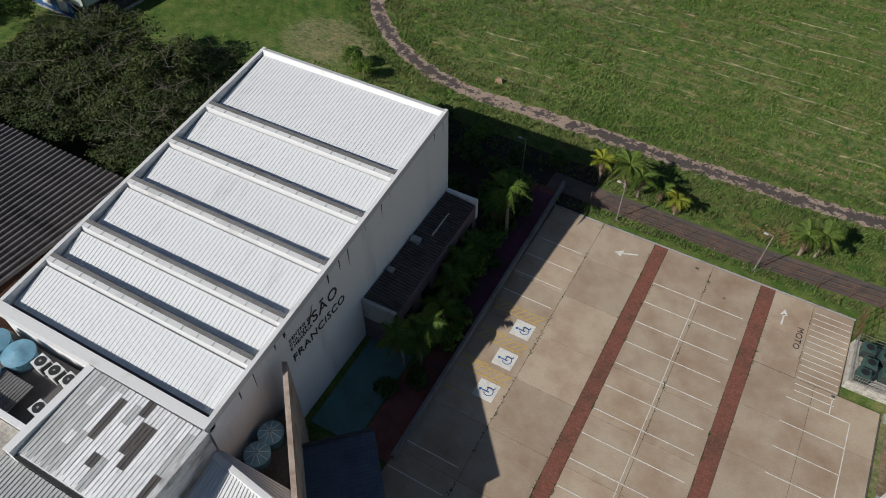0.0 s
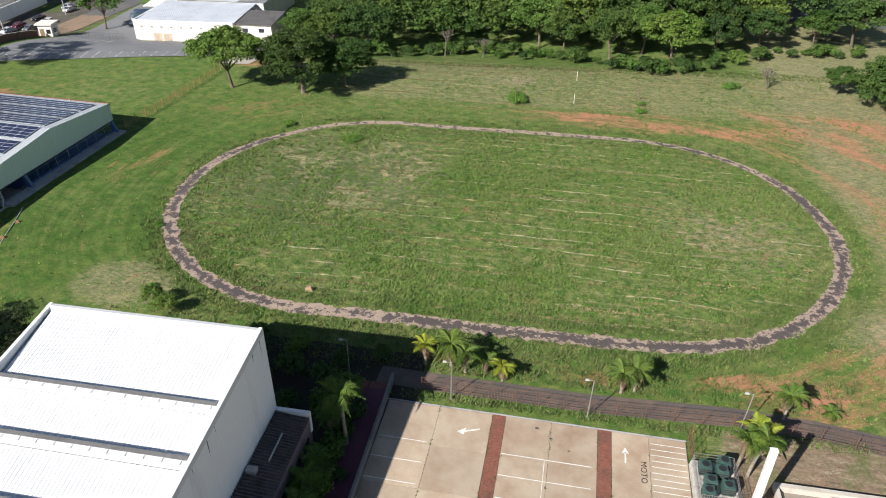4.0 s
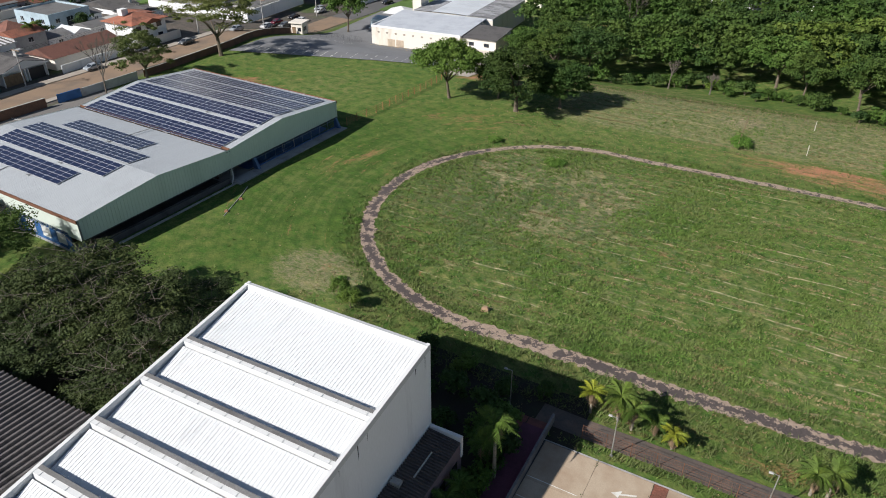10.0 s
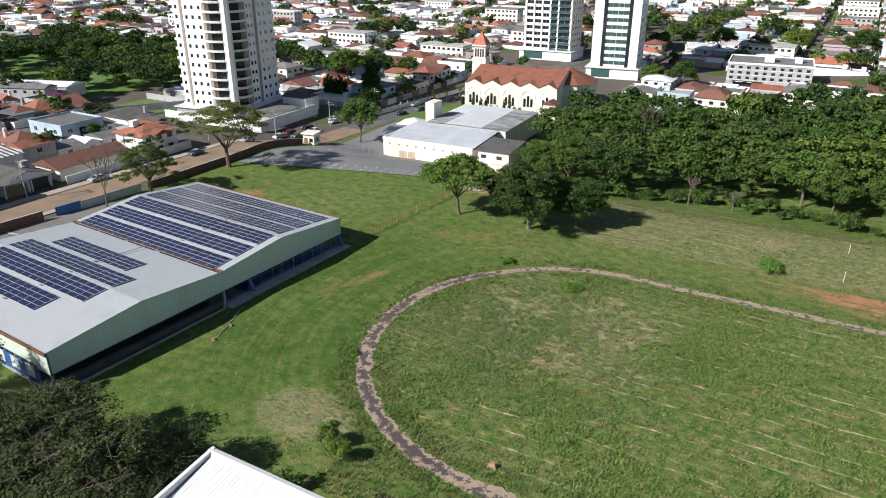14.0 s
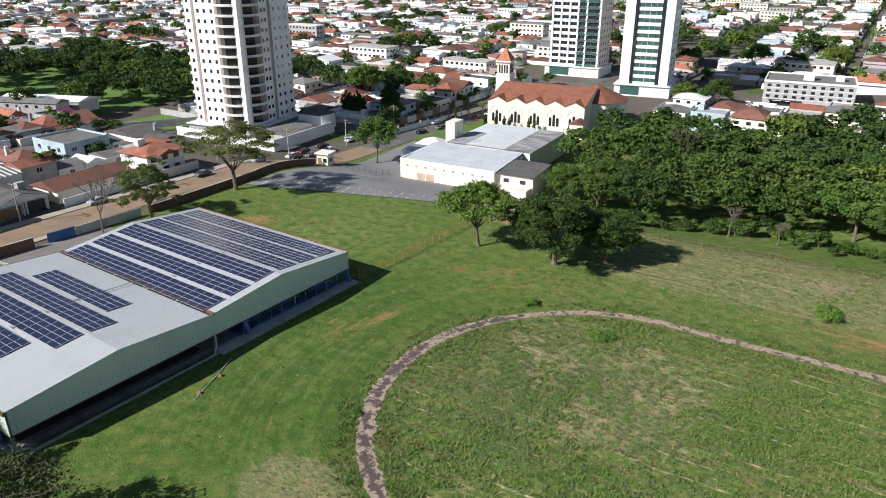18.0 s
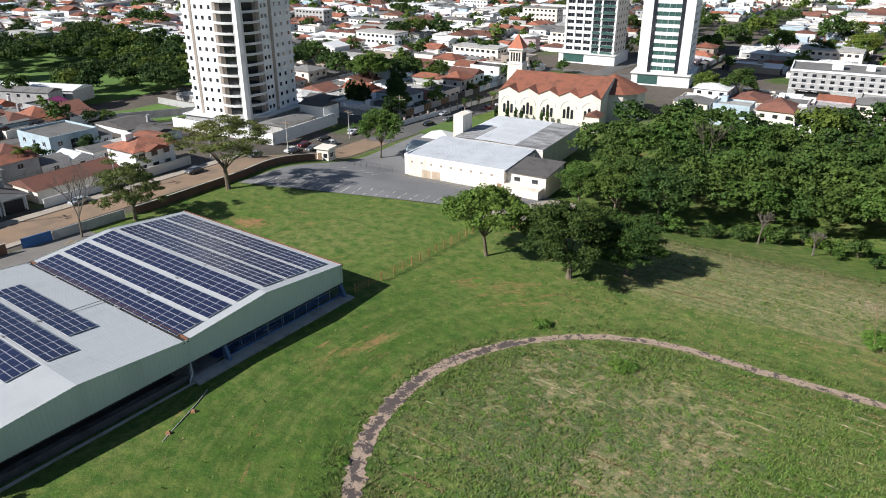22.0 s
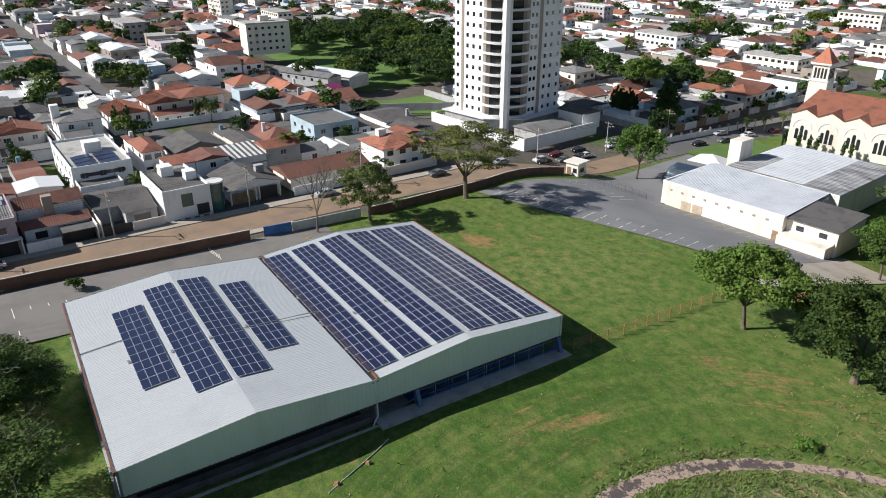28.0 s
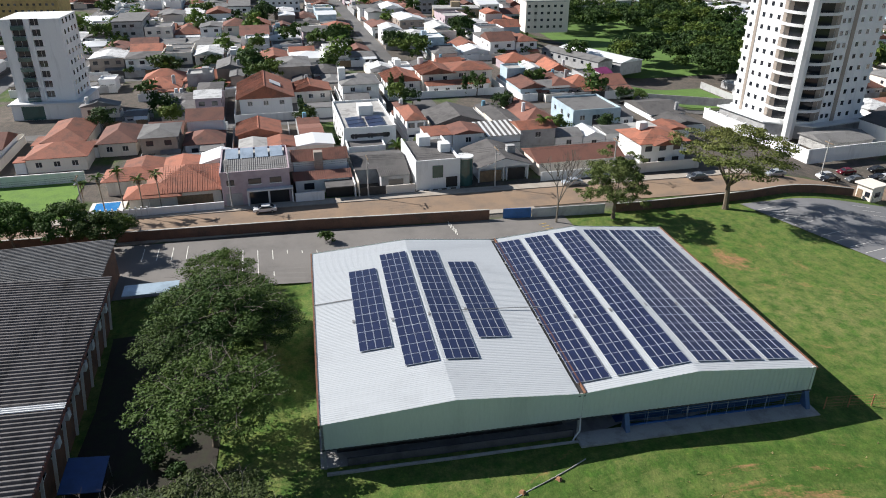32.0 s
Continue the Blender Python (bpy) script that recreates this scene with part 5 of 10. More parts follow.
# ---- sports arena ----
def arena():
    """Two gabled bays side by side. u runs north along the open side from the south corner, v runs west."""
    a = thing("sports_arena", (-81.2, 2.4, 0), -3.3, "open-sided sports arena with a pale twin-gabled metal roof", "building")
    L, W, EAVE, BOT = 55.8, 39.4, 5.25, 2.05
    mid, ridge = 27.8, 41.1

    def roof(u):
        return float(np.interp(u, [0, 14, mid, ridge, L], [EAVE, 6.45, 5.3, 6.5, 5.1]))

    # local axes: x = -v, y = u
    for u0, u1 in ((0, 14), (14, mid - 0.3), (mid + 0.3, ridge), (ridge, L)):
        M = Mesh()
        n = int(W / 0.33)
        for i in range(n):
            p, q = -W * i / n, -W * (i + 1) / n
            s = (q - p)
            pr = [(p, 0), (p + s * 0.5, 0), (p + s * 0.62, 0.022), (p + s * 0.88, 0.022), (q, 0)]
            for (xa, za), (xb, zb) in zip(pr, pr[1:]):
                M.face((xa, u0, roof(u0) + za), (xa, u1, roof(u1) + za), (xb, u1, roof(u1) + zb), (xb, u0, roof(u0) + zb))
        M.made("roof_slope", ARENAW, a, "pale ribbed metal roof slope")
    Mesh().box(-W, mid - 0.45, EAVE - 0.25, 0, mid + 0.45, EAVE - 0.1).made("valley_gutter", DARKM, a, "dark valley gutter")
    Mesh().box(-W, mid + 0.3, EAVE - 0.1, 0, mid + 0.42, EAVE + 0.3).made("gutter_flashing", RUST, a, "rusty red flashing")
    Mesh().box(-W, L, EAVE - 0.35, 0.1, L + 0.15, EAVE).made("eave_gutter", RUST, a, "rusty red eave gutter")
    Mesh().box(-W, -0.2, EAVE - 0.35, 0.1, 0, EAVE + 0.12).made("eave_gutter", RUST, a, "rusty red eave gutter")
    for x0 in (0.0, -W - 0.06):
        F = Mesh()
        n = 200
        for i in range(n):
            p, q = L * i / n, L * (i + 1) / n
            w = 0.04 if i % 2 else 0.0
            F.face((x0 + w, p, BOT), (x0 + w, q, BOT), (x0 + w, q, roof(q) + 0.1), (x0 + w, p, roof(p) + 0.1))
            F.face((x0 + 0.04, q, BOT), (x0, q, BOT), (x0, q, roof(q) + 0.1), (x0 + 0.04, q, roof(q) + 0.1))
        F.made("fascia", GREENF, a, "pale green ribbed metal fascia")
        Mesh().box(x0 - 0.1, 0, BOT - 0.05, x0 + 0.1, L, BOT + 0.08).made("fascia_rail", DARKM, a)
    Mesh().box(-W, L - 0.03, BOT, 0, L, EAVE - 0.2).made("end_wall", GREENF, a)
    Mesh().box(-W, 0, BOT, 0, 0.03, EAVE + 0.1).made("end_wall", GREENF, a)
    col = Mesh().box(-0.15, -0.15, -0.7, 0.15, 0.15, EAVE).data("column", CONCG)
    for u in (0.2, 14, mid, ridge, L - 0.2):
        for k in range(1 if u in (14, ridge) else 0, 6):
            share("column", col, a, (-0.15 - (W - 0.3) * k / 5, u, 0))
    truss = Mesh()
    for s in range(28):
        p, q = L * s / 28, L * (s + 1) / 28
        truss.tube((0, p, roof(p) - 0.15), (0, q, roof(q) - 0.15), 0.05, 0.05, 4)
        truss.tube((0, p, BOT + 1.4), (0, q, BOT + 1.4), 0.05, 0.05, 4)
        truss.tube((0, p, BOT + 1.4), (0, q, roof(q) - 0.15), 0.03, 0.03, 4)
    td = truss.data("truss", STEEL)
    for k in range(1, 6):
        share("truss", td, a, (-(W - 0.3) * k / 5.5, 0, 0))
    Mesh().box(-W - 0.6, -0.3, -0.9, -0.1, L + 0.3, -0.42).box(-0.1, mid - 0.4, -0.9, 2.1, L + 0.3, 0.06).made("apron", CONCG, a, "grey concrete apron")
    Mesh().box(-W + 0.8, 1.5, -0.5, -2.2, mid - 1, -0.38).made("court_floor", DARKROOF, a, "dark court floor")
    Mesh().box(-W + 0.8, mid + 5, -0.5, -1.5, L - 1, -0.38).made("court_floor", BLUEP, a, "blue painted court floor")
    for u0, u1, m in ((mid + 5.4, L - 0.2, BLUEP), (2.5, mid - 0.6, DARKROOF)):
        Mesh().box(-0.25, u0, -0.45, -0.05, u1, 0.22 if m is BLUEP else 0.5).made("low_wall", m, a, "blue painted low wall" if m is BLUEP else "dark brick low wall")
    for u in (mid + 5.4, L - 0.5):
        Mesh().hull([(-0.3, u - 0.25, -0.45), (1.2, u - 0.25, -0.45), (1.2, u + 0.25, -0.45), (-0.3, u + 0.25, -0.45)], [(-0.3, u - 0.25, 2.0), (0.1, u - 0.25, 2.0), (0.1, u + 0.25, 2.0), (-0.3, u + 0.25, 2.0)]).made("buttress", BLUEM, a, "blue painted buttress")
    N = Mesh()
    for k in range(80):
        u = mid + 5.6 + (L - mid - 6.2) * k / 80
        N.tube((-0.12, u, 0.3), (-0.12, u, 2.0), 0.008 if k % 8 else 0.03, None, 3)
    for z in (0.6, 0.9, 1.2, 1.5, 1.8, 2.0):
        N.tube((-0.12, mid + 5.5, z), (-0.12, L - 0.5, z), 0.01 if z < 1.9 else 0.03, None, 3)
    N.made("court_netting", BLUEM, a, "blue wire netting on posts")
    post = Mesh().tube((0, 0, 0.0), (0, 0, 2.05), 0.025, 0.025, 6).data("netting_post", BLUEW)
    for k in range(10):
        share("netting_post", post, a, (0.0, mid + 5.6 + (L - mid - 6.2) * k / 9, 0))
    Mesh().tube((0.0, mid + 5.6, 1.7), (0.0, L - 0.6, 1.7), 0.022, 0.022, 6).made("netting_rail", BLUEW, a, "pale blue rail")
    Mesh().box(0.9, 0.3, -0.9, 1.15, mid - 0.4, -0.1).made("kerb", CONCG, a, "grey concrete kerb")
    Mesh().box(-W + 0.3, 0.4, -0.4, -W + 0.5, L - 0.4, 2.0).made("back_wall", BLUEW, a, "pale blue rear wall")
    Mesh().box(-3.0, mid - 0.6, -0.4, -14, mid - 0.4, 2.4).made("inner_wall", BRICKW, a)
    Mesh().box(-W + 0.5, 0.0, -0.4, -3, 0.2, 2.6).made("side_wall", BLUEP, a, "blue and white side wall")
    pn = Mesh().box(-1.0, -0.05, 0, 1.0, 0.03, 1.8).data("side_panel", WHITE)
    for k in range(9):
        share("side_panel", pn, a, (-5 - 3.7 * k, 0.0, 0.2))
    D = Mesh()
    pts = [(0.1, mid, BOT + 0.4), (0.25, mid, 0.6), (0.6, mid - 0.7, 0.0), (0.9, mid - 1.0, -0.3), (0.9, mid - 3.2, -0.25)]
    for p, q in zip(pts, pts[1:]):
        D.tube(p, q, 0.09, 0.09, 8)
    D.made("downpipe", WHITE, a, "white plastic downpipe")
    G = Mesh()
    gx = -1.1
    for p, q in (((-1.5, 0), (-1.5, 2.0)), ((-1.5, 2.0), (1.5, 2.0)), ((1.5, 2.0), (1.5, 0))):
        G.tube((gx, mid + 15 + p[0], p[1] - 0.4), (gx, mid + 15 + q[0], q[1] - 0.4), 0.05, 0.05, 6)
    goal = thing("futsal_goal", (0, 0, 0), 0, "white steel five-a-side goal frame", "goal")
    goal.matrix_basis = Matrix.Translation((-81.2, 2.4, 0)) @ Matrix.Rotation(radians(-3.3), 4, "Z")
    G.made("goal_frame", WHITE, goal)
    Mesh().box(gx - 0.9, mid + 13.4, -0.4, gx - 0.85, mid + 16.6, -0.35).made("ground_bar", WHITE, goal)
    # solar arrays
    pw, pl = 1.98, 0.95
    cell = Mesh().box(-pw / 2 + 0.04, -pl / 2 + 0.04, 0, pw / 2 - 0.04, pl / 2 - 0.04, 0.046)
    cell_d = cell.data("panel", PANEL)
    F = Mesh()
    for q in ((-pw / 2 + 0.01, -pl / 2 + 0.01, -pw / 2 + 0.032, pl / 2 - 0.01), (pw / 2 - 0.032, -pl / 2 + 0.01, pw / 2 - 0.01, pl / 2 - 0.01), (-pw / 2 + 0.032, -pl / 2 + 0.01, pw / 2 - 0.032, -pl / 2 + 0.032), (-pw / 2 + 0.032, pl / 2 - 0.032, pw / 2 - 0.032, pl / 2 - 0.01)):
        F.box(q[0], q[1], 0.0, q[2], q[3], 0.055)
    frame_d = F.data("panel_frame", mat("aluminium_frame", (0.62, 0.64, 0.68), (0.5, 0.52, 0.56), 0.05, 1, 6, 0.35, 0.4, 0))
    rows = [(27.75, 1.75, 36, 2), (32.4, 1.75, 36, 2), (37.1, 1.75, 36, 2), (41.85, 1.75, 36, 2), (46.2, 1.75, 36, 2), (50.6, 1.75, 36, 2)]
    rows += [(4.95, 11.5, 19, 2), (9.7, 7.3, 28, 2), (14.3, 7.3, 28, 2), (19.1, 11.5, 19, 2)]
    for u, v0, n, across in rows:
        arr = thing("solar_array", (0, 0, 0), 0, "row of dark blue solar panels on the arena roof", "solar panels", "solar rows on the arena roof")
        arr.matrix_basis = goal.matrix_basis.copy()
        half = int(round(n / 2))
        for j in range(2 * across):
            uc = u + 0.965 * (j + 0.5)
            slope = math.atan2(roof(uc + 0.4) - roof(uc - 0.4), 0.8)
            for i in range(half):
                x = -(v0 + (i + 0.5) * 2.0)
                o = share("panel", cell_d, arr, (x, uc, roof(uc) + 0.16))
                o.rotation_euler = (slope, 0, 0)
                o2 = share("panel_frame", frame_d, o, (0, 0, 0))
        rl = Mesh().box(-(v0 + n * 0.35) - 0.6, u - 0.35, roof(u) + 0.05, -(v0 + n * 0.35), u - 0.05, roof(u) + 0.14)
        rl.made("cable_tray", STEEL, arr)
    for u, v in ((mid + 0.35, 0),):
        C, C2 = Mesh(), Mesh()
        C.tube((-18, 14.5, roof(14.5) + 0.12), (-18, mid + 1.2, roof(mid + 1.2) + 0.15), 0.06, 0.06, 6)
        C2.tube((-24, 6.0, roof(6) + 0.1), (-24, 0, roof(0) + 0.1), 0.06, 0.06, 6)
        C.made("conduit", STEEL, arr, "grey cable conduit")
        C2.made("conduit", STEEL, arr, "grey cable conduit")


arena()


def lawn_drain():
    """Grey pipe lying in the grass from the arena's apron, with two orange stones by it."""
    d = thing("drain_pipe", (0, 0, 0), 0, "grey plastic pipe lying in the grass below the arena", "pipe")
    P = [(-75.6, 29.2, 0.1), (-74.6, 26.8, 0.05), (-73.7, 24.4, 0.06), (-72.9, 22.0, 0.02), (-72.1, 19.9, 0.03)]
    M = Mesh()
    for p, q in zip(P, P[1:]):
        M.tube(p, q, 0.06, 0.06, 8)
    M.made("pipe", CONCG, d)
    for x, y, k in ((-73.6, 25.4, 1.0), (-72.8, 21.2, 1.2)):
        r = thing("rock", (x, y, 0), 40 * k, "orange-brown stone beside the pipe", "rock", "stones by the pipe")
        r.scale = (0.62, 0.62, 0.62)
        Mesh().hull([(-0.5 * k, -0.4, -0.1), (0.45, -0.5 * k, -0.1), (0.55 * k, 0.35, -0.1), (-0.4, 0.45 * k, -0.1)], [(-0.3, -0.2, 0.5 * k), (0.25, -0.3, 0.62), (0.3, 0.2, 0.5), (-0.25, 0.22, 0.42)]).made("boulder", mat("pipe_stone", (0.4, 0.2, 0.11), None, 0.3, 1.0, 6, 0.9, 0, 0.05) if k == 1.0 else bpy.data.materials["pipe_stone"], r)


lawn_drain()
fence("field_fence", [(-76.8, 59.5), (-75.4, 68), (-73.8, 86), (-73.4, 95)], 2.2, 1.7, mat("rusty_orange_post", (0.42, 0.19, 0.08), (0.25, 0.12, 0.06), 0.2, 1.5, 9, 0.85), 4, "wire fence on rusty orange posts beside the lawn", 0.35, 0.07)

# ---- trees ----
def crown_data(name, seed, R, H, blobs, leaves, leaf, material, low=-0.25, fill=0.8, squash=0.7, blob=0.3):
    """A crown of small leaf clumps set on many uneven boughs."""
    rng = np.random.RandomState(seed)
    d = rng.normal(size=(blobs * 3, 3))
    d /= np.linalg.norm(d, axis=1)[:, None]
    d = d[d[:, 2] > low][:blobs]
    lobe = 1 + 0.22 * np.sin(3.1 * np.arctan2(d[:, 1], d[:, 0]) + seed) * np.cos(2.3 * d[:, 2] + seed)
    c = d * np.array([R, R, H]) * (rng.uniform(fill - 0.4, fill, len(d)) * lobe)[:, None]
    r = R * blob * rng.uniform(0.5, 1.3, len(d))
    e = rng.normal(size=(len(d), leaves, 3))
    e /= np.linalg.norm(e, axis=2)[:, :, None]
    e[:, :, 2] = np.where(rng.rand(len(d), leaves) < 0.6, np.abs(e[:, :, 2]), e[:, :, 2])
    p = c[:, None] + e * (r[:, None] * rng.uniform(0.45, 1.15, (len(d), leaves)))[:, :, None] * np.array([1, 1, squash])
    nrm = e * 0.8 + rng.normal(size=e.shape) * 0.6 + np.array([0, 0, 0.5])
    nrm /= np.linalg.norm(nrm, axis=2)[:, :, None]
    u = np.cross(nrm, rng.normal(size=e.shape))
    u /= np.linalg.norm(u, axis=2)[:, :, None]
    w = np.cross(nrm, u)
    s = (leaf * rng.uniform(0.6, 1.35, (len(d), leaves)))[:, :, None]
    v = np.stack([p - u * s, p + u * s * 0.6 - w * s * 0.75, p + u * s * 0.6 + w * s * 0.75], 2).reshape(-1, 3)
    n = len(v) // 3
    me = bpy.data.meshes.new(name)
    me.from_pydata(v.tolist(), [], np.arange(3 * n).reshape(n, 3).tolist())
    me.materials.append(material)
    return me


def trunk_data(name, seed, height, radius, spread, limbs, material, fork=0.45, twigs=0):
    rng = random.Random(seed)
    M = Mesh()
    p, lean = Vector((0, 0, -0.3)), Vector((rng.uniform(-0.1, 0.1), rng.uniform(-0.1, 0.1), 1))
    q = p + lean * (height * fork + 0.3)
    M.tube(p, p + lean * 0.8, radius * 1.45, radius, 8)
    M.tube(p + lean * 0.75, q, radius, radius * 0.75, 8)
    for k in range(limbs):
        a = math.tau * (k + rng.uniform(-0.3, 0.3)) / limbs
        e = Vector((math.cos(a) * spread * rng.uniform(0.5, 0.9), math.sin(a) * spread * rng.uniform(0.5, 0.9), height * rng.uniform(0.75, 1.0)))
        m = q.lerp(e, 0.5) + Vector((0, 0, height * 0.07))
        M.tube(q, m, radius * 0.5, radius * 0.32, 6)
        M.tube(m, e, radius * 0.32, radius * 0.1, 5)
        for j in range(2 + twigs):
            f = m.lerp(e, rng.uniform(0.1, 0.8))
            g = f + Vector((rng.uniform(-1, 1), rng.uniform(-1, 1), rng.uniform(0.2, 1))) * spread * 0.28
            M.tube(f, g, radius * 0.16, radius * 0.05, 4)
    return M.data(name, material)


LEAFW = leafy("woods_leaves", (0.04, 0.085, 0.018), (0.085, 0.13, 0.026))
LEAFY = leafy("bright_woods_leaves", (0.075, 0.13, 0.022), (0.12, 0.165, 0.034))
WEED = leafy("weed_leaves", (0.09, 0.19, 0.03), (0.13, 0.22, 0.045), 0.2)
WOODMIX = (LEAFW, LEAFD, LEAF, LEAFY, LEAFW)
CROWN = {
    "wood": [crown_data("crown", 10 + i, 5.4, 3.8, 80, 115, 0.22, WOODMIX[i], -0.3, 0.95, 0.55, 0.23) for i in range(5)],
    "umbrella": [crown_data("crown", 30 + i, 6.0, 3.0, 130, 200, 0.18, LEAFL, -0.3, 0.98, 0.5, 0.2) for i in range(2)],
    "airy": [crown_data("crown", 40 + i, 6.2, 3.4, 90, 180, 0.13, LEAFO, -0.3, 1.05, 0.3, 0.17) for i in range(2)],
    "grove": [crown_data("crown", 45 + i, 6.0, 2.9, 120, 150, 0.14, (LEAFH, LEAFG)[i], -0.25, 0.98, 0.42, 0.19) for i in range(2)],
    "big": [crown_data("crown", 50, 7.2, 5.2, 150, 190, 0.18, LEAFW, -0.4, 0.95, 0.5, 0.18)],
    "round": [crown_data("crown", 60 + i, 2.6, 2.2, 30, 110, 0.17, LEAF, -0.6, 0.85, 0.85, 0.34) for i in range(2)],
    "small": [crown_data("crown", 70 + i, 3.0, 2.3, 20, 60, 0.27, (LEAFW, LEAFD, LEAFY)[i], -0.5, 0.85, 0.8, 0.38) for i in range(3)],
    "conifer": [crown_data("crown", 80, 1.5, 6.0, 44, 80, 0.24, LEAFD, -0.95, 0.85, 1.6, 0.38)],
    "far_small": [crown_data("crown", 100 + i, 3.2, 2.6, 12, 22, 0.55, (LEAFW, LEAFD, LEAF)[i], -0.4, 0.85, 0.8, 0.42) for i in range(3)],
    "far_wood": [crown_data("crown", 110 + i, 5.2, 3.6, 48, 26, 0.46, (LEAFW, LEAFD, LEAFW, LEAFD)[i], -0.2, 0.95, 0.6, 0.27) for i in range(4)],
    "woods": [crown_data("crown", 120 + i, 5.6, 4.0, 80, 44, 0.32, (LEAFW, LEAFY, LEAFD, LEAF)[i], -0.15, 0.98, 0.55, 0.23) for i in range(4)],
    "shrub": [crown_data("crown", 90 + i, 1.2, 0.9, 16, 70, 0.12, (LEAF, LEAFD)[i], -0.3, 0.9, 0.8, 0.4) for i in range(2)],
    "olive": [crown_data("crown", 130, 5.4, 4.6, 120, 170, 0.14, LEAFO, -0.6, 1.0, 0.4, 0.19)],
    "weed": [crown_data("crown", 96 + i, 1.4, 0.55, 18, 70, 0.11, WEED, -0.1, 0.95, 0.6, 0.36) for i in range(2)],
}
TRUNK = {
    "wood": trunk_data("trunk", 1, 7.0, 0.24, 4.2, 6, BARK),
    "umbrella": trunk_data("trunk", 2, 7.5, 0.26, 5.0, 7, BARK, 0.4, 2),
    "airy": trunk_data("trunk", 3, 8.0, 0.34, 5.2, 6, BARK, 0.4, 4),
    "grove": trunk_data("trunk", 9, 7.5, 0.26, 5.0, 7, BARK, 0.4, 2),
    "big": trunk_data("trunk", 4, 8.0, 0.42, 5.5, 8, BARK, 0.3),
    "round": trunk_data("trunk", 5, 2.8, 0.12, 1.8, 5, BARK, 0.45),
    "small": trunk_data("trunk", 6, 3.4, 0.14, 1.8, 4, BARK, 0.5),
    "conifer": trunk_data("trunk", 7, 10.0, 0.2, 0.6, 4, BARK, 0.6),
    "shrub": trunk_data("trunk", 8, 0.6, 0.05, 0.5, 4, BARK, 0.3),
    "olive": trunk_data("trunk", 12, 7.0, 0.3, 4.6, 7, BARK, 0.35, 3),
    "weed": trunk_data("trunk", 11, 0.4, 0.03, 0.6, 5, BARK, 0.3),
}
LIFT = {"wood": 6.2, "umbrella": 6.8, "grove": 6.6, "airy": 7.6, "big": 6.6, "round": 3.0, "small": 3.6, "conifer": 6.2, "shrub": 0.7, "weed": 0.35, "olive": 6.2}
TREE_RNG = random.Random(12)


def tree(x, y, sort, size=1.0, label="", group="", name="tree", tall=1.0, pick=None, z=None):
    t = thing(name, (x, y, level(x, y) if z is None else z), TREE_RNG.uniform(0, 360), label, "shrub" if name == "shrub" else "tree", group)
    t.scale = (size, size, size * tall)
    share("trunk", TRUNK[sort], t)
    c = CROWN[sort]
    share("crown", c[pick if pick is not None else TREE_RNG.randrange(len(c))], t, (0, 0, LIFT[sort]), TREE_RNG.uniform(0, 6.28))
    return t


# tall trees by the lawn
tree(-66.3, 83.0, "umbrella", 1.22, "light green spreading tree with a forked trunk", pick=0)
tree(-50.5, 82.5, "big", 1.12, "large dark green tree with a dense rounded crown")
tree(-43.0, 88.5, "big", 0.85, "dark green tree beside the larger one")
tree(-57, 88, "wood", 0.9, "dark green tree behind the lawn trees")
tree(67.5, 94.0, "big", 1.25, "large dark green tree at the field edge, leafy to the ground", z=-3.2)
tree(57.5, 101, "wood", 0.6, "small grey-green tree at the field edge")
tree(-132.3, 83.5, "airy", 1.6, "airy feathery tree with open crown by the street wall", tall=0.9)
tree(-133.2, 60.5, "olive", 1.15, "olive feathery tree by the street wall")
tree(-130.5, 136.5, "wood", 1.25, "round green tree in the church car park", pick=2, tall=1.1)
for x, y in ((91.5, 53.4), (90.9, 73.2), (92.6, 94.6), (91.2, 112), (88.8, 36), (90, 127), (94, 20)):
    tree(x, y, "round", TREE_RNG.uniform(1.15, 1.5), "small round street tree with a dense crown", "street trees by the avenue")
for x, y, s in ((59.5, 1.5, 0.8), (57, -15, 0.8), (62, -10, 0.9), (53, -19, 0.6), (65, 1, 0.6)):
    tree(x, y, "wood", s, "dark green tree beside the yard", "trees beside the yard")

tree(55.4, -4.8, "big", 0.6, "dense dark green tree, leafy to the ground beside the yard", z=-1.3)
tree(52.6, -13.4, "olive", 0.5, "grey-green feathery shrub beside the yard", name="shrub", z=-1.2)


def bare_tree(x, y, h, label):
    t = thing("bare_tree", (x, y, level(x, y)), 0, label, "tree")
    rng = random.Random(int(x * 10))
    M = Mesh()

    def limb(p, d, l, r, n):
        q = p + d * l
        M.tube(p, q, r, r * 0.7, 5)
        if n:
            for _ in range(3):
                e = (d + Vector((rng.uniform(-1, 1), rng.uniform(-1, 1), rng.uniform(-0.1, 0.5))) * 0.55).normalized()
                limb(q, e, l * rng.uniform(0.6, 0.85), r * 0.62, n - 1)

    limb(Vector((0, 0, -0.2)), Vector((0.03, 0.02, 1)), h * 0.28, 0.22, 5)
    M.made("branching", TWIG, t)


bare_tree(-133.8, 49.5, 15, "leafless grey tree with many thin branches")
bare_tree(-28.5, 126, 7, "pale bare tree at the edge of the woods")
bare_tree(-18.5, 124, 6, "pale bare tree at the edge of the woods")
bare_tree(-50.0, 165, 17, "leafless grey tree standing in the woods")
bare_tree(44.0, 102, 5, "pale leafless shrub at the edge of the woods")

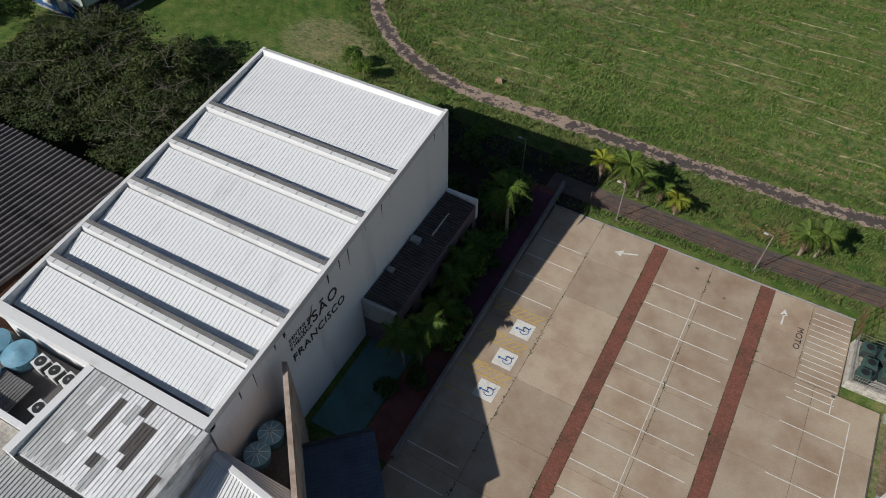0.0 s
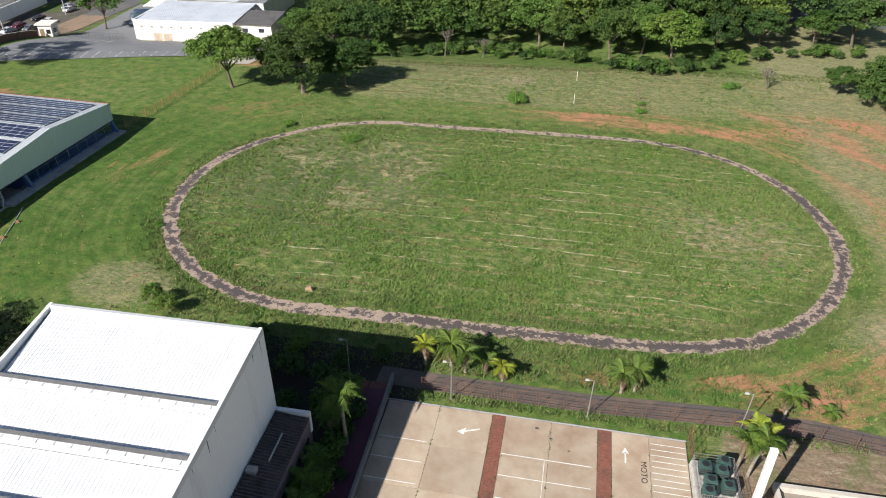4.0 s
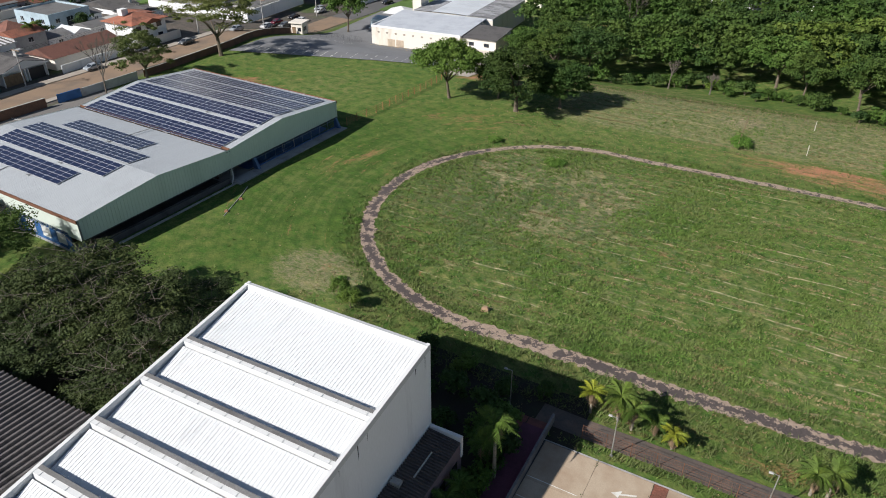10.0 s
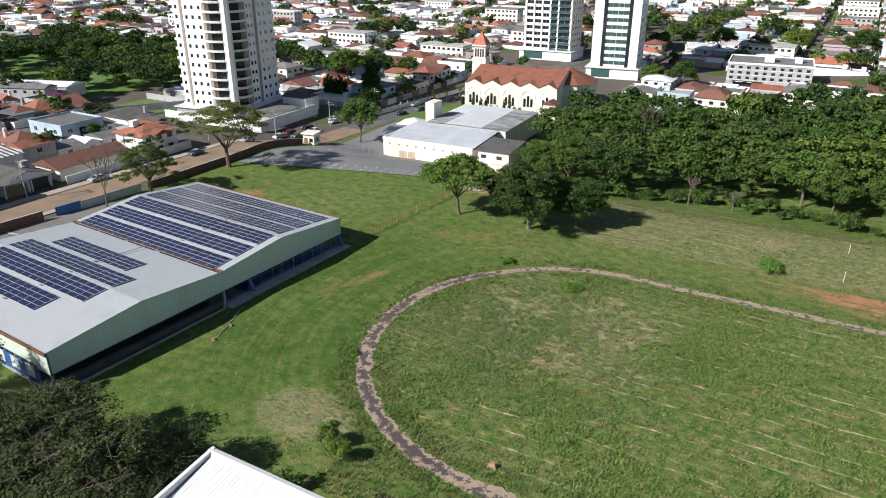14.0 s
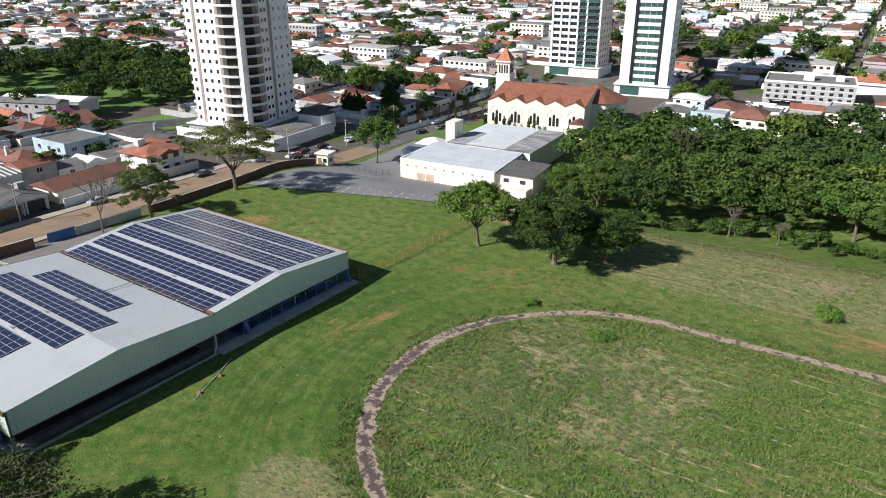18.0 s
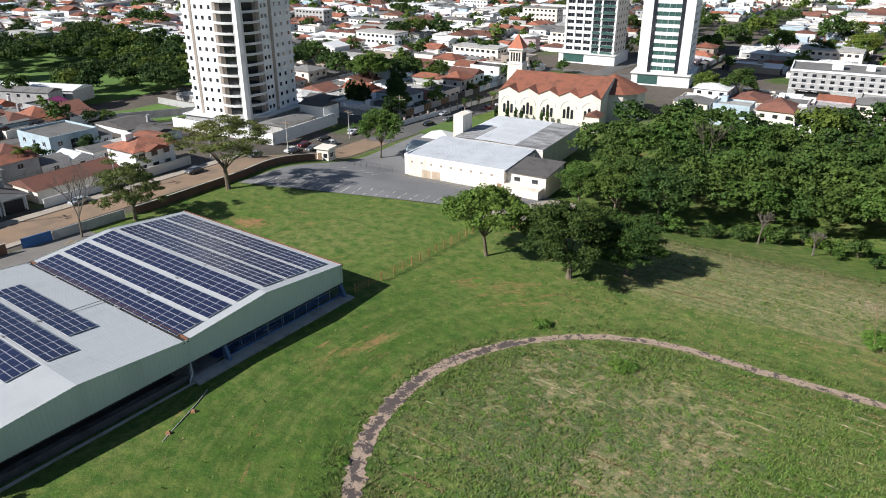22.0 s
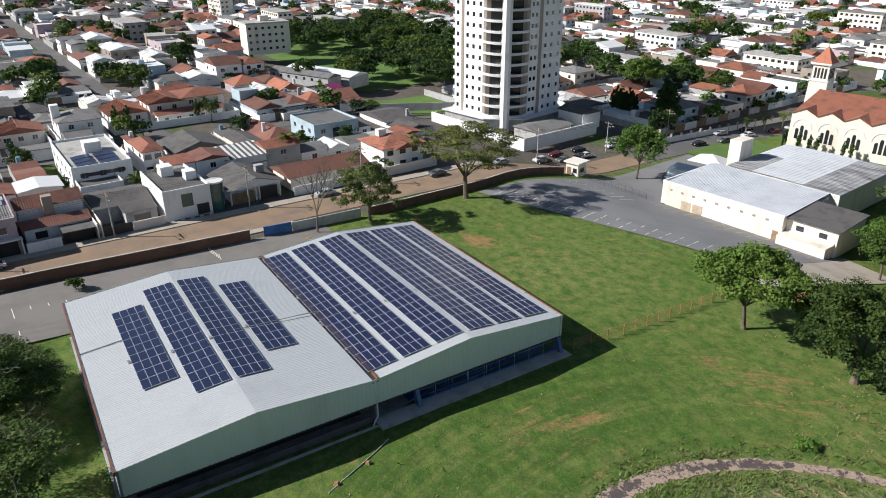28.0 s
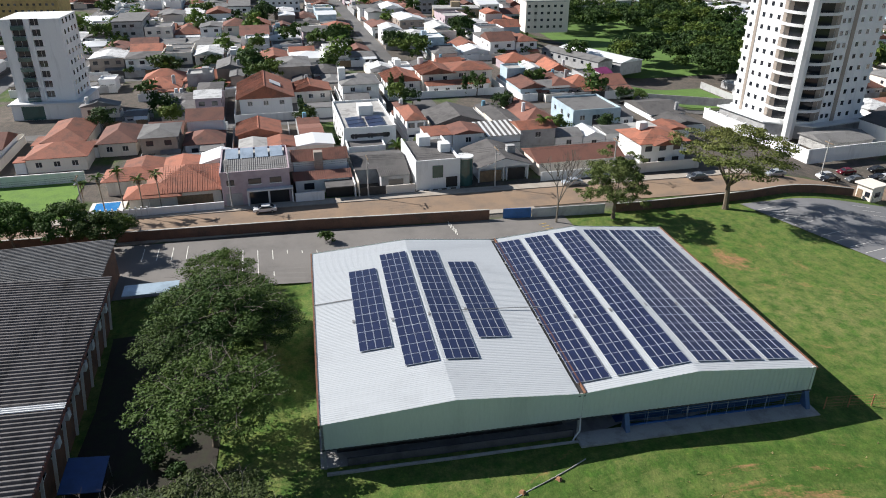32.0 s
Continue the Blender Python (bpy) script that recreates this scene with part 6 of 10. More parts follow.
def twig_data():
    """Bare grey twigs that stand out of the top of a grove crown."""
    rng, M = random.Random(31), Mesh()
    for _ in range(46):
        a, k = rng.uniform(0, math.tau), rng.random() ** 0.6 * 0.85
        p = Vector((6 * k * math.cos(a), 6 * k * math.sin(a), 6.6 + 2.5 * math.sqrt(1 - k * k)))
        d = Vector((math.cos(a) * k + rng.uniform(-0.8, 0.8), math.sin(a) * k + rng.uniform(-0.8, 0.8), rng.uniform(0.1, 0.6))).normalized()
        q = p + d * rng.uniform(0.7, 1.5)
        M.tube(p - d * 0.6, q, 0.03, 0.02, 3)
        for _ in range(3):
            e = (d + Vector((rng.uniform(-1, 1), rng.uniform(-1, 1), rng.uniform(-0.5, 0.6)))).normalized()
            M.tube(q, q + e * rng.uniform(0.4, 1.0), 0.017, 0.008, 3)
    return M.data("twig_tangle", TWIG)


TWIGS = twig_data()
# grove between the classrooms and the arena
for i, (x, y, s) in enumerate(((-106, -8.5, 0.95), (-101, -12.0, 0.72), (-112.5, -7, 0.66), (-121, -9, 0.62), (-87, -8.5, 0.92), (-75.5, -7.5, 0.5), (-69, -12, 0.75), (-67, -8.5, 0.95), (-58, -10, 0.9), (-50, -13.5, 0.85), (-69, -15.5, 0.8), (-55, -3, 0.6), (-62, -15, 0.8), (-47, -5, 0.5), (-48.5, -19, 0.7), (-104, -3.0, 0.62))):
    t = tree(x, y, "grove", s * 1.4, "low spreading tree with leaves and bare twigs on top", "trees in the school grove", tall=0.72, pick=0 if x < -80 else 1)
    share("twig_tangle", TWIGS, t)["kind"] = "stuff"
for x, y, s in ((-141, -34, 0.9), (-138.5, -28, 0.75), (-142, -42, 0.9), (-139, -50, 0.9), (-133, -47, 0.8), (-144, -26, 0.5)):
    tree(x, y, "wood", s, "dusty dark tree beside the street wall", "trees by the school gate")
# Bushes added to darken a sunlit patch that should lie in shade.
for x, y, s in ((-88.5, -13.2, 1.2), (-91.5, -14.0, 1.0), (-85.5, -14.6, 1.3), (-94.5, -12.6, 1.1), (-83, -12, 1.0)):
    tree(x, y, "shrub", s, "dark green bush added to deepen the shade under the grove trees", "bushes under the grove", name="shrub", pick=1)
tree(-135, 8, "shrub", 1.3, "low green bush on the drive", name="shrub")

# the woods behind the field
def woods_front(x):
    """Where the trees of the woods begin, north of the rough ground."""
    return float(np.interp(x, [-70, -48, -36, -20, -8, 6, 17, 28, 40, 52, 66], [122, 122, 133, 137, 128, 123, 115, 119, 125, 131, 132]))


WOODS = []
for tries in range(8000):
    x, y = TREE_RNG.uniform(-86, 96), TREE_RNG.uniform(108, 262)
    front = woods_front(x)
    back = 205 if x < -28 else min(262, 212 + (x + 28) * 1.5)
    if y < front or y > back or (x > 78 and y > 112) or x < -69 - max(0, y - 128) * 0.16 or (x < -58 and y < 124) or x > 74 + (y - 118) * 0.0:
        continue
    if all((x - a) ** 2 + (y - b) ** 2 > (8.2 + 0.02 * (y - 110)) ** 2 for a, b in WOODS):
        WOODS.append((x, y))
WOODS = WOODS[:330]
FAR_TREES = {}


def far_tree(x, y, data, size, tall, lift):
    FAR_TREES.setdefault(data.name, []).append((data, Matrix.Translation((x, y, level(x, y) + lift * size * tall)) @ Matrix.Rotation(TREE_RNG.uniform(0, 6.28), 4, "Z") @ Matrix.Diagonal((size, size, size * tall, 1))))


for x, y in WOODS:
    if y > 136:
        far_tree(x, y, CROWN["woods" if y < 185 else "far_wood"][TREE_RNG.randrange(4)], TREE_RNG.uniform(0.95, 1.6), TREE_RNG.uniform(0.75, 1.05), 6.2)
        continue
    tree(x, y, "wood", TREE_RNG.uniform(0.85, 1.55), "leafy green tree in the woods behind the field", "trees of the woods", tall=TREE_RNG.uniform(0.8, 1.1))
for i in range(46):
    x = -58 + i * 2.8 + TREE_RNG.uniform(-1, 1)
    y = woods_front(x) + TREE_RNG.uniform(-9, -2)
    tree(x, y, "shrub", TREE_RNG.uniform(0.8, 2.3), "leafy undergrowth bush at the edge of the woods", "bushes by the woods", name="shrub")
for x, y, s in ((-6.4, 85, 1.4), (-6.9, 87.6, 1.2), (17.4, 84, 0.8), (17.6, 88, 0.7), (-47.5, 66, 1.0), (-34.3, 61, 1.1), (-33, 62, 0.8), (37, 101, 1.3), (-46, 14, 0.6), (-53, 28, 0.6)):
    tree(x, y, "weed", s, "low bright green bush in the rough grass", "bushes on the field", name="shrub")
for i in range(24):
    x, y = 76 + TREE_RNG.uniform(0, 10), TREE_RNG.uniform(18, 120)
    tree(x, y, "weed", TREE_RNG.uniform(0.8, 1.5), "tall weeds on the bank below the avenue", "weeds on the bank", name="shrub", tall=0.7)


# ---- palms ----
def frond_data(name, seed, length, material, droop=0.9):
    """One arching frond with many narrow leaflets."""
    rng, M = random.Random(seed), Mesh()
    pts = []
    for k in range(10):
        s = k / 9
        pts.append(Vector((length * s * (1 - 0.25 * s), 0, length * (0.5 * s - droop * s * s))))
    for p, q in zip(pts, pts[1:]):
        M.tube(p, q, 0.025, 0.015, 3)
    for k in range(1, 10):
        for sub in (0, 0.5):
            p = pts[k - 1].lerp(pts[k], sub)
            l = length * 0.3 * math.sin(math.pi * (0.15 + 0.8 * k / 9)) * rng.uniform(0.85, 1.1)
            for sgn in (-1, 1):
                tip = p + Vector((l * 0.45, sgn * l * 0.8, -l * rng.uniform(0.2, 0.6)))
                w = Vector((0.07, 0, 0.01))
                M.face(p - w, p + w, tip)
    return M.data(name, material)


FROND = {"green": [frond_data("frond", i, 2.4, PALML, 0.7 + 0.25 * i) for i in range(2)], "yellow": [frond_data("frond", 7 + i, 2.2, PALMY, 0.6 + 0.2 * i) for i in range(2)]}
DEADF = frond_data("dead_frond", 17, 1.9, mat("dead_frond", (0.2, 0.135, 0.075), (0.12, 0.08, 0.05), 0.3, 1.5, 8, 0.9, 0, 0), 1.5)


def palm(x, y, h, size=1.0, look_="green", label="", group="", lean=0.0, n=14, z=None):
    p = thing("palm_tree", (x, y, level(x, y) if z is None else z), TREE_RNG.uniform(0, 360), label, "palm tree", group)
    T, k = Mesh(), 6
    a = [Vector((lean * (i / k) ** 2, 0, h * i / k - (0.2 if i == 0 else 0))) for i in range(k + 1)]
    for i in range(k):
        T.tube(a[i], a[i + 1], 0.17 * size * (1 - 0.06 * i), 0.155 * size * (1 - 0.06 * i), 7)
    T.made("trunk", PALMT, p)
    for i in range(n):
        o = share("frond", FROND[look_][i % 2], p, a[-1], 0, (size,) * 3)
        o.rotation_euler = (0, TREE_RNG.uniform(-0.75, 0.35), math.tau * i / n + TREE_RNG.uniform(-0.2, 0.2))
    for i in range(4):
        o = share("dead_frond", DEADF, p, a[-1] - Vector((0, 0, 0.15)), 0, (size,) * 3)
        o.rotation_euler = (0, TREE_RNG.uniform(0.5, 1.0), math.tau * i / 4 + TREE_RNG.uniform(-0.5, 0.5))


for x, y, h, s, c in ((-9.4, 6.2, 2.8, 0.9, "yellow"), (-6.6, 6.4, 3.2, 1.1, "green"), (-5.0, 5.8, 2.8, 1.0, "green"), (-0.9, 5.2, 2.0, 0.85, "yellow"), (-2.8, 6.2, 1.8, 0.8, "green"), (11.4, 5.6, 2.6, 1.0, "green"), (12.8, 6.0, 2.9, 1.0, "green"), (27.2, 4.6, 3.2, 0.9, "green"), (46.8, 2.2, 3.4, 1.1, "green"), (50.5, 3.2, 4.2, 1.3, "green"), (53, 0.5, 4.0, 1.3, "green"), (44.3, -10.8, 0.6, 0.7, "green"), (32, 6.0, 0.5, 0.6, "green")):
    palm(x, y, h, s, c, "young palm with " + ("yellowing" if c == "yellow" else "green") + " arching fronds", "palms along the lane")
for x, y, h in ((21.6, -2.6, 4.6), (22.4, -3.4, 5.0), (23.0, -2.4, 4.3), (22.1, -1.6, 4.0)):
    palm(x, y, h, 1.0, "yellow" if h < 4.5 else "green", "slender palm in a clump beside the condensers", "palm clump by the condensers", 0.7)
for x, y, h, s in ((-15.2, -21.5, 4.2, 1.0), (-16.0, -23.6, 4.6, 1.0), (-14.7, -22.8, 3.6, 0.9), (-15.4, -18.5, 3.2, 1.0), (-15.7, -16.2, 3.6, 1.0), (-15.6, -13.0, 3.4, 1.0), (-15.4, -10.6, 3.0, 0.9), (-14.6, -6.2, 6.5, 1.2), (-16.2, -5.2, 3.0, 0.9), (-15.4, -14.6, 2.6, 0.9)):
    palm(x, y, h, s, "green", "garden palm in the shaded bed beside the hall", "palms beside the hall", 0.4)
for x, y, s in ((-15.6, -19.5, 1.2), (-15.4, -14.5, 1.3), (-15.8, -8.0, 1.4), (-17, -4, 1.3), (-18.8, -2.2, 1.2), (-14.2, -10.5, 0.9), (-16, -26.5, 0.9), (-22, -2.5, 1.2), (-26, 0.5, 1.3), (-31, -1, 1.4), (-36, 1.5, 1.4), (-40, -2, 1.6), (-44, 3, 1.5), (-15.6, -5.5, 1.2), (-15.6, -9.6, 1.2), (-15.8, -16, 1.2), (-13.4, -17.4, 1.1), (-13.6, -19.5, 1.2), (-15.2, -3, 1.6), (-15.8, -12, 1.5), (-16, -17.5, 1.4), (-15.2, -21, 1.4), (-14, -24.5, 1.0), (-16.6, 0, 1.5), (-19, 1, 1.6), (-23, 2, 1.6), (-28, 3.5, 1.6), (-33, 4.5, 1.3), (-18, 4.5, 1.2), (-24, 6, 1.2), (-29, 7, 1.2), (-14.5, 6.2, 1.0)):
    tree(x, y, "shrub", s, "dark green garden bush in the shade", "bushes beside the hall", name="shrub")
for x, y, h in ((-44, 11, 2.4), (-41.5, 9.5, 2.0)):
    tree(x, y, "round", 0.55, "thin sapling in the rough grass", "saplings by the hall")

# ---- grass ----
BANKG = leafy("lush_bank_grass", (0.1, 0.2, 0.03), (0.17, 0.25, 0.05), 0.1)


LANEW = leafy("lane_weeds", (0.08, 0.135, 0.03), (0.15, 0.165, 0.06), 0.1)


def tufts():
    """Tufts of standing grass over the field, thickest in the infield and along the path."""
    rng = np.random.RandomState(5)
    for name, material, count, tall, label in (("grass_tufts", TUFT, 24000, 0.27, "tufts of green grass over the field"), ("dry_grass", DRYT, 22000, 0.16, "wisps of dry cut grass over the field"), ("tall_weeds", LANEW, 12500, 0.42, "tall weeds along the path and lane"), ("bank_grass", BANKG, 10500, 1.15, "lush tall grass on the bank below the avenue")):
        v, f = [], []
        made = 0
        while made < count:
            x, y = rng.uniform(-72, 78), rng.uniform(1, 112)
            if name == "bank_grass":
                y = rng.uniform(-4, 124)
                x = 80 + 0.08 * (y - 40) + 6 * rng.rand() + 5 * max(0, 1 - abs(y - 80) / 12) * (rng.rand() - 0.8) + max(0, 18 - y) * (rng.rand() - 0.7)
                x += rng.normal() * 0.8 - 1.6 * max(0, noise.noise((y * 0.11, 3, 1)))
                if x < 62 or noise.noise((x * 0.2, y * 0.12, 6)) < -0.22:
                    continue
            if name == "dry_grass" and rng.rand() < 0.75:
                row = rng.randint(0, 38)
                y = 3 + row * 2.7 + 0.5 * noise.noise((x * 0.08, row * 3.1, 0)) + rng.normal() * 0.12
                if noise.noise((x * 0.05, row * 7.7, 3)) < 0.05 or abs(oval_far(x, y) + 26) > 24 and y < 74:
                    continue
            o = oval_far(x, y)
            k = noise.noise((x * 0.07, y * 0.07, 2)) + 0.6 * noise.noise((x * 0.35, y * 0.35, 4))
            if abs(o) < 1.1 or (2.2 < y < 5.2 and -14 < x < 48):
                continue
            if name == "grass_tufts" and (k < 0.1 and rng.rand() > 0.12 or (o > 3 and rng.rand() > 0.16)):
                continue
            if name == "dry_grass" and k > 0.25 and rng.rand() > 0.15:
                continue
            if name == "tall_weeds":
                edge = math.exp(-((abs(o) - 2.2) / 1.6) ** 2) * (0.35 + 0.65 * (y < 30))
                bed = (5.3 < y < 11.5 and -12 < x < 14) * 0.7 + (5 < y < 11 and -42 < x < -12) * 0.5 + (5.3 < y < 11.5 and 14 < x < 36 and k > 0.2) * 0.35 + (0.5 < y < 2.0 and -10 < x < 18) * 1.0 + (x > 70) * 0.4 + (47 < x < 57 and y < 5) * 1.0 + (19 < x < 38 and 1 < y < 3 and k > -0.1) * 0.8 + (108 < y) * 0.5
                if rng.rand() > max(edge * 0.7, bed):
                    continue
            if x < -12 and y < 2:
                continue
            if x < -50 and o > 2 and name in ("grass_tufts", "dry_grass") and rng.rand() > 0.06:
                continue
            made += 1
            z = level(x, y)
            h, s = tall * rng.uniform(0.5, 1.4) * (0.8 + 0.7 * noise.noise((x * 0.3, y * 0.3, 9)) if tall > 1 else 1), tall * 0.5
            for b in range(4):
                a, l = rng.uniform(0, 6.28), rng.uniform(0.5, 1.5) * h
                cx, cy = x + rng.uniform(-s, s), y + rng.uniform(-s, s)
                w = 0.025 + 0.06 * min(tall, 0.5) if name == "tall_weeds" else 0.11 if tall > 1 else 0.05 + 0.09 * tall
                n = len(v)
                v += [(cx - w * math.sin(a), cy + w * math.cos(a), z), (cx + w * math.sin(a), cy - w * math.cos(a), z), (cx + l * math.cos(a), cy + l * math.sin(a), z + h)]
                f.append((n, n + 1, n + 2))
        me = bpy.data.meshes.new(name)
        me.from_pydata(v, [], f)
        me.materials.append(material)
        tagged(new(name, me), label, "grass", kind="stuff")
    rk = thing("rock", (-26.5, 17.0, 0), 20, "orange-brown boulder in the grass", "rock")
    Mesh().hull([(-0.6, -0.35, -0.1), (0.5, -0.45, -0.1), (0.65, 0.3, -0.1), (-0.5, 0.4, -0.1)], [(-0.4, -0.2, 0.5), (0.3, -0.25, 0.62), (0.35, 0.15, 0.55), (-0.3, 0.2, 0.42)]).made("boulder", mat("boulder", (0.42, 0.27, 0.17), None, 0.3, 1.0, 6, 0.9, 0, 0.05), rk)


tufts()


def field_weeds():
    """Low clumps of broad-leaved weeds, thick at the west end of the infield."""
    rng = np.random.RandomState(9)
    for name, material, count, label in (("field_weeds", leafy("grey_green_weeds", (0.11, 0.175, 0.066), (0.16, 0.2, 0.085), 0.1), 1300, "grey-green weed clumps over the infield"), ("lush_weeds", leafy("lush_weed_leaves", (0.12, 0.23, 0.04), (0.17, 0.27, 0.055), 0.1), 1500, "bright green weed clumps over the infield")):
        v, made = [], 0
        while made < count:
            x, y = rng.uniform(-54, 40), rng.uniform(13.5, 70)
            west = math.exp(-((x + 36) / 17) ** 2 - ((y - 46) / 17) ** 2)
            k = noise.noise((x * 0.12, y * 0.12, 3)) + 0.7 * noise.noise((x * 0.5, y * 0.5, 7))
            if oval_far(x, y) > -1.5 or rng.rand() > (west * 1.1 if name == "field_weeds" else 0.35 * west + 0.22) or k < -0.15:
                continue
            made += 1
            r, h = rng.uniform(0.25, 0.8), rng.uniform(0.08, 0.26)
            for b in range(16):
                a, q = rng.uniform(0, math.tau), r * rng.rand() ** 0.5
                cx, cy, cz = x + q * math.cos(a), y + q * math.sin(a), h * (1 - (q / r) ** 2) + 0.05
                t, w = rng.uniform(0, math.tau), rng.uniform(0.06, 0.15)
                v += [(cx + w * math.cos(t + o), cy + w * math.sin(t + o), cz + rng.uniform(-0.04, 0.04)) for o in (0, 2.1, 4.2)]
        me = bpy.data.meshes.new(name)
        me.from_pydata(v, [], [(i, i + 1, i + 2) for i in range(0, len(v), 3)])
        me.materials.append(material)
        tagged(new(name, me), label, "weeds", kind="stuff")


field_weeds()


def goal_posts():
    for x in (-6.9, 17.4):
        fence("field_divider", [(x, 84), (x - 0.3, 98)], 3.5, 1.6, WOODP, 2, "old post and wire divider on the rough ground", None, 0.05, "dividers on the rough ground")
    for x, y in ((4.6, 86.5), (4.9, 100)):
        p = thing("marker_post", (x, y, 0), 0, "thin white post in the grass", "post", "white posts on the rough ground")
        Mesh().tube((0, 0, 0), (0, 0, 2.0), 0.06, 0.05, 6).made("shaft", CREAM, p)
        Mesh().tube((0, 0, 2.0), (0, 0, 2.06), 0.07, 0.02, 6).made("cap", CREAM, p)
    fence("rough_fence", [(-45, 104), (-20, 107), (12, 105), (40, 103)], 4.5, 1.3, WOODP, 2, "low wire fence on thin wooden posts across the rough ground", None, 0.05)


goal_posts()


def rubble(x, y, r, n, material, label):
    t = thing("rubble_heap", (x, y, level(x, y)), 0, label, "rubble", "rubble heaps on the bare soil")
    rng = random.Random(int(x * 7 + y))
    for i in range(n):
        a, d, s = rng.uniform(0, math.tau), r * rng.random() ** 0.6, rng.uniform(0.12, 0.42)
        px, py = d * math.cos(a), d * math.sin(a) * 0.7
        ring = [(px + s * math.cos(k * 1.257 + a) * rng.uniform(0.7, 1.2), py + s * math.sin(k * 1.257 + a) * rng.uniform(0.7, 1.2)) for k in range(5)]
        Mesh().hull([(u, v, -0.05) for u, v in ring], [(px + (u - px) * 0.6, py + (v - py) * 0.6, s * rng.uniform(0.4, 0.9)) for u, v in ring]).made("stone", material, t)


PALE = mat("pale_rubble", (0.27, 0.235, 0.195), (0.2, 0.15, 0.12), 0.25, 1.5, 8, 0.9, 0, 0.03, 0.3)
EARTH = mat("dark_red_earth", (0.13, 0.055, 0.035), (0.22, 0.09, 0.05), 0.3, 1.2, 6, 0.95, 0, 0.05, 0.2)
rubble(55.6, 24.7, 2.2, 26, PALE, "scatter of pale broken rubble on bare soil")
rubble(61.0, 21.5, 2.6, 30, PALE, "scatter of pale broken rubble on bare soil")
rubble(53.3, 16.3, 2.0, 34, EARTH, "low heap of dark red earth clods")
rubble(63.5, 36.0, 2.4, 22, EARTH, "low heap of dark red earth clods")

# ---- streets ----
STREET = fine([(-151, -130), (-149, -40), (-148, 5), (-146.5, 45), (-144.5, 85), (-143.5, 118), (-142.5, 150), (-140, 185), (-134, 225), (-128, 300), (-120, 420), (-112, 560), (-104, 700)])
NEARST = [p for p in STREET if p[1] < 152]
strip("street", NEARST, 9.0, 0.10, ROADD, "dusty brown street beside the school wall", "street")
strip("church_street", STREET[len(NEARST) - 1:], 9.0, 0.09, ASPHALT, "grey asphalt street past the church", "street")
strip("pavement_west", [(x - 6.0, y) for x, y in STREET[:80]], 2.6, 0.22, SIDEW, "concrete pavement along the houses", "pavement", 0.2)
strip("pavement_east", [(x + 5.6, y) for x, y in STREET[:60]], 1.8, 0.2, SIDEW, "narrow pavement along the school wall", "pavement", 0.2)
AVENUE = fine([(97, -60), (99, 0), (101.5, 40), (103.5, 70), (107.5, 112), (112, 150), (120, 210), (134, 300)])
strip("avenue", AVENUE, 11.5, 0.08, mat("worn_asphalt", (0.2, 0.175, 0.15), (0.15, 0.13, 0.115), 0.15, 0.15, 8, 0.92, 0, 0.02, 0, 0.5), "worn grey-brown asphalt avenue", "road")
strip("avenue_pavement", [(x - 8.0, y) for x, y in AVENUE], 4.0, 0.2, SIDEW, "concrete pavement with trees", "pavement", 0.2)
strip("avenue_forecourt", [(x + 9.0, y) for x, y in AVENUE[:48]], 6.0, 0.18, CONCG, "grey forecourt along the avenue", "pavement", 0.2)
for off, m in ((-5.0, LINEP), (0.0, YELP)):
    strip("lane_line", [(x + off, y) for x, y in AVENUE], 0.16, 0.098, m, "painted line along the avenue", "road marking", 0.0)
strip("cross_street", fine([(60, 163), (112, 152), (160, 141), (240, 120)]), 9.0, 0.09, ASPHALT, "dark asphalt cross street", "street")
WALL_E = [(-146, -70), (-143.2, -24), (-141.3, 6), (-138.0, 38), (-137.0, 46), (-135.6, 66), (-135.6, 90), (-139.4, 119.5)]
low_wall("wall_school", [p for p in fine(WALL_E, 4) if p[1] < 40.5], 2.0, 0.25, BRICKW, "old dark red brick boundary wall")
low_wall("wall_school_blue", [(-137.75, 40.6), (-137.1, 45.8)], 2.0, 0.26, BLUEP, "blue painted stretch of boundary wall", 0, False)
low_wall("wall_school_grey", [(-137.0, 46), (-135.9, 60)], 1.9, 0.25, GREYW, "unpainted rendered boundary wall", 0, False)
low_wall("wall_school_north", [p for p in fine(WALL_E, 4) if p[1] > 60], 1.7, 0.25, BRICKW, "old red brick boundary wall beside the lawn")
low_wall("wall_avenue", fine([(86.5, 20), (88.4, 60), (91, 100), (96, 140)], 4), 0.9, 0.25, mat("orange_brick", (0.36, 0.19, 0.1), (0.24, 0.14, 0.08), 0.3, 0.6, 6, 0.9, 0, 0.03), "low orange brick wall below the avenue")


def flat(name, pts, z, material, label, category):
    """A paved area that follows the land."""
    M = Mesh()
    (ax, ay), (bx, by), (cx, cy), (dx, dy) = pts
    n = 12
    for j in range(n + 1):
        for i in range(n + 1):
            s, t = i / n, j / n
            x = (ax * (1 - s) + bx * s) * (1 - t) + (dx * (1 - s) + cx * s) * t
            y = (ay * (1 - s) + by * s) * (1 - t) + (dy * (1 - s) + cy * s) * t
            M.v.append((x, y, level(x, y) + z))
    M.f = [(j * (n + 1) + i, j * (n + 1) + i + 1, (j + 1) * (n + 1) + i + 1, (j + 1) * (n + 1) + i) for j in range(n) for i in range(n)]
    return tagged(M.made(name, material), label, category, kind="structure")


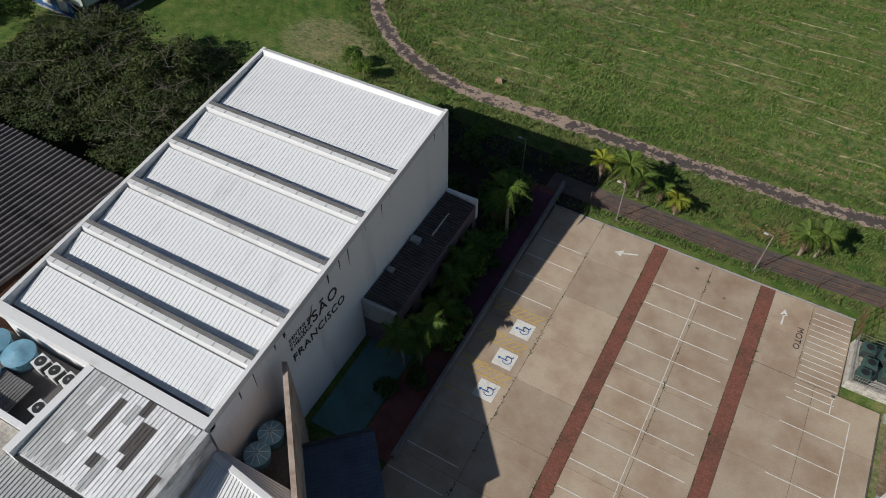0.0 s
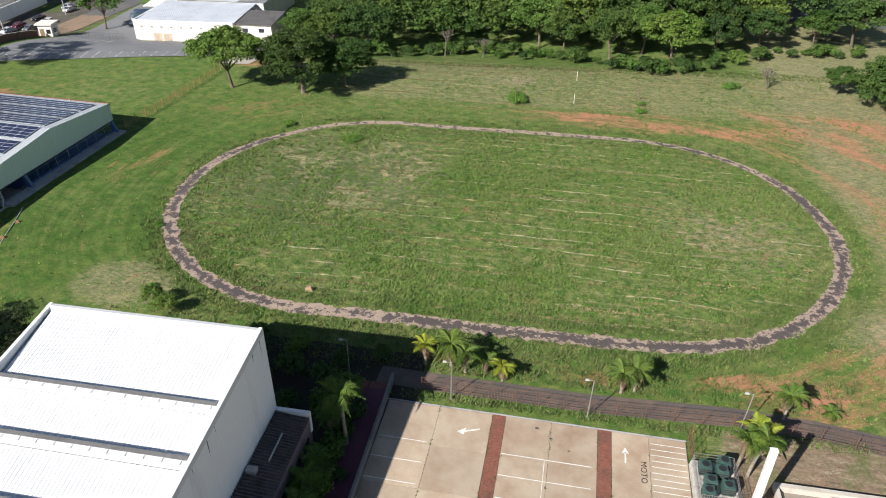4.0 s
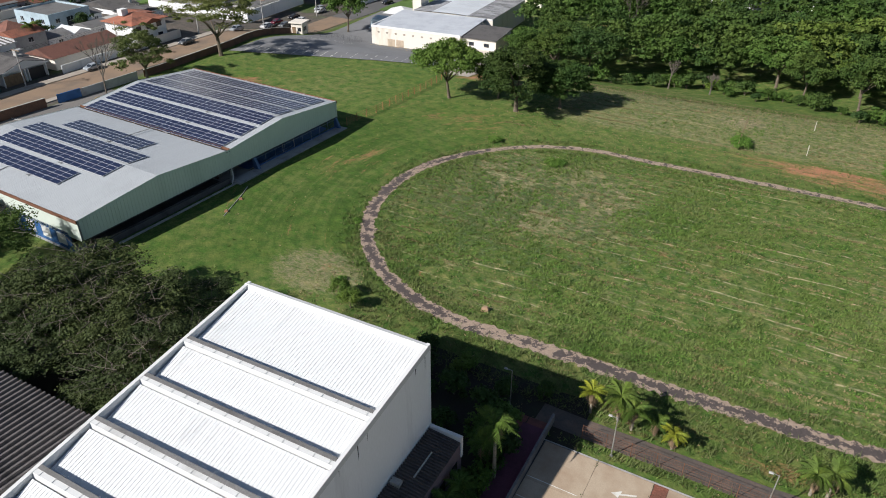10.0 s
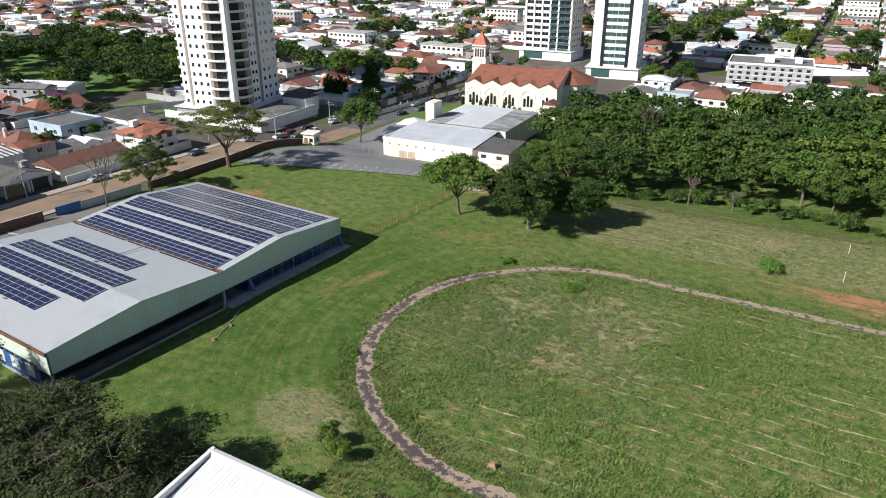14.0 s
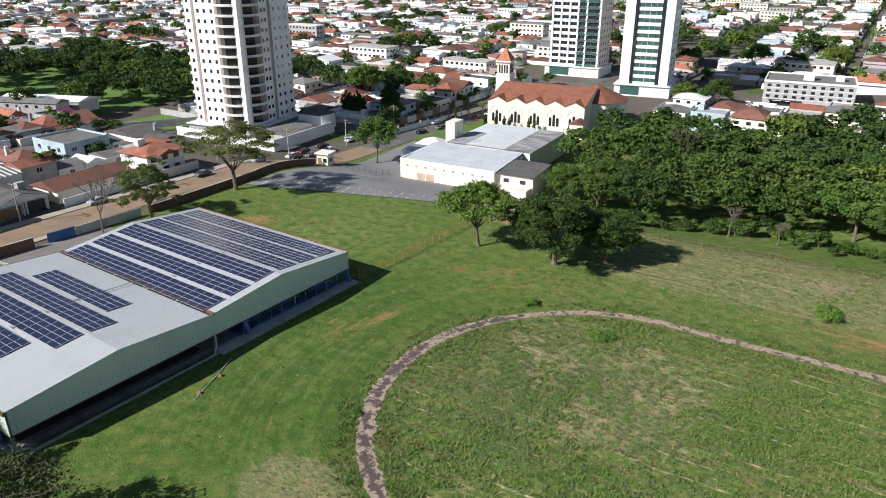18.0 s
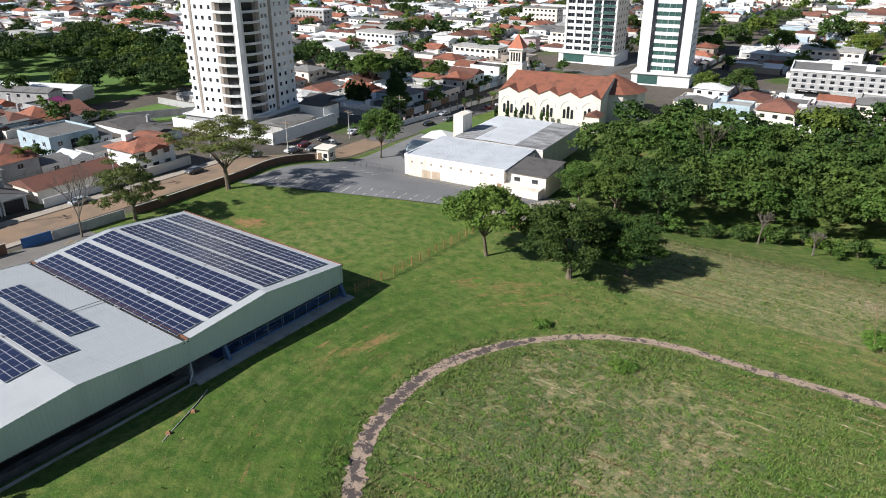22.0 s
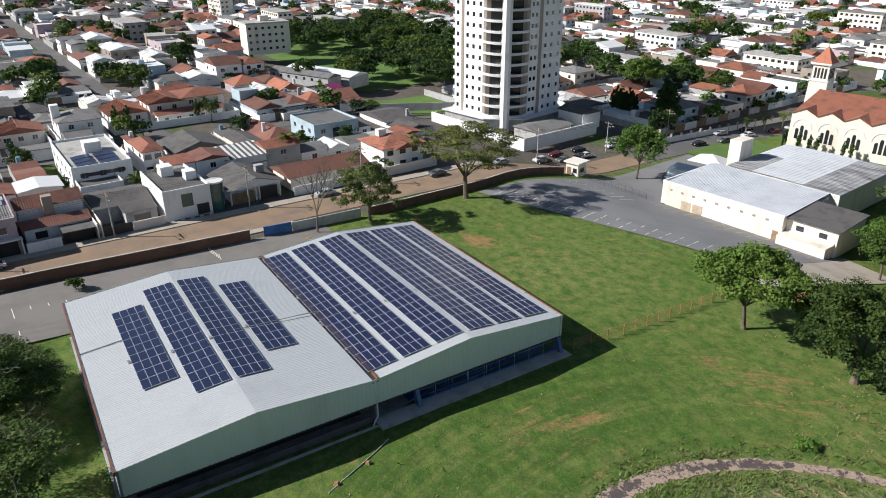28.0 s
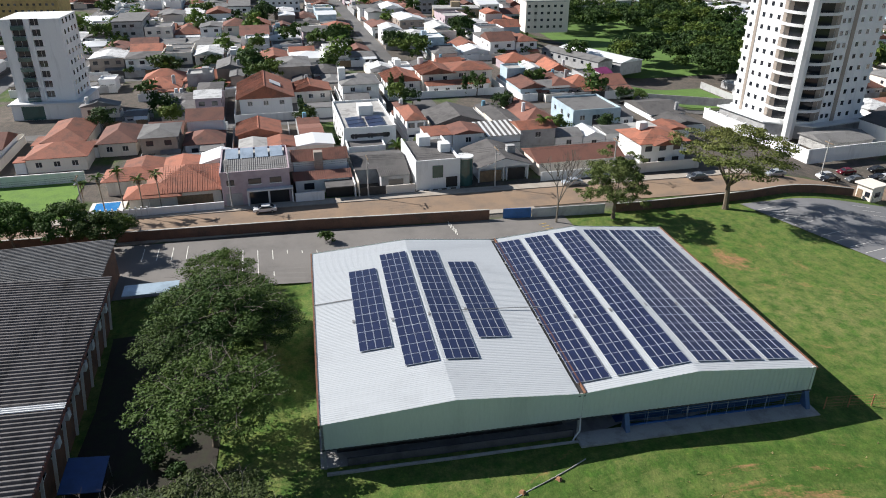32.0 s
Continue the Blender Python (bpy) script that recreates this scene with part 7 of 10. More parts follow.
DRIVE = mat("drive_asphalt", (0.19, 0.175, 0.16), (0.135, 0.125, 0.115), 0.15, 0.15, 8, 0.92, 0, 0.02, 0, 0.5)
flat("school_drive", [(-143.5, -60), (-123.0, -60), (-121.6, 52), (-137.0, 52)], 0.12, DRIVE, "worn asphalt drive and parking beside the arena", "drive")
LOTA = mat("lot_asphalt", (0.2, 0.2, 0.205), (0.155, 0.155, 0.155), 0.12, 0.12, 10, 0.92, 0, 0.02, 0, 0.5)
flat("church_car_park", [(-133.5, 87.5), (-77, 103.5), (-75, 131), (-134, 120)], 0.14, LOTA, "grey asphalt car park with painted bays", "car park")
flat("church_court", [(-134, 120), (-113, 123.5), (-112, 165), (-136, 165)], 0.13, LOTA, "grey asphalt court beside the hall", "court")
flat("church_drive", [(-77, 97), (-69, 97.5), (-64, 128), (-75, 131)], 0.15, SIDEW, "pale concrete drive beside the white hall", "drive")
flat("gravel_lot", [(117, 112), (150, 100), (172, 128), (120, 148)], 0.12, mat("gravel", (0.2, 0.22, 0.22), (0.16, 0.16, 0.15), 0.2, 0.3, 8, 0.95, 0, 0.03), "grey gravel parking lot", "parking lot")
flat("lawn_church", [(-138, 166), (-118, 166), (-126, 192), (-138, 192)], 0.14, mat("lawn", (0.09, 0.16, 0.03), (0.07, 0.12, 0.025), 0.2, 0.3, 7, 0.95, 0, 0.03), "trimmed lawn before the church", "lawn")


def bay_lines(name, a, b, n, turn, length, material, label):
    m = thing(name, (0, 0, 0), 0, label, "road marking", kind="structure")
    d = Mesh().box(-0.06, 0, 0, 0.06, length, 0.012).data("bay_line", material)
    for i in range(n):
        s = i / (n - 1)
        x, y = a[0] + (b[0] - a[0]) * s, a[1] + (b[1] - a[1]) * s
        o = share("bay_line", d, m, (x, y, level(x, y) + 0.152), radians(turn))
        e = level(x - math.sin(radians(turn)) * length, y + math.cos(radians(turn)) * length)
        o.rotation_euler = (math.atan2(e - level(x, y), length), 0, radians(turn))


bay_lines("bay_lines_south", (-130, 89), (-79, 103.6), 21, 10, 4.6, LINEP, "white bay lines along the lawn edge")
bay_lines("bay_lines_hall", (-112, 120.2), (-78, 122.2), 15, 0, 4.6, YELP, "pale yellow bay lines along the hall wall")
bay_lines("bay_lines_west", (-131.5, 112), (-116, 113.6), 7, 0, 4.6, LINEP, "white bay lines by the gate")
bay_lines("bay_lines_drive", (-135.3, -6), (-132.4, 6), 6, -90, 9.2, LINEP, "white bay lines on the school drive")
bay_lines("bay_lines_drive_south", (-139.6, -22), (-139, -15), 4, -90, 4.8, LINEP, "white bay lines on the school drive")
bay_lines("crossing_bars", (-136.5, 30), (-132.5, 30.5), 6, 80, 2.4, LINEP, "white zebra bars on the school drive")
bay_lines("crossing_bars_north", (-133.5, 46), (-124.5, 47.5), 9, 10, 1.6, YELP, "pale painted bars by the arena")

# ---- town helpers ----
def hip(M, x0, y0, x1, y1, z, h, over=0.5):
    x0, y0, x1, y1 = x0 - over, y0 - over, x1 + over, y1 + over
    w, d = x1 - x0, y1 - y0
    if w > d:
        r0, r1 = (x0 + d / 2, (y0 + y1) / 2, z + h), (x1 - d / 2, (y0 + y1) / 2, z + h)
    else:
        r0, r1 = ((x0 + x1) / 2, y0 + w / 2, z + h), ((x0 + x1) / 2, y1 - w / 2, z + h)
    n = len(M.v)
    M.v += [(x0, y0, z), (x1, y0, z), (x1, y1, z), (x0, y1, z), r0, r1, (x0, y0, z - 0.12), (x1, y0, z - 0.12), (x1, y1, z - 0.12), (x0, y1, z - 0.12)]
    q = ((0, 1, 5, 4), (1, 2, 5), (2, 3, 4, 5), (3, 0, 4)) if w > d else ((0, 1, 4), (1, 2, 5, 4), (2, 3, 5), (3, 0, 4, 5))
    M.f += [tuple(n + i for i in f) for f in (*q, (6, 7, 1, 0), (7, 8, 2, 1), (8, 9, 3, 2), (9, 6, 0, 3), (9, 8, 7, 6))]
    return M


def gable(M, x0, y0, x1, y1, z, h, over=0.4, along="x"):
    x0, y0, x1, y1 = x0 - over, y0 - over, x1 + over, y1 + over
    n = len(M.v)
    if along == "x":
        M.v += [(x0, y0, z), (x1, y0, z), (x1, y1, z), (x0, y1, z), (x0, (y0 + y1) / 2, z + h), (x1, (y0 + y1) / 2, z + h)]
        M.f += [tuple(n + i for i in f) for f in ((0, 1, 5, 4), (2, 3, 4, 5), (1, 2, 5), (3, 0, 4), (3, 2, 1, 0))]
    else:
        M.v += [(x0, y0, z), (x1, y0, z), (x1, y1, z), (x0, y1, z), ((x0 + x1) / 2, y0, z + h), ((x0 + x1) / 2, y1, z + h)]
        M.f += [tuple(n + i for i in f) for f in ((1, 2, 5, 4), (3, 0, 4, 5), (0, 1, 4), (2, 3, 5), (3, 2, 1, 0))]
    return M


def ribs(M, x0, x1, y0, y1, za, zb, pitch=0.4, r=0.05):
    """Rows of roof tiles: thin ridges from (y0, za) to (y1, zb)."""
    n = int((x1 - x0) / pitch)
    for i in range(n + 1):
        x = x0 + (x1 - x0) * i / n
        M.hull([(x - r, y0, za), (x + r, y0, za), (x + r, y1, zb), (x - r, y1, zb)], [(x - r * 0.4, y0, za + r), (x + r * 0.4, y0, za + r), (x + r * 0.4, y1, zb + r), (x - r * 0.4, y1, zb + r)])
    return M


def windows(M, x0, x1, y, z0, z1, n, w, sgn=-1, proud=0.05):
    for i in range(n):
        x = x0 + (x1 - x0) * (i + 0.5) / n
        M.box(x - w / 2, min(y, y + sgn * proud), z0, x + w / 2, max(y, y + sgn * proud), z1)
    return M


WALLS = [WALLW, WALLW, CREAM, WALLW, GREYW, WALLW, WALLW, PINKW, BLUEW, TAUPE, CREAM]
ROOFS = [TILE] * 5 + [TILEB] * 4 + [GREYROOF] * 4 + [DARKROOF] * 3 + [OLDROOF]
FAR_ROOFS = [TILE] * 4 + [TILEB] * 5 + [GREYROOF] * 5 + [DARKROOF] * 3 + [OLDROOF] * 3 + [ROOFW] * 3 + [CONCG] * 4
YARD = mat("yard_paving", (0.2, 0.17, 0.145), (0.1, 0.09, 0.08), 0.25, 0.3, 3, 0.9, 0, 0.02, 0.3)


def house_body(out, rng, x0, y0, x1, y1, h, wall, roofm, lite):
    """One volume of a house with its own roof."""
    out.append(("wall", Mesh().box(x0, y0, -1, x1, y1, h), wall))
    k = rng.random()
    if k < 0.2 or roofm is CONCG:
        P = Mesh()
        outer, inner = [(x0, y0), (x1, y0), (x1, y1), (x0, y1)], [(x0 + 0.2, y0 + 0.2), (x1 - 0.2, y0 + 0.2), (x1 - 0.2, y1 - 0.2), (x0 + 0.2, y1 - 0.2)]
        P.v = [(*p, z) for z in (h, h + 0.7) for p in outer + inner]
        for i in range(4):
            j = (i + 1) % 4
            P.f += [(i, j, 8 + j, 8 + i), (12 + i, 12 + j, 4 + j, 4 + i), (8 + i, 8 + j, 12 + j, 12 + i)]
        out.append(("parapet", P, wall))
        out.append(("roof", Mesh().box(x0 + 0.2, y0 + 0.2, h, x1 - 0.2, y1 - 0.2, h + 0.2), rng.choice([GREYROOF, ROOFW, CONCG, DARKROOF, DARKROOF])))
        if rng.random() < 0.5:
            out.append(("roof_tank_house", Mesh().box(x0 + 1, y1 - 3.5, h, x0 + 3, y1 - 1.5, h + 2.0), wall))
        return
    hh = rng.uniform(1.5, 2.6) if roofm in (TILE, TILEB) else rng.uniform(0.8, 1.6)
    hh *= min(1.2, (x1 - x0) / 9)
    R = Mesh()
    if k < 0.55:
        hip(R, x0, y0, x1, y1, h, hh)
    else:
        gable(R, x0, y0, x1, y1, h, hh, 0.4, "x" if k < 0.75 else "y")
    out.append(("roof", R, roofm))
    if not lite:
        a, b = ((x0 + x1) / 2, y0 + 2), ((x0 + x1) / 2, y1 - 2)
        if k > 0.75:
            out.append(("ridge_tile", Mesh().box(a[0] - 0.14, y0 - 0.35, h + hh - 0.04, a[0] + 0.14, y1 + 0.35, h + hh + 0.1), roofm))
        if rng.random() < 0.4:
            out.append(("roof_tank", Mesh().tube((x0 + 1.6, y1 - 2, h), (x0 + 1.6, y1 - 2, h + hh + 0.9), 0.6, 0.5, 8), rng.choice([TANKB, WHITE, GREYW])))


def house_parts(rng, w, d, lite=False):
    """A house on a lot w wide and d deep, facing -y: a list of (part, mesh, material)."""
    out = []
    roofs = FAR_ROOFS if lite else ROOFS
    wall, roofm = rng.choice(WALLS), rng.choice(roofs)
    second = roofm if rng.random() < 0.45 else rng.choice(roofs)
    fl = 2 if rng.random() < 0.36 else 1
    y0, y1 = rng.uniform(1.2, 4), d - rng.uniform(0.4, 4)
    x0, x1 = 0.15 + rng.uniform(0, 0.4), w - 0.15 - rng.uniform(0, 0.7)
    h = 2.9 * fl + 0.2 + rng.uniform(-0.15, 0.3)
    cut = y0 + (y1 - y0) * rng.uniform(0.42, 0.66)
    house_body(out, rng, x0, y0, x1, cut, h, wall, roofm, lite)
    xr = x1 - (rng.uniform(1.5, 4.5) if rng.random() < 0.6 else 0.1)
    h2 = h - 0.5 if rng.random() < 0.6 else (3.0 if fl == 2 else 5.9 if rng.random() < 0.2 else 2.7)
    house_body(out, rng, x0 + 0.15, cut + 0.05, xr, y1, h2, wall, second, lite)
    if xr < x1 - 1.2:
        out.append(("lean_to_roof", Mesh().hull([(xr + 0.5, cut + 0.6, 2.3), (x1, cut + 0.6, 2.1), (x1, y1 - 1, 2.1), (xr + 0.5, y1 - 1, 2.3)], [(xr + 0.5, cut + 0.6, 2.42), (x1, cut + 0.6, 2.22), (x1, y1 - 1, 2.22), (xr + 0.5, y1 - 1, 2.42)]), rng.choice(ROOFS)))
    if y1 < d - 2.2:
        out.append(("annex_roof", Mesh().box(0.3, y1 + 0.5, -1, w * rng.uniform(0.5, 0.95), d - 0.2, 2.5 + rng.uniform(0, 0.4)), rng.choice([GREYROOF, DARKROOF, ROOFW, TILEB, TILE])))
    if rng.random() < 0.65:
        gx = w * rng.uniform(0.3, 0.55)
        out.append(("veranda_roof", Mesh().hull([(gx, 0.3, 2.35), (w - 0.1, 0.3, 2.35), (w - 0.1, y0 - 0.45, 2.85), (gx, y0 - 0.45, 2.85)], [(gx, 0.3, 2.47), (w - 0.1, 0.3, 2.47), (w - 0.1, y0 - 0.45, 2.97), (gx, y0 - 0.45, 2.97)]), rng.choice([roofm, roofm, GREYROOF, ROOFW])))
    if not lite and y1 < d - 3 and rng.random() < 0.3:
        out.append(("pool", Mesh().box(w * 0.55, y1 + 0.9, -1, w - 0.8, d - 0.8, 0.12), POOLW))
        out = [p for p in out if p[0] != "annex_roof"]
    n = max(2, int((x1 - x0) / 3.4))
    for f in range(fl):
        for i in range(n):
            x = x0 + (x1 - x0) * (i + 0.5) / n
            if lite:
                out.append(("window", Mesh().face((x - 0.75, y0 - 0.03, 1.0 + 2.9 * f), (x + 0.75, y0 - 0.03, 1.0 + 2.9 * f), (x + 0.75, y0 - 0.03, 2.2 + 2.9 * f), (x - 0.75, y0 - 0.03, 2.2 + 2.9 * f)), GLASS))
            else:
                out.append(("window", Mesh().box(x - 0.75, y0 - 0.05, 1.0 + 2.9 * f, x + 0.75, y0, 2.2 + 2.9 * f), GLASS))
    if fl == 2:
        for i in range(2):
            y = y0 + (cut - y0) * (i + 0.5) / 2
            out.append(("window", Mesh().box(x1, y - 0.6, 3.9, x1 + 0.05, y + 0.6, 5.0), GLASS))
            out.append(("window", Mesh().box(x0 - 0.05, y - 0.6, 3.9, x0, y + 0.6, 5.0), GLASS))
    yw = rng.choice([wall, WALLW, CREAM, GREYW, GREYW])
    out.append(("yard_floor", Mesh().box(0.02, 0.02, -1, w - 0.02, d - 0.02, 0.07), YARD))
    out.append(("yard_wall", Mesh().box(0, 0, -1, w * 0.55, 0.18, 2.3), yw))
    out.append(("side_wall", Mesh().box(0, 0.18, -1, 0.15, d, 2.1), yw))
    out.append(("rear_wall", Mesh().box(0.15, d - 0.15, -1, w, d, 2.2), yw))
    out.append(("garage_gate", Mesh().box(w * 0.55, 0.02, -1, w, 0.12, 2.3), rng.choice([DARKM, WHITE, WOODP, GREYW])))
    return out


HOUSE_LABEL = {TILE: "house under an orange clay tile roof", TILEB: "house under a brown tile roof", GREYROOF: "house under a grey fibre-cement roof", DARKROOF: "house under a dark weathered roof", ROOFW: "house under a white metal roof", OLDROOF: "house under a stained pale roof", CONCG: "flat-roofed house with a parapet"}
WALL_LABEL = {WALLW: "white ", CREAM: "cream ", GREYW: "grey ", PINKW: "lilac ", BLUEW: "pale blue ", TAUPE: "taupe "}
FAR = {}


def to_far(parts, m):
    for name, M, material in parts:
        key = ("window" if name.startswith("window") else "roof" if "roof" in name else "wall", material.name)
        F = FAR.setdefault(key, (Mesh(), material))[0]
        n = len(F.v)
        F.v += [tuple(m @ Vector(p)) for p in M.v]
        F.f += [tuple(n + i for i in f) for f in M.f]


def put_house(x, y, turn, w, d, rng, near_):
    parts = house_parts(rng, w, d, not near_)
    z = level(x, y)
    m = pose(x, y, z, 0, 0, turn)
    if not near_:
        return to_far(parts, m)
    roofm = next(mm for nn, _, mm in parts if nn == "roof")
    h = thing("house", (x, y, z), turn, WALL_LABEL[parts[0][2]] + HOUSE_LABEL[roofm], "house", "houses of the town")
    for name, M, material in parts:
        if M.f:
            M.made(name, material, h)


def block_front(name, x, y, turn, label, category="building"):
    return thing(name, (x, y, level(x, y)), turn, label, category)


# ---- houses along the street, front towards the school ----
def front_row():
    """Local frame: u north along the street, front at 0, depth to the west."""
    def at(name, y, label, category="house", x=-154.6):
        t = thing(name, (x, y, 0), 90, label, category)
        return t

    # local x runs north, local y runs west
    lot = at("vacant_lot", -58, "overgrown vacant lot behind a painted hoarding", "lot")
    Mesh().box(-30, 0.6, -0.3, 20, 22, 0.12).made("weed_ground", mat("lush_weeds", (0.13, 0.24, 0.03), (0.08, 0.16, 0.025), 0.3, 0.3, 6, 0.95, 0, 0.1), lot)
    Mesh().box(5.5, 0, 0, 16.5, 0.25, 2.3).made("hoarding", BLUEP, lot, "blue painted hoarding")
    Mesh().box(-30, 0, 0, 5, 0.25, 2.2).made("hoarding", PINKW, lot, "lilac painted hoarding")
    for i, (a, b, h) in enumerate(((7.2, 8.2, 1.5), (8.8, 12.8, 1.35), (7.2, 13.5, 0.85))):
        Mesh().box(a, -0.03, h - 0.15, b, 0, h + 0.15).made("sign_bar", WHITE, lot, "white lettering as plain bars")
    Mesh().box(-30, 22, -0.5, 20, 22.3, 2.4).made("rear_wall", WALLW, lot)
    for x, y, k in ((-160, -60, 2.0), (-163, -66, 1.4), (-158, -71, 1.7), (-167, -55, 1.5), (-170, -70, 1.8), (-161, -50, 1.3)):
        tree(x, y, "weed", k * 1.5, "tall bright weeds on the vacant lot", "weeds on the vacant lot", name="shrub", tall=1.3)
    tree(-164, -59, "round", 1.3, "bushy green shrub on the vacant lot", name="shrub", z=-2.0)
    v = at("villa", -36.5, "villa under an orange clay tile roof with a garden pool", "house")
    R = Mesh()
    hip(R, 13, 2.5, 27, 17, 3.4, 2.8)
    hip(R, 9.5, 1.8, 19, 8, 3.0, 1.6)
    hip(R, 4, 12, 14, 19, 3.2, 1.5)
    R.made("roof", TILE, v, "orange clay tile roof")
    T = Mesh()
    ribs(T, 16, 27.3, 2.1, 9.6, 3.45, 6.2, 0.45)
    T.made("tile_ribbing", TILE, v)
    Mesh().box(13.4, 2.8, -0.3, 26.6, 16.7, 3.3).box(10, 2.4, -0.3, 13.4, 7.6, 2.9).box(4.4, 12.4, -0.3, 13.4, 18.6, 3.1).made("wall", CREAM, v)
    Mesh().box(0, -0.1, -0.3, 27, 0.15, 1.6).made("yard_wall", WALLW, v)
    pl = Mesh().box(-0.12, -0.22, 0, 0.12, 0.2, 2.0).data("wall_pier", WHITE)
    for i in range(14):
        share("wall_pier", pl, v, (0.3 + i * 1.0, 0, 0))
    Mesh().box(2.2, 2.0, 0, 8.6, 8.5, 0.25).made("pool_deck", CREAM, v, "pale pool deck")
    Mesh().box(3.0, 3.0, 0.1, 7.4, 8.0, 0.3).made("pool", POOLW, v, "blue swimming pool")
    Mesh().box(18.5, 2.68, -0.2, 25, 2.78, 2.4).made("garage_door", WOODP, v)
    Mesh().tube((19, 2.6, 3.2), (22, 2.6, 3.2), 0.2, 0.2, 6).made("awning_bar", WHITE, v)
    for i in range(5):
        palm(-156.0, -34 + i * 3.3, 7.0 + (i % 3) * 0.8, 0.8, "green", "tall slim palm before the villa wall", "palms before the villa", 0.2, 12)
    li = at("lilac_building", -9.6, "two-storey lilac building with a white shop front", "building")
    Mesh().box(0, 1.2, -0.3, 12.8, 16, 6.2).made("wall", PINKW, li)
    Mesh().box(-0.1, 1.1, 6.2, 12.9, 1.35, 6.9).box(-0.1, 1.35, 6.2, 0.15, 16, 6.9).box(12.65, 1.35, 6.2, 12.9, 16, 6.9).box(-0.1, 15.8, 6.2, 12.9, 16.05, 6.9).made("parapet", PINKW, li)
    corrugated(Mesh(), 0.2, 12.6, 1.4, 9, lambda x, y: 6.3 + (y - 1.4) * 0.06, 0.4, 0.08).made("roof_sheet", GREYROOF, li, "grey corrugated roof")
    Mesh().box(0.4, 9.2, 6.2, 12.4, 15.6, 6.55).made("rear_deck", CONCG, li)
    for i in range(4):
        Mesh().hull([(0.8 + i * 2.9, 9.6, 6.7), (3.3 + i * 2.9, 9.6, 6.7), (3.3 + i * 2.9, 14, 7.4), (0.8 + i * 2.9, 14, 7.4)], [(0.8 + i * 2.9, 9.6, 6.76), (3.3 + i * 2.9, 9.6, 6.76), (3.3 + i * 2.9, 14, 7.46), (0.8 + i * 2.9, 14, 7.46)]).made("skylight", mat("skylight_blue", (0.35, 0.42, 0.5), None, 0.1, 0.4, 6, 0.25) if i == 0 else bpy.data.materials["skylight_blue"], li, "pale blue skylight panel")
    for a, b in ((1, 2.4), (5, 7.4), (9, 11.2)):
        w = Mesh().box(a, 1.14, 4.2, b, 1.22, 5.3).made("window", GLASS, li)
        Mesh().box(a - 0.1, 1.08, 4.05, b + 0.1, 1.2, 4.2).made("sill", WHITE, w)
    Mesh().box(4.6, 0, 3.0, 13.2, 1.2, 3.3).made("canopy", WHITE, li, "white shop canopy")
    Mesh().box(5, 1.1, 0, 8.4, 1.18, 2.8).made("shop_window", GLASS, li)
    Mesh().box(8.8, 1.1, 0, 12.4, 1.18, 2.8).made("shop_window", DARK, li)
    for x in (4.7, 8.6, 13.0):
        Mesh().box(x - 0.15, 0.1, 0, x + 0.15, 0.4, 3.0).made("pillar", WHITE, li)
    Mesh().box(0.6, 1.1, 0, 3.6, 1.18, 2.6).made("garage_door", GREYW, li)
    b4 = at("brown_tile_house", 3.9, "white house under dark red-brown tile roofs", "house")
    R = Mesh()
    gable(R, 0.3, 4.2, 11.4, 9, 3.0, 1.0, 0.3, "x")
    gable(R, 0.3, 9.5, 11.4, 16.5, 5.2, 1.4, 0.3, "x")
    R.made("roof", TILEB, b4)
    for y0, y1, z0, z1 in ((4.0, 6.6, 3.0, 4.05), (9.2, 13.0, 5.25, 6.65)):
        T = Mesh()
        ribs(T, 0.2, 11.6, y0, y1, z0, z1, 0.4)
        T.made("tile_ribbing", TILEB, b4)
    Mesh().box(0.4, 4.5, -0.3, 11.3, 8.8, 2.9).box(0.4, 9.6, -0.3, 11.3, 16.4, 5.1).made("wall", WALLW, b4)
    Mesh().box(4.6, 8.4, 3, 6.3, 10.0, 7.2).made("chimney", TAUPE, b4)
    Mesh().box(0, 0, -0.3, 5.6, 0.2, 2.0).box(11.6, 0, -0.3, 11.8, 16, 3.0).made("yard_wall", WALLW, b4)
    Mesh().box(6, 0.3, 2.3, 11.6, 4.2, 2.5).made("carport_roof", DARKROOF, b4)
    Mesh().box(6.0, 1.5, -0.2, 11.4, 1.6, 2.2).made("garage_opening", DARK, b4)
    Mesh().box(2, 4.4, 0.9, 4, 4.48, 2.2).made("window", GLASS, b4)
    g5 = at("grey_roof_house", 16.2, "low house under weathered grey roofs", "house")
    R = Mesh()
    gable(R, 0.5, 7, 11, 18, 3.3, 1.1, 0.3, "x")
    R.made("roof", DARKROOF, g5)
    corrugated(Mesh(), 4.6, 11, 2.6, 7.2, lambda x, y: 3.0 + (y - 2.6) * 0.12, 0.4, 0.08).made("roof_sheet", DARKROOF, g5)
    Mesh().box(0.6, 7.2, -0.3, 10.9, 17.8, 3.2).box(5, 2.8, -0.3, 10.8, 7, 2.9).made("wall", GREYW, g5)
    Mesh().box(0, 0, -0.3, 0.2, 16, 3.2).box(5.5, 0, -0.3, 11.4, 0.2, 1.9).made("yard_wall", CREAM, g5)
    Mesh().box(0.3, 0.05, -0.2, 5.4, 0.15, 2.0).made("gate", DARKM, g5, "dark barred gate")
    Mesh().box(6.5, 2.72, 1.0, 9.5, 2.8, 2.2).made("window", GLASS, g5)
    m6 = at("modern_clinic", 28.0, "white modern building with green glass panels", "building")
    Mesh().box(0, 1, -0.3, 9.2, 17, 5.4).made("wall", WALLW, m6)
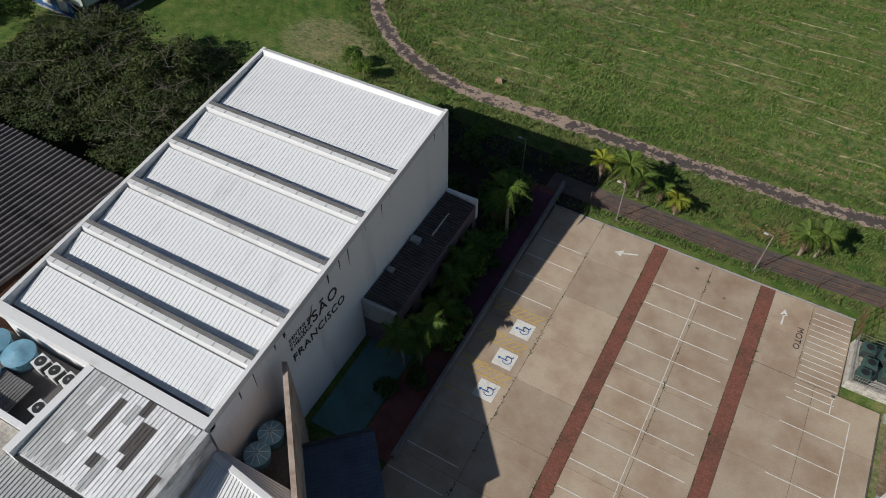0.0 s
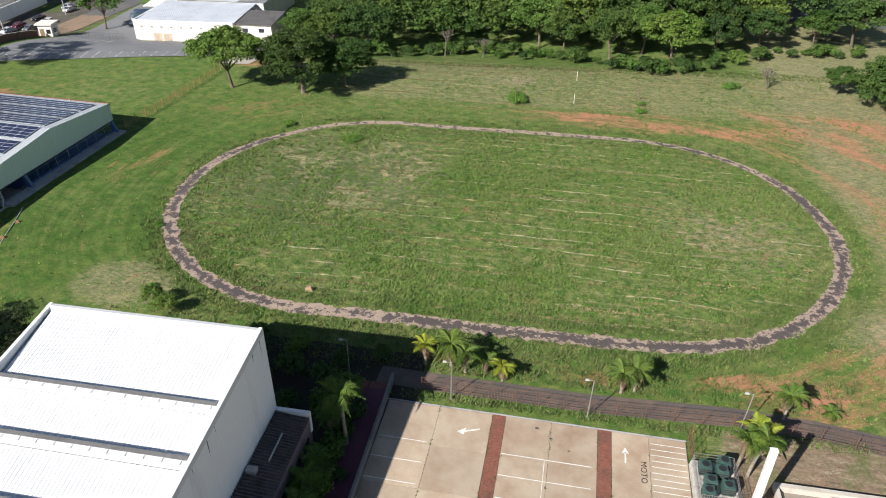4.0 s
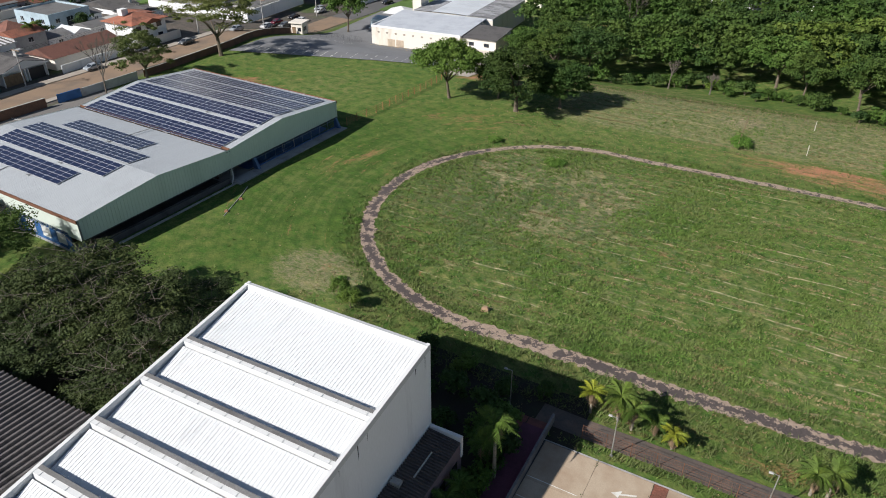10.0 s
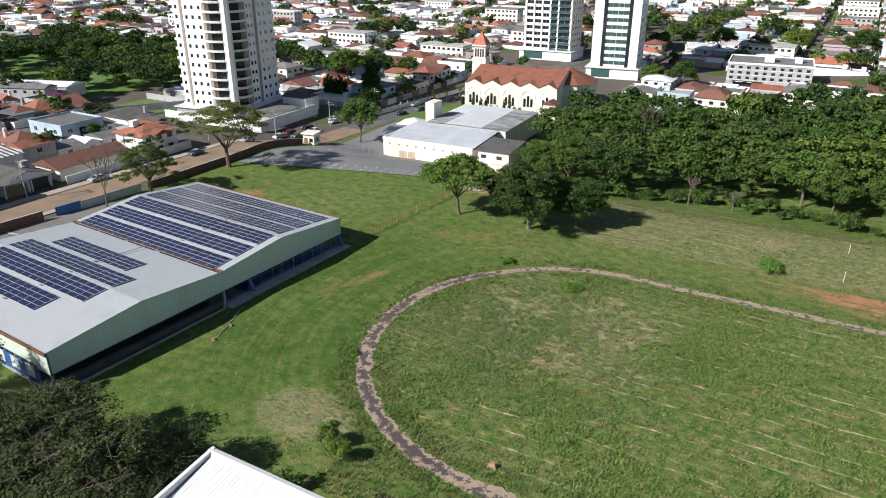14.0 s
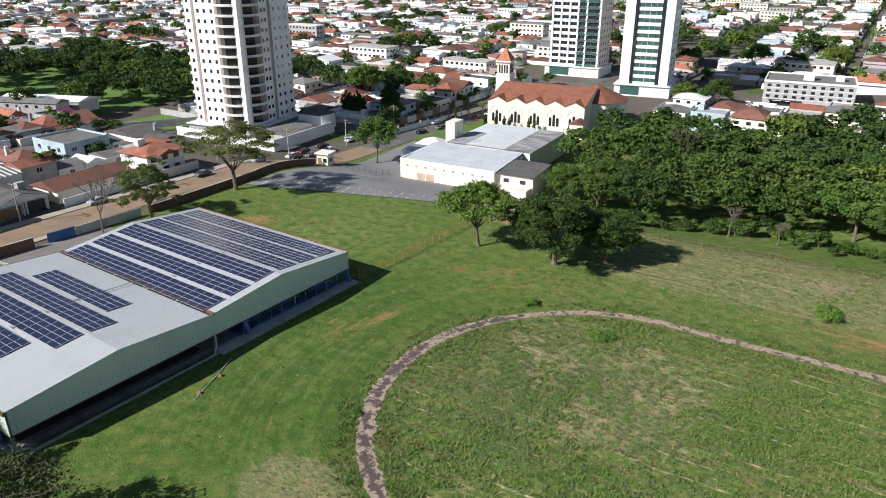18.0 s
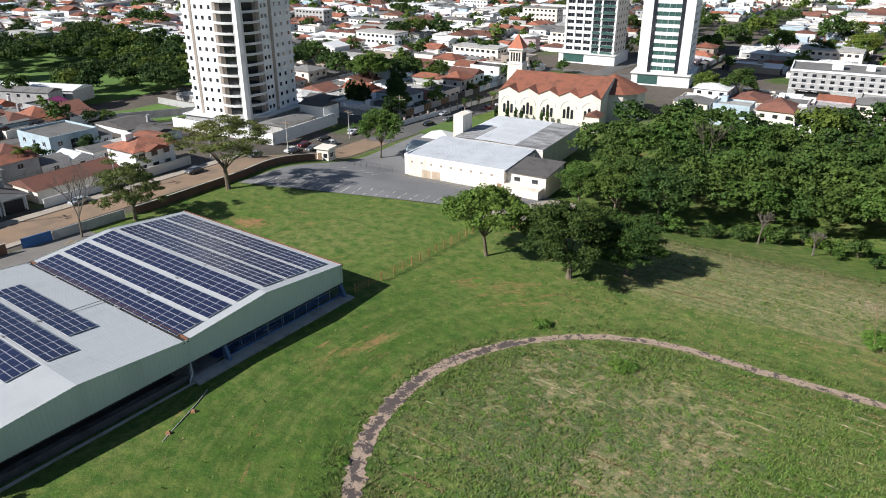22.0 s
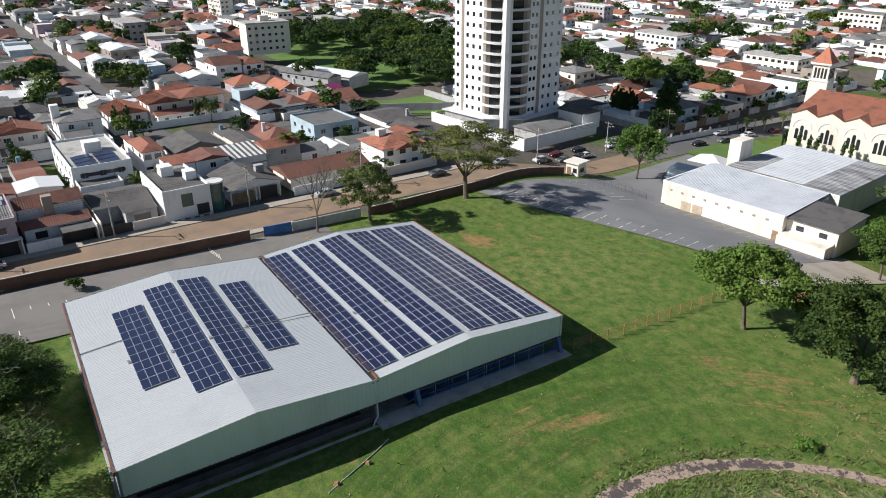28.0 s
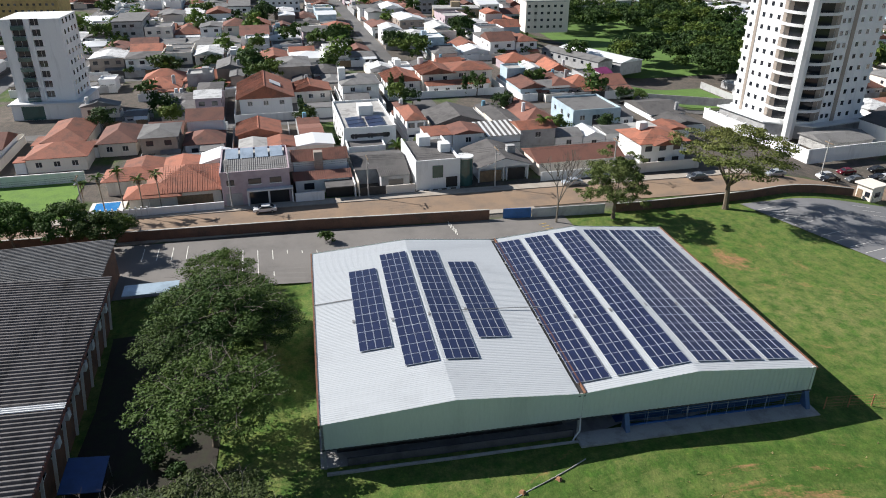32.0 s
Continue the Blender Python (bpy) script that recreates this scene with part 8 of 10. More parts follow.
    Mesh().box(0, 1, 5.4, 9.2, 1.25, 6.2).box(0, 1.25, 5.4, 0.25, 17, 6.2).box(8.95, 1.25, 5.4, 9.2, 17, 6.2).made("parapet", WALLW, m6)
    Mesh().box(0.25, 1.25, 5.4, 8.95, 16.5, 5.6).made("roof", DARKROOF, m6)
    Mesh().box(3, 12, 5.6, 5.5, 15, 7.6).box(6.5, 7, 5.6, 8.6, 9.5, 7.4).made("roof_tank_house", WALLW, m6)
    Mesh().box(3.4, 0.93, 2.4, 5.6, 1.0, 5.0).made("green_glass", GLASSG, m6, "green glass panel")
    Mesh().tube((10.6, 2.6, 0), (10.6, 2.6, 5.8), 1.7, 1.7, 16).made("glass_drum", GLASSG, m6, "round green glass stair drum")
    Mesh().tube((10.6, 2.6, 5.8), (10.6, 2.6, 6.1), 1.8, 1.8, 16).made("drum_cap", WHITE, m6)
    Mesh().box(6.2, 0.94, 0.2, 8.6, 1.0, 2.4).made("door", DARK, m6)
    for i in range(5):
        Mesh().box(0.5 + i * 1.9, 0.0, 0, 1.3 + i * 1.9, 0.15, 0.3).made("kerb_stop", WHITE, m6)
    d7 = at("dark_gable_house", 41.2, "house under a wide dark weathered gable roof", "house")
    R = Mesh()
    gable(R, 0.5, 3, 12, 16, 3.0, 1.9, 0.5, "y")
    R.made("roof", DARKROOF, d7)
    Mesh().box(0.8, 3.3, -0.3, 11.7, 15.8, 3.0).made("wall", WALLW, d7)
    Mesh().hull([(0.2, 2.4, 3.0), (12.3, 2.4, 3.0), (12.3, 2.7, 3.0), (0.2, 2.7, 3.0)], [(6.1, 2.4, 4.7), (6.4, 2.4, 4.7), (6.4, 2.7, 4.7), (6.1, 2.7, 4.7)]).made("gable_board", WHITE, d7, "white gable board")
    Mesh().box(0.4, 2.5, -0.2, 5.4, 2.6, 2.4).made("garage_door", WOODP, d7)
    Mesh().box(6.6, 2.5, -0.2, 10.6, 2.6, 2.6).made("entrance", DARK, d7)
    for x in (0.3, 5.7, 6.4, 11.0):
        Mesh().box(x, 2.3, -0.2, x + 0.25, 2.6, 3).made("pillar", WHITE, d7)
    Mesh().box(8.4, 8, 4.0, 10.2, 9.4, 5.6).made("chimney", GREYW, d7)
    s8 = at("striped_carport", 46.5, "white hall with a striped black and white roof", "building", -173)
    M, N = Mesh(), Mesh()
    for i in range(16):
        (M if i % 2 else N).hull([(i * 0.65, 0, 4.6), ((i + 1) * 0.65, 0, 4.6), ((i + 1) * 0.65, 9, 5.6), (i * 0.65, 9, 5.6)], [(i * 0.65, 0, 4.7), ((i + 1) * 0.65, 0, 4.7), ((i + 1) * 0.65, 9, 5.7), (i * 0.65, 9, 5.7)])
    M.made("roof_stripe", WHITE, s8)
    N.made("roof_stripe", DARKROOF, s8, "dark roof stripe")
    Mesh().box(0.2, 0.3, -0.3, 10.2, 8.8, 4.5).made("wall", WALLW, s8)
    h9 = at("red_tile_house", 54.5, "long house under worn red tile roofs", "house")
    R = Mesh()
    gable(R, 0.5, 3, 20, 13, 3.0, 1.8, 0.4, "x")
    R.made("roof", TILEB, h9)
    Mesh().box(0.8, 3.3, -0.3, 19.7, 12.8, 3.0).made("wall", CREAM, h9)
    Mesh().box(0, 0, -0.3, 20, 0.2, 2.0).made("yard_wall", WALLW, h9)
    hx = at("orange_tile_house", 77.5, "two-storey white house under an orange tile roof", "house")
    R = Mesh()
    hip(R, 0.5, 2, 12, 13, 5.8, 1.8, 0.5)
    gable(R, 3, 0.5, 9, 4, 5.6, 1.2, 0.3, "y")
    R.made("roof", TILE, hx)
    Mesh().box(0.8, 2.3, -0.3, 11.7, 12.8, 5.7).made("wall", WALLW, hx)
    for a in (1.8, 5.2, 8.6):
        Mesh().box(a, 2.22, 3.8, a + 1.6, 2.3, 5.0).made("window", GLASS, hx)
        Mesh().box(a, 2.22, 0.8, a + 1.6, 2.3, 2.2).made("window", GLASS, hx)
    Mesh().box(-2, -0.2, -0.3, 14, 0.0, 2.2).made("yard_wall", CREAM, hx)
    Mesh().box(3, 8, 7.0, 5, 9.6, 8.6).made("tank_house", WALLW, hx)


front_row()

# ---- tower blocks ----
def ring_window(w, h):
    return Mesh().box(-w / 2, -0.06, 0, w / 2, 0.02, h).data("window", GLASS)


def tower_white():
    """Tall white block with a stack of curved balconies at its front corner."""
    t = thing("apartment_tower", (-181.0, 135.5, -5), 7, "tall white apartment tower with curved balconies and taupe bands", "building")
    n, fh, z0 = 17, 3.12, 4.0
    top = z0 + n * fh
    Mesh().prism([(-22, 0), (-8.4, 0), (-7.3, 1.1), (-1.1, 7.3), (0, 8.4), (0, 25), (-22, 25)], 0, top).made("wall", WALLW, t, "white rendered wall")
    Mesh().prism([(-1.9, 0.0), (-0.2, -0.6), (0.6, 0.2), (0.0, 1.9), (-2.0, 4.2), (-4.2, 2.0)], 0, top + 2).made("corner_fin", WHITE, t, "white corner fin")
    for a in ((-19.0, -18.0), (-9.6, -8.4)):
        Mesh().box(a[0], -0.12, 0, a[1], 0.0, top).made("facade_band", TAUPE, t, "taupe vertical band")
    for a in ((8.4, 9.6), (14.0, 15.4)):
        Mesh().box(0.0, a[0], 0, 0.12, a[1], top).made("facade_band", TAUPE, t, "taupe vertical band")
    Mesh().prism([(-8.3, 0.0), (-7.2, 1.0), (-1.0, 7.2), (0.0, 8.3), (-0.4, 8.7), (-8.7, 0.4)], 0.5, top - 0.2).made("balcony_recess", TAUPE, t)
    C, r = Vector((-6.6, 6.6)), 7.5
    arc = [(C.x + r * math.cos(radians(a)), C.y + r * math.sin(radians(a))) for a in range(-112, 24, 12)]
    slab = Mesh().prism(arc + [(-4.3, 4.3)], 0, 0.22).data("balcony_slab", WHITE)
    inner = [(C.x + (r - 0.15) * math.cos(radians(a)), C.y + (r - 0.15) * math.sin(radians(a))) for a in range(-112, 24, 12)]
    P = Mesh().prism(arc + inner[::-1], 0.22, 0.75)
    par = P.data("parapet", WHITE)
    D = Mesh()
    D.prism([(-5.9, 0.35), (-5.2, 1.05), (-2.9, 3.3), (-3.3, 3.5), (-6.2, 0.7)], 0.3, 2.7)
    gl = Mesh().prism([(-7.4, 0.7), (-4.0, 4.1), (-4.2, 4.3), (-7.6, 0.9)], 0.3, 2.75).prism([(-4.1, 4.0), (-0.7, 7.4), (-0.9, 7.6), (-4.3, 4.2)], 0.3, 2.75).data("balcony_door", GLASS)
    w1 = ring_window(0.95, 1.15)
    eb = Mesh().box(-1.1, 0.0, 0, 0.1, 4.2, 0.2).box(-1.1, 0.0, 0.2, -1.0, 4.2, 0.9).box(-1.1, 0, 0.2, 0.1, 0.1, 0.9).data("edge_balcony", WHITE)
    eb2 = Mesh().box(-4.2, -0.1, 0, 0.0, 1.1, 0.2).box(-4.2, 1.0, 0.2, 0.0, 1.1, 0.9).box(-0.1, -0.1, 0.2, 0.0, 1.1, 0.9).data("edge_balcony", WHITE)
    for k in range(n):
        z = z0 + k * fh
        share("parapet", par, share("balcony_slab", slab, t, (0, 0, z)))
        share("balcony_door", gl, t, (0, 0, z))
        share("edge_balcony", eb, t, (-22, 0.3, z))
        share("edge_balcony", eb2, t, (-0.3, 25, z))
        for x in (-20.6, -16.4, -13.8, -11.0):
            share("window", w1, t, (x, 0, z + 1.0))
        for y in (10.8, 12.6, 17.2, 20.0, 23.4):
            share("window", w1, t, (0, y, z + 1.0), math.pi / 2)
    Mesh().prism([(-24, -2.5), (-6, -2.5), (2.5, 6), (2.5, 27), (-24, 27)], 0, 3.6).made("podium", GREYW, t)
    Mesh().prism([(-24.6, -3.2), (-6, -3.2), (3.2, 6), (3.2, 27.6), (-24.6, 27.6)], 3.6, 3.95).made("podium_slab", WHITE, t)
    y = thing("tower_forecourt", (-184, 128, -4.4), 3, "white walled forecourt with a carport roof before the tower", "wall")
    Mesh().box(-22, -1, -1, 20, -0.7, 2.6).box(20, -1, -1, 20.3, 30, 2.8).made("yard_wall", WALLW, y)
    Mesh().box(8, 7, 0, 17, 22, 2.6).made("carport", CONCG, y)
    Mesh().hull([(7.5, 6.5, 2.6), (17.5, 6.5, 2.6), (17.5, 22.5, 2.6), (7.5, 22.5, 2.6)], [(7.6, 6.6, 2.75), (12.4, 6.6, 3.7), (12.4, 22.4, 3.7), (7.6, 22.4, 2.75)]).made("carport_roof", GREYROOF, y, "grey fibre-cement carport roof")
    Mesh().box(8, 26, 0, 18, 34, 5.0).made("guard_house", WALLW, y)
    gable(Mesh(), 8, 26, 18, 34, 5.0, 1.4, 0.4, "x").made("guard_house_roof", DARKROOF, y)
    for i in range(10):
        Mesh().box(-20 + 4 * i, -1.1, 2.6, -19.6 + 4 * i, -0.6, 3.0).made("wall_pier", WHITE, y)


tower_white()


def slab_tower(name, x, y, z, turn, w, d, n, label, cols, glassy, fh=3.1, wallm=WALLW, side=CREAM):
    t = thing(name, (x, y, z), turn, label, "building")
    top = 5 + n * fh
    Mesh().box(0, 0.3, 0, w, d, top).made("wall", side, t)
    Mesh().box(-1.5, -2.5, 0, w + 1.5, d + 1, 4.6).made("podium", wallm, t)
    Mesh().box(-2.0, -3.2, 4.6, w + 2, d + 1.5, 5.0).made("podium_slab", WHITE, t)
    Mesh().box(1.0, -2.56, 0.6, w * 0.45, -2.5, 4.2).made("lobby_glass", GLASSG, t, "green lobby glass")
    pd = []
    for a, b, kind in cols:
        if kind == "pier":
            Mesh().box(a, -0.35, 0, b, 0.3, top).made("pier", wallm, t)
        if kind == "dark":
            Mesh().box(a, -0.25, 5, b, 0.3, top).made("dark_strip", GLASS, t, "dark glass strip")
    for a, b, kind in cols:
        if kind in ("win", "green", "bal"):
            k = b - a
            wd = Mesh().box(0.1, 0.22, 1.0, k / 2 - 0.06, 0.3, 2.6).box(k / 2 + 0.06, 0.22, 1.0, k - 0.1, 0.3, 2.6).data("window", GLASSG if kind == "green" else GLASS)
            bd = Mesh().box(0, 0.0, 0, k, 0.3, 0.95).data("spandrel", wallm)
            hd = Mesh().box(0, 0.0, 2.65, k, 0.3, fh).data("lintel", wallm)
            rl = Mesh().box(0.05, -0.9, 0, k - 0.05, 0.3, 0.18).box(0.05, -0.9, 0.18, k - 0.05, -0.85, 1.05).data("balcony", GLASSG)
            for f in range(n):
                share("window", wd, share("spandrel", bd, t, (a, -0.02, 5 + f * fh)))
                share("lintel", hd, t, (a, -0.02, 5 + f * fh))
                if kind == "bal":
                    share("balcony", rl, t, (a, 0, 5 + f * fh))
    sw = Mesh().box(-0.02, -0.5, 0, 0.06, 0.5, 1.2).data("side_window", GLASS)
    for f in range(n):
        for j in range(4):
            share("side_window", sw, t, (w, d * (j + 0.8) / 4.6, 6 + f * fh))


slab_tower("apartment_tower", -156.0, 320.5, -6, 2, 25.5, 18, 20, "white apartment tower with green glazed balconies", ((0, 1.0, "pier"), (1, 4.6, "win"), (4.6, 5.4, "pier"), (5.4, 9, "win"), (9, 9.8, "pier"), (9.8, 13.4, "win"), (13.4, 14.2, "pier"), (14.2, 17.8, "bal"), (17.8, 18.6, "pier"), (18.6, 24.6, "bal"), (24.6, 25.5, "pier")), True)
slab_tower("office_tower", -106.5, 283.5, -6, 8, 20.5, 22, 20, "white tower with green windows and dark vertical strips", ((0, 4.2, "pier"), (4.2, 5.6, "dark"), (5.6, 10.4, "green"), (10.4, 15.2, "green"), (15.2, 16.8, "dark"), (16.8, 20.5, "pier")), True, 3.1, WALLW, WALLW)
slab_tower("mid_rise", -233.0, -64, -0.5, 86, 14.5, 14, 8, "white mid-rise apartment block with balcony columns", ((0, 2.6, "pier"), (2.6, 5.8, "bal"), (5.8, 7.2, "pier"), (7.2, 9.4, "win"), (9.4, 14.5, "pier")), False, 2.65, WALLW, WALLW)


def apartment_block():
    b = thing("apartment_block", (-48.5, 294, -6.5), 5, "four-storey grey-white apartment block with small windows", "building")
    Mesh().box(0, 0, 0, 33.5, 24, 9.6).made("wall", GREYW, b)
    Mesh().box(-0.3, -0.3, 9.6, 33.8, 0.2, 10.4).box(-0.3, 23.8, 9.6, 33.8, 24.3, 10.4).box(-0.3, 0.2, 9.6, 0.2, 23.8, 10.4).box(33.3, 0.2, 9.6, 33.8, 23.8, 10.4).made("parapet", WALLW, b)
    Mesh().box(0.2, 0.2, 9.6, 33.3, 23.8, 9.9).made("roof", GREYROOF, b)
    Mesh().box(14, 8, 9.9, 18, 13, 12.6).box(26, 10, 9.9, 29, 14, 12.0).made("tank_house", WALLW, b)
    wd = Mesh().box(-0.75, -0.06, 0, 0.75, 0.02, 1.1).data("window", GLASS)
    sl = Mesh().box(-0.85, -0.12, -0.12, 0.85, 0.0, 0).data("sill", WHITE)
    for f in range(3):
        for k in range(10):
            share("sill", sl, share("window", wd, b, (1.9 + k * 3.3, 0, 3.4 + f * 2.2)))
    for f in range(3):
        Mesh().box(0, -0.05, 2.95 + f * 2.2, 33.5, 0, 3.1 + f * 2.2).made("string_course", WALLW, b)
    Mesh().box(3, -0.5, 0.3, 14, 0.02, 2.3).made("shop_front", DARK, b, "dark shop front")
    Mesh().box(2.5, -1.6, 2.3, 14.5, 0, 2.7).made("canopy", BLACKP, b, "black shop canopy")
    for a, c in ((4.0, 7.2), (8.6, 10.4)):
        Mesh().box(a, -1.66, 2.38, c, -1.6, 2.6).made("sign_bar", WHITE, b, "white sign as plain bar")


apartment_block()


# ---- church and its hall ----
def church():
    c = thing("church", (-125.5, 196.5, -6), 7, "cream church with round-arched windows and orange tile roof", "church")
    W, D, H = 35.0, 34.0, 10.2
    Mesh().box(0, 0.4, 0, W, D, H - 0.6).made("wall", CREAM, c, "pale cream wall")
    n = 5
    for i in range(n):
        a, b = W * i / n, W * (i + 1) / n
        m = (a + b) / 2
        g = Mesh().hull([(a, 0, 0), (b, 0, 0), (b, 0.5, 0), (a, 0.5, 0)], [(a, 0, H - 0.8), (b, 0, H - 0.8), (b, 0.5, H - 0.8), (a, 0.5, H - 0.8)])
        g.hull([(a, 0, H - 0.8), (b, 0, H - 0.8), (b, 0.5, H - 0.8), (a, 0.5, H - 0.8)], [(m - 0.02, 0, H + 0.9), (m + 0.02, 0, H + 0.9), (m + 0.02, 0.5, H + 0.9), (m - 0.02, 0.5, H + 0.9)])
        g.made("gable_bay", CREAM, c, "gabled wall bay")
        A = Mesh()
        ring = [(m + 2.5 * math.cos(math.pi * k / 10), 5.6 + 2.5 * math.sin(math.pi * k / 10)) for k in range(11)]
        for (x0, z0), (x1, z1) in zip(ring, ring[1:]):
            A.hull([(x0, -0.12, z0), (x1, -0.12, z1), (x1, 0, z1), (x0, 0, z0)], [(m + (x0 - m) * 1.1, -0.12, 5.6 + (z0 - 5.6) * 1.1), (m + (x1 - m) * 1.1, -0.12, 5.6 + (z1 - 5.6) * 1.1), (m + (x1 - m) * 1.1, 0, 5.6 + (z1 - 5.6) * 1.1), (m + (x0 - m) * 1.1, 0, 5.6 + (z0 - 5.6) * 1.1)])
        A.made("arch_moulding", WHITE, c, "white arch moulding")
        for off, tall in ((-1.3, 1.6), (0, 2.6), (1.3, 1.6)):
            x, z1 = m + off, 2.6 + tall + 0.8
            pts = [(x - 0.45, 2.4), (x + 0.45, 2.4)] + [(x + 0.45 * math.cos(math.pi * k / 6), z1 + 0.45 * math.sin(math.pi * k / 6)) for k in range(7)]
            Mesh().face(*[(px, -0.06, pz) for px, pz in pts]).face(*[(px, -0.02, pz) for px, pz in pts]).made("window", GLASS, c, "narrow arched window")
        R = Mesh()
        peak, eave, back = H + 1.0, H - 0.7, 0.3 + (H + 1.0 - (H - 0.6)) * (D / 2) / (13.6 - (H - 0.6))
        for p, q in ((a, m), (m, b)):
            zp, zq = (eave, peak) if q == m else (peak, eave)
            R.hull([(p, -0.3, zp), (q, -0.3, zq), (q, back, zq), (p, back, zp)], [(p, -0.3, zp + 0.15), (q, -0.3, zq + 0.15), (q, back, zq + 0.15), (p, back, zp + 0.15)])
        R.made("bay_roof", TILE, c, "small orange tile cross gable")
    R = Mesh()
    R.hull([(0, 0.45, H - 0.6), (W, 0.45, H - 0.6), (W, D / 2, 13.6), (0, D / 2, 13.6)], [(0, 0.45, H - 0.45), (W, 0.45, H - 0.45), (W, D / 2, 13.72), (0, D / 2, 13.72)])
    R.made("front_roof", TILE, c, "orange tile roof slope")
    R = Mesh()
    R.hull([(0, D / 2, 13.6), (W, D / 2, 13.6), (W, D + 0.4, H - 0.6), (0, D + 0.4, H - 0.6)], [(0, D / 2, 13.72), (W, D / 2, 13.72), (W, D + 0.4, H - 0.45), (0, D + 0.4, H - 0.45)])
    R.made("rear_roof", TILE, c)
    for x in (0.0, W - 0.4):
        Mesh().hull([(x, 0.4, H - 0.7), (x + 0.4, 0.4, H - 0.7), (x + 0.4, D, H - 0.7), (x, D, H - 0.7)], [(x, D / 2 - 0.1, 13.55), (x + 0.4, D / 2 - 0.1, 13.55), (x + 0.4, D / 2 + 0.1, 13.55), (x, D / 2 + 0.1, 13.55)]).made("end_gable", CREAM, c)
    Mesh().box(-0.1, D / 2 - 0.2, 13.65, W + 0.1, D / 2 + 0.2, 13.85).made("ridge_tile", TILE, c)
    k = 12
    ctr = Vector((W - 1, D * 0.62))
    ap = [(ctr.x + 11 * math.cos(math.tau * i / k), ctr.y + 11 * math.sin(math.tau * i / k)) for i in range(k)]
    Mesh().prism(ap, 0, H - 0.8).made("apse_wall", CREAM, c, "rounded apse wall")
    P = Mesh()
    for i in range(k):
        (x0, y0), (x1, y1) = ap[i], ap[(i + 1) % k]
        s = 1.06
        P.face((ctr.x + (x0 - ctr.x) * s, ctr.y + (y0 - ctr.y) * s, H - 0.85), (ctr.x + (x1 - ctr.x) * s, ctr.y + (y1 - ctr.y) * s, H - 0.85), (ctr.x, ctr.y, 14.4))
    P.made("apse_roof", TILE, c, "conical orange tile roof")
    Mesh().box(W - 3.5, -5.5, 0, W + 1.2, 0, 5.0).made("porch", CREAM, c)
    gable(Mesh(), W - 3.5, -5.5, W + 1.2, 0, 5.0, 1.2, 0.3, "y").made("porch_roof", TILEB, c)
    b = thing("bell_tower", (-139.0, 236.5, -6), 7, "cream bell tower with a pointed orange tile roof", "tower")
    Mesh().hull([(-3.2, -3.2, 0), (3.2, -3.2, 0), (3.2, 3.2, 0), (-3.2, 3.2, 0)], [(-2.9, -2.9, 12), (2.9, -2.9, 12), (2.9, 2.9, 12), (-2.9, 2.9, 12)]).made("shaft", CREAM, b)
    Mesh().box(-3.1, -3.1, 12, 3.1, 3.1, 12.5).box(-3.2, -3.2, 17.3, 3.2, 3.2, 17.9).made("cornice", WHITE, b)
    Mesh().box(-2.6, -2.6, 12.5, 2.6, 2.6, 17.3).made("belfry", CREAM, b)
    op = Mesh().box(-0.32, -2.68, 13, 0.32, -2.58, 16.3).data("belfry_opening", DARK)
    for s in range(4):
        for x in (-1.6, -0.55, 0.55, 1.6):
            o = share("belfry_opening", op, b)
            o.matrix_local = Matrix.Rotation(s * math.pi / 2, 4, "Z") @ Matrix.Translation((x, 0, 0))
    Mesh().hull([(-3.1, -3.1, 17.9), (3.1, -3.1, 17.9), (3.1, 3.1, 17.9), (-3.1, 3.1, 17.9)], [(-0.06, -0.06, 23), (0.06, -0.06, 23), (0.06, 0.06, 23), (-0.06, 0.06, 23)]).made("spire", TILE, b)
    Mesh().tube((0, 0, 22.9), (0, 0, 24.2), 0.06, 0.06, 5).made("finial", DARKM, b)


church()


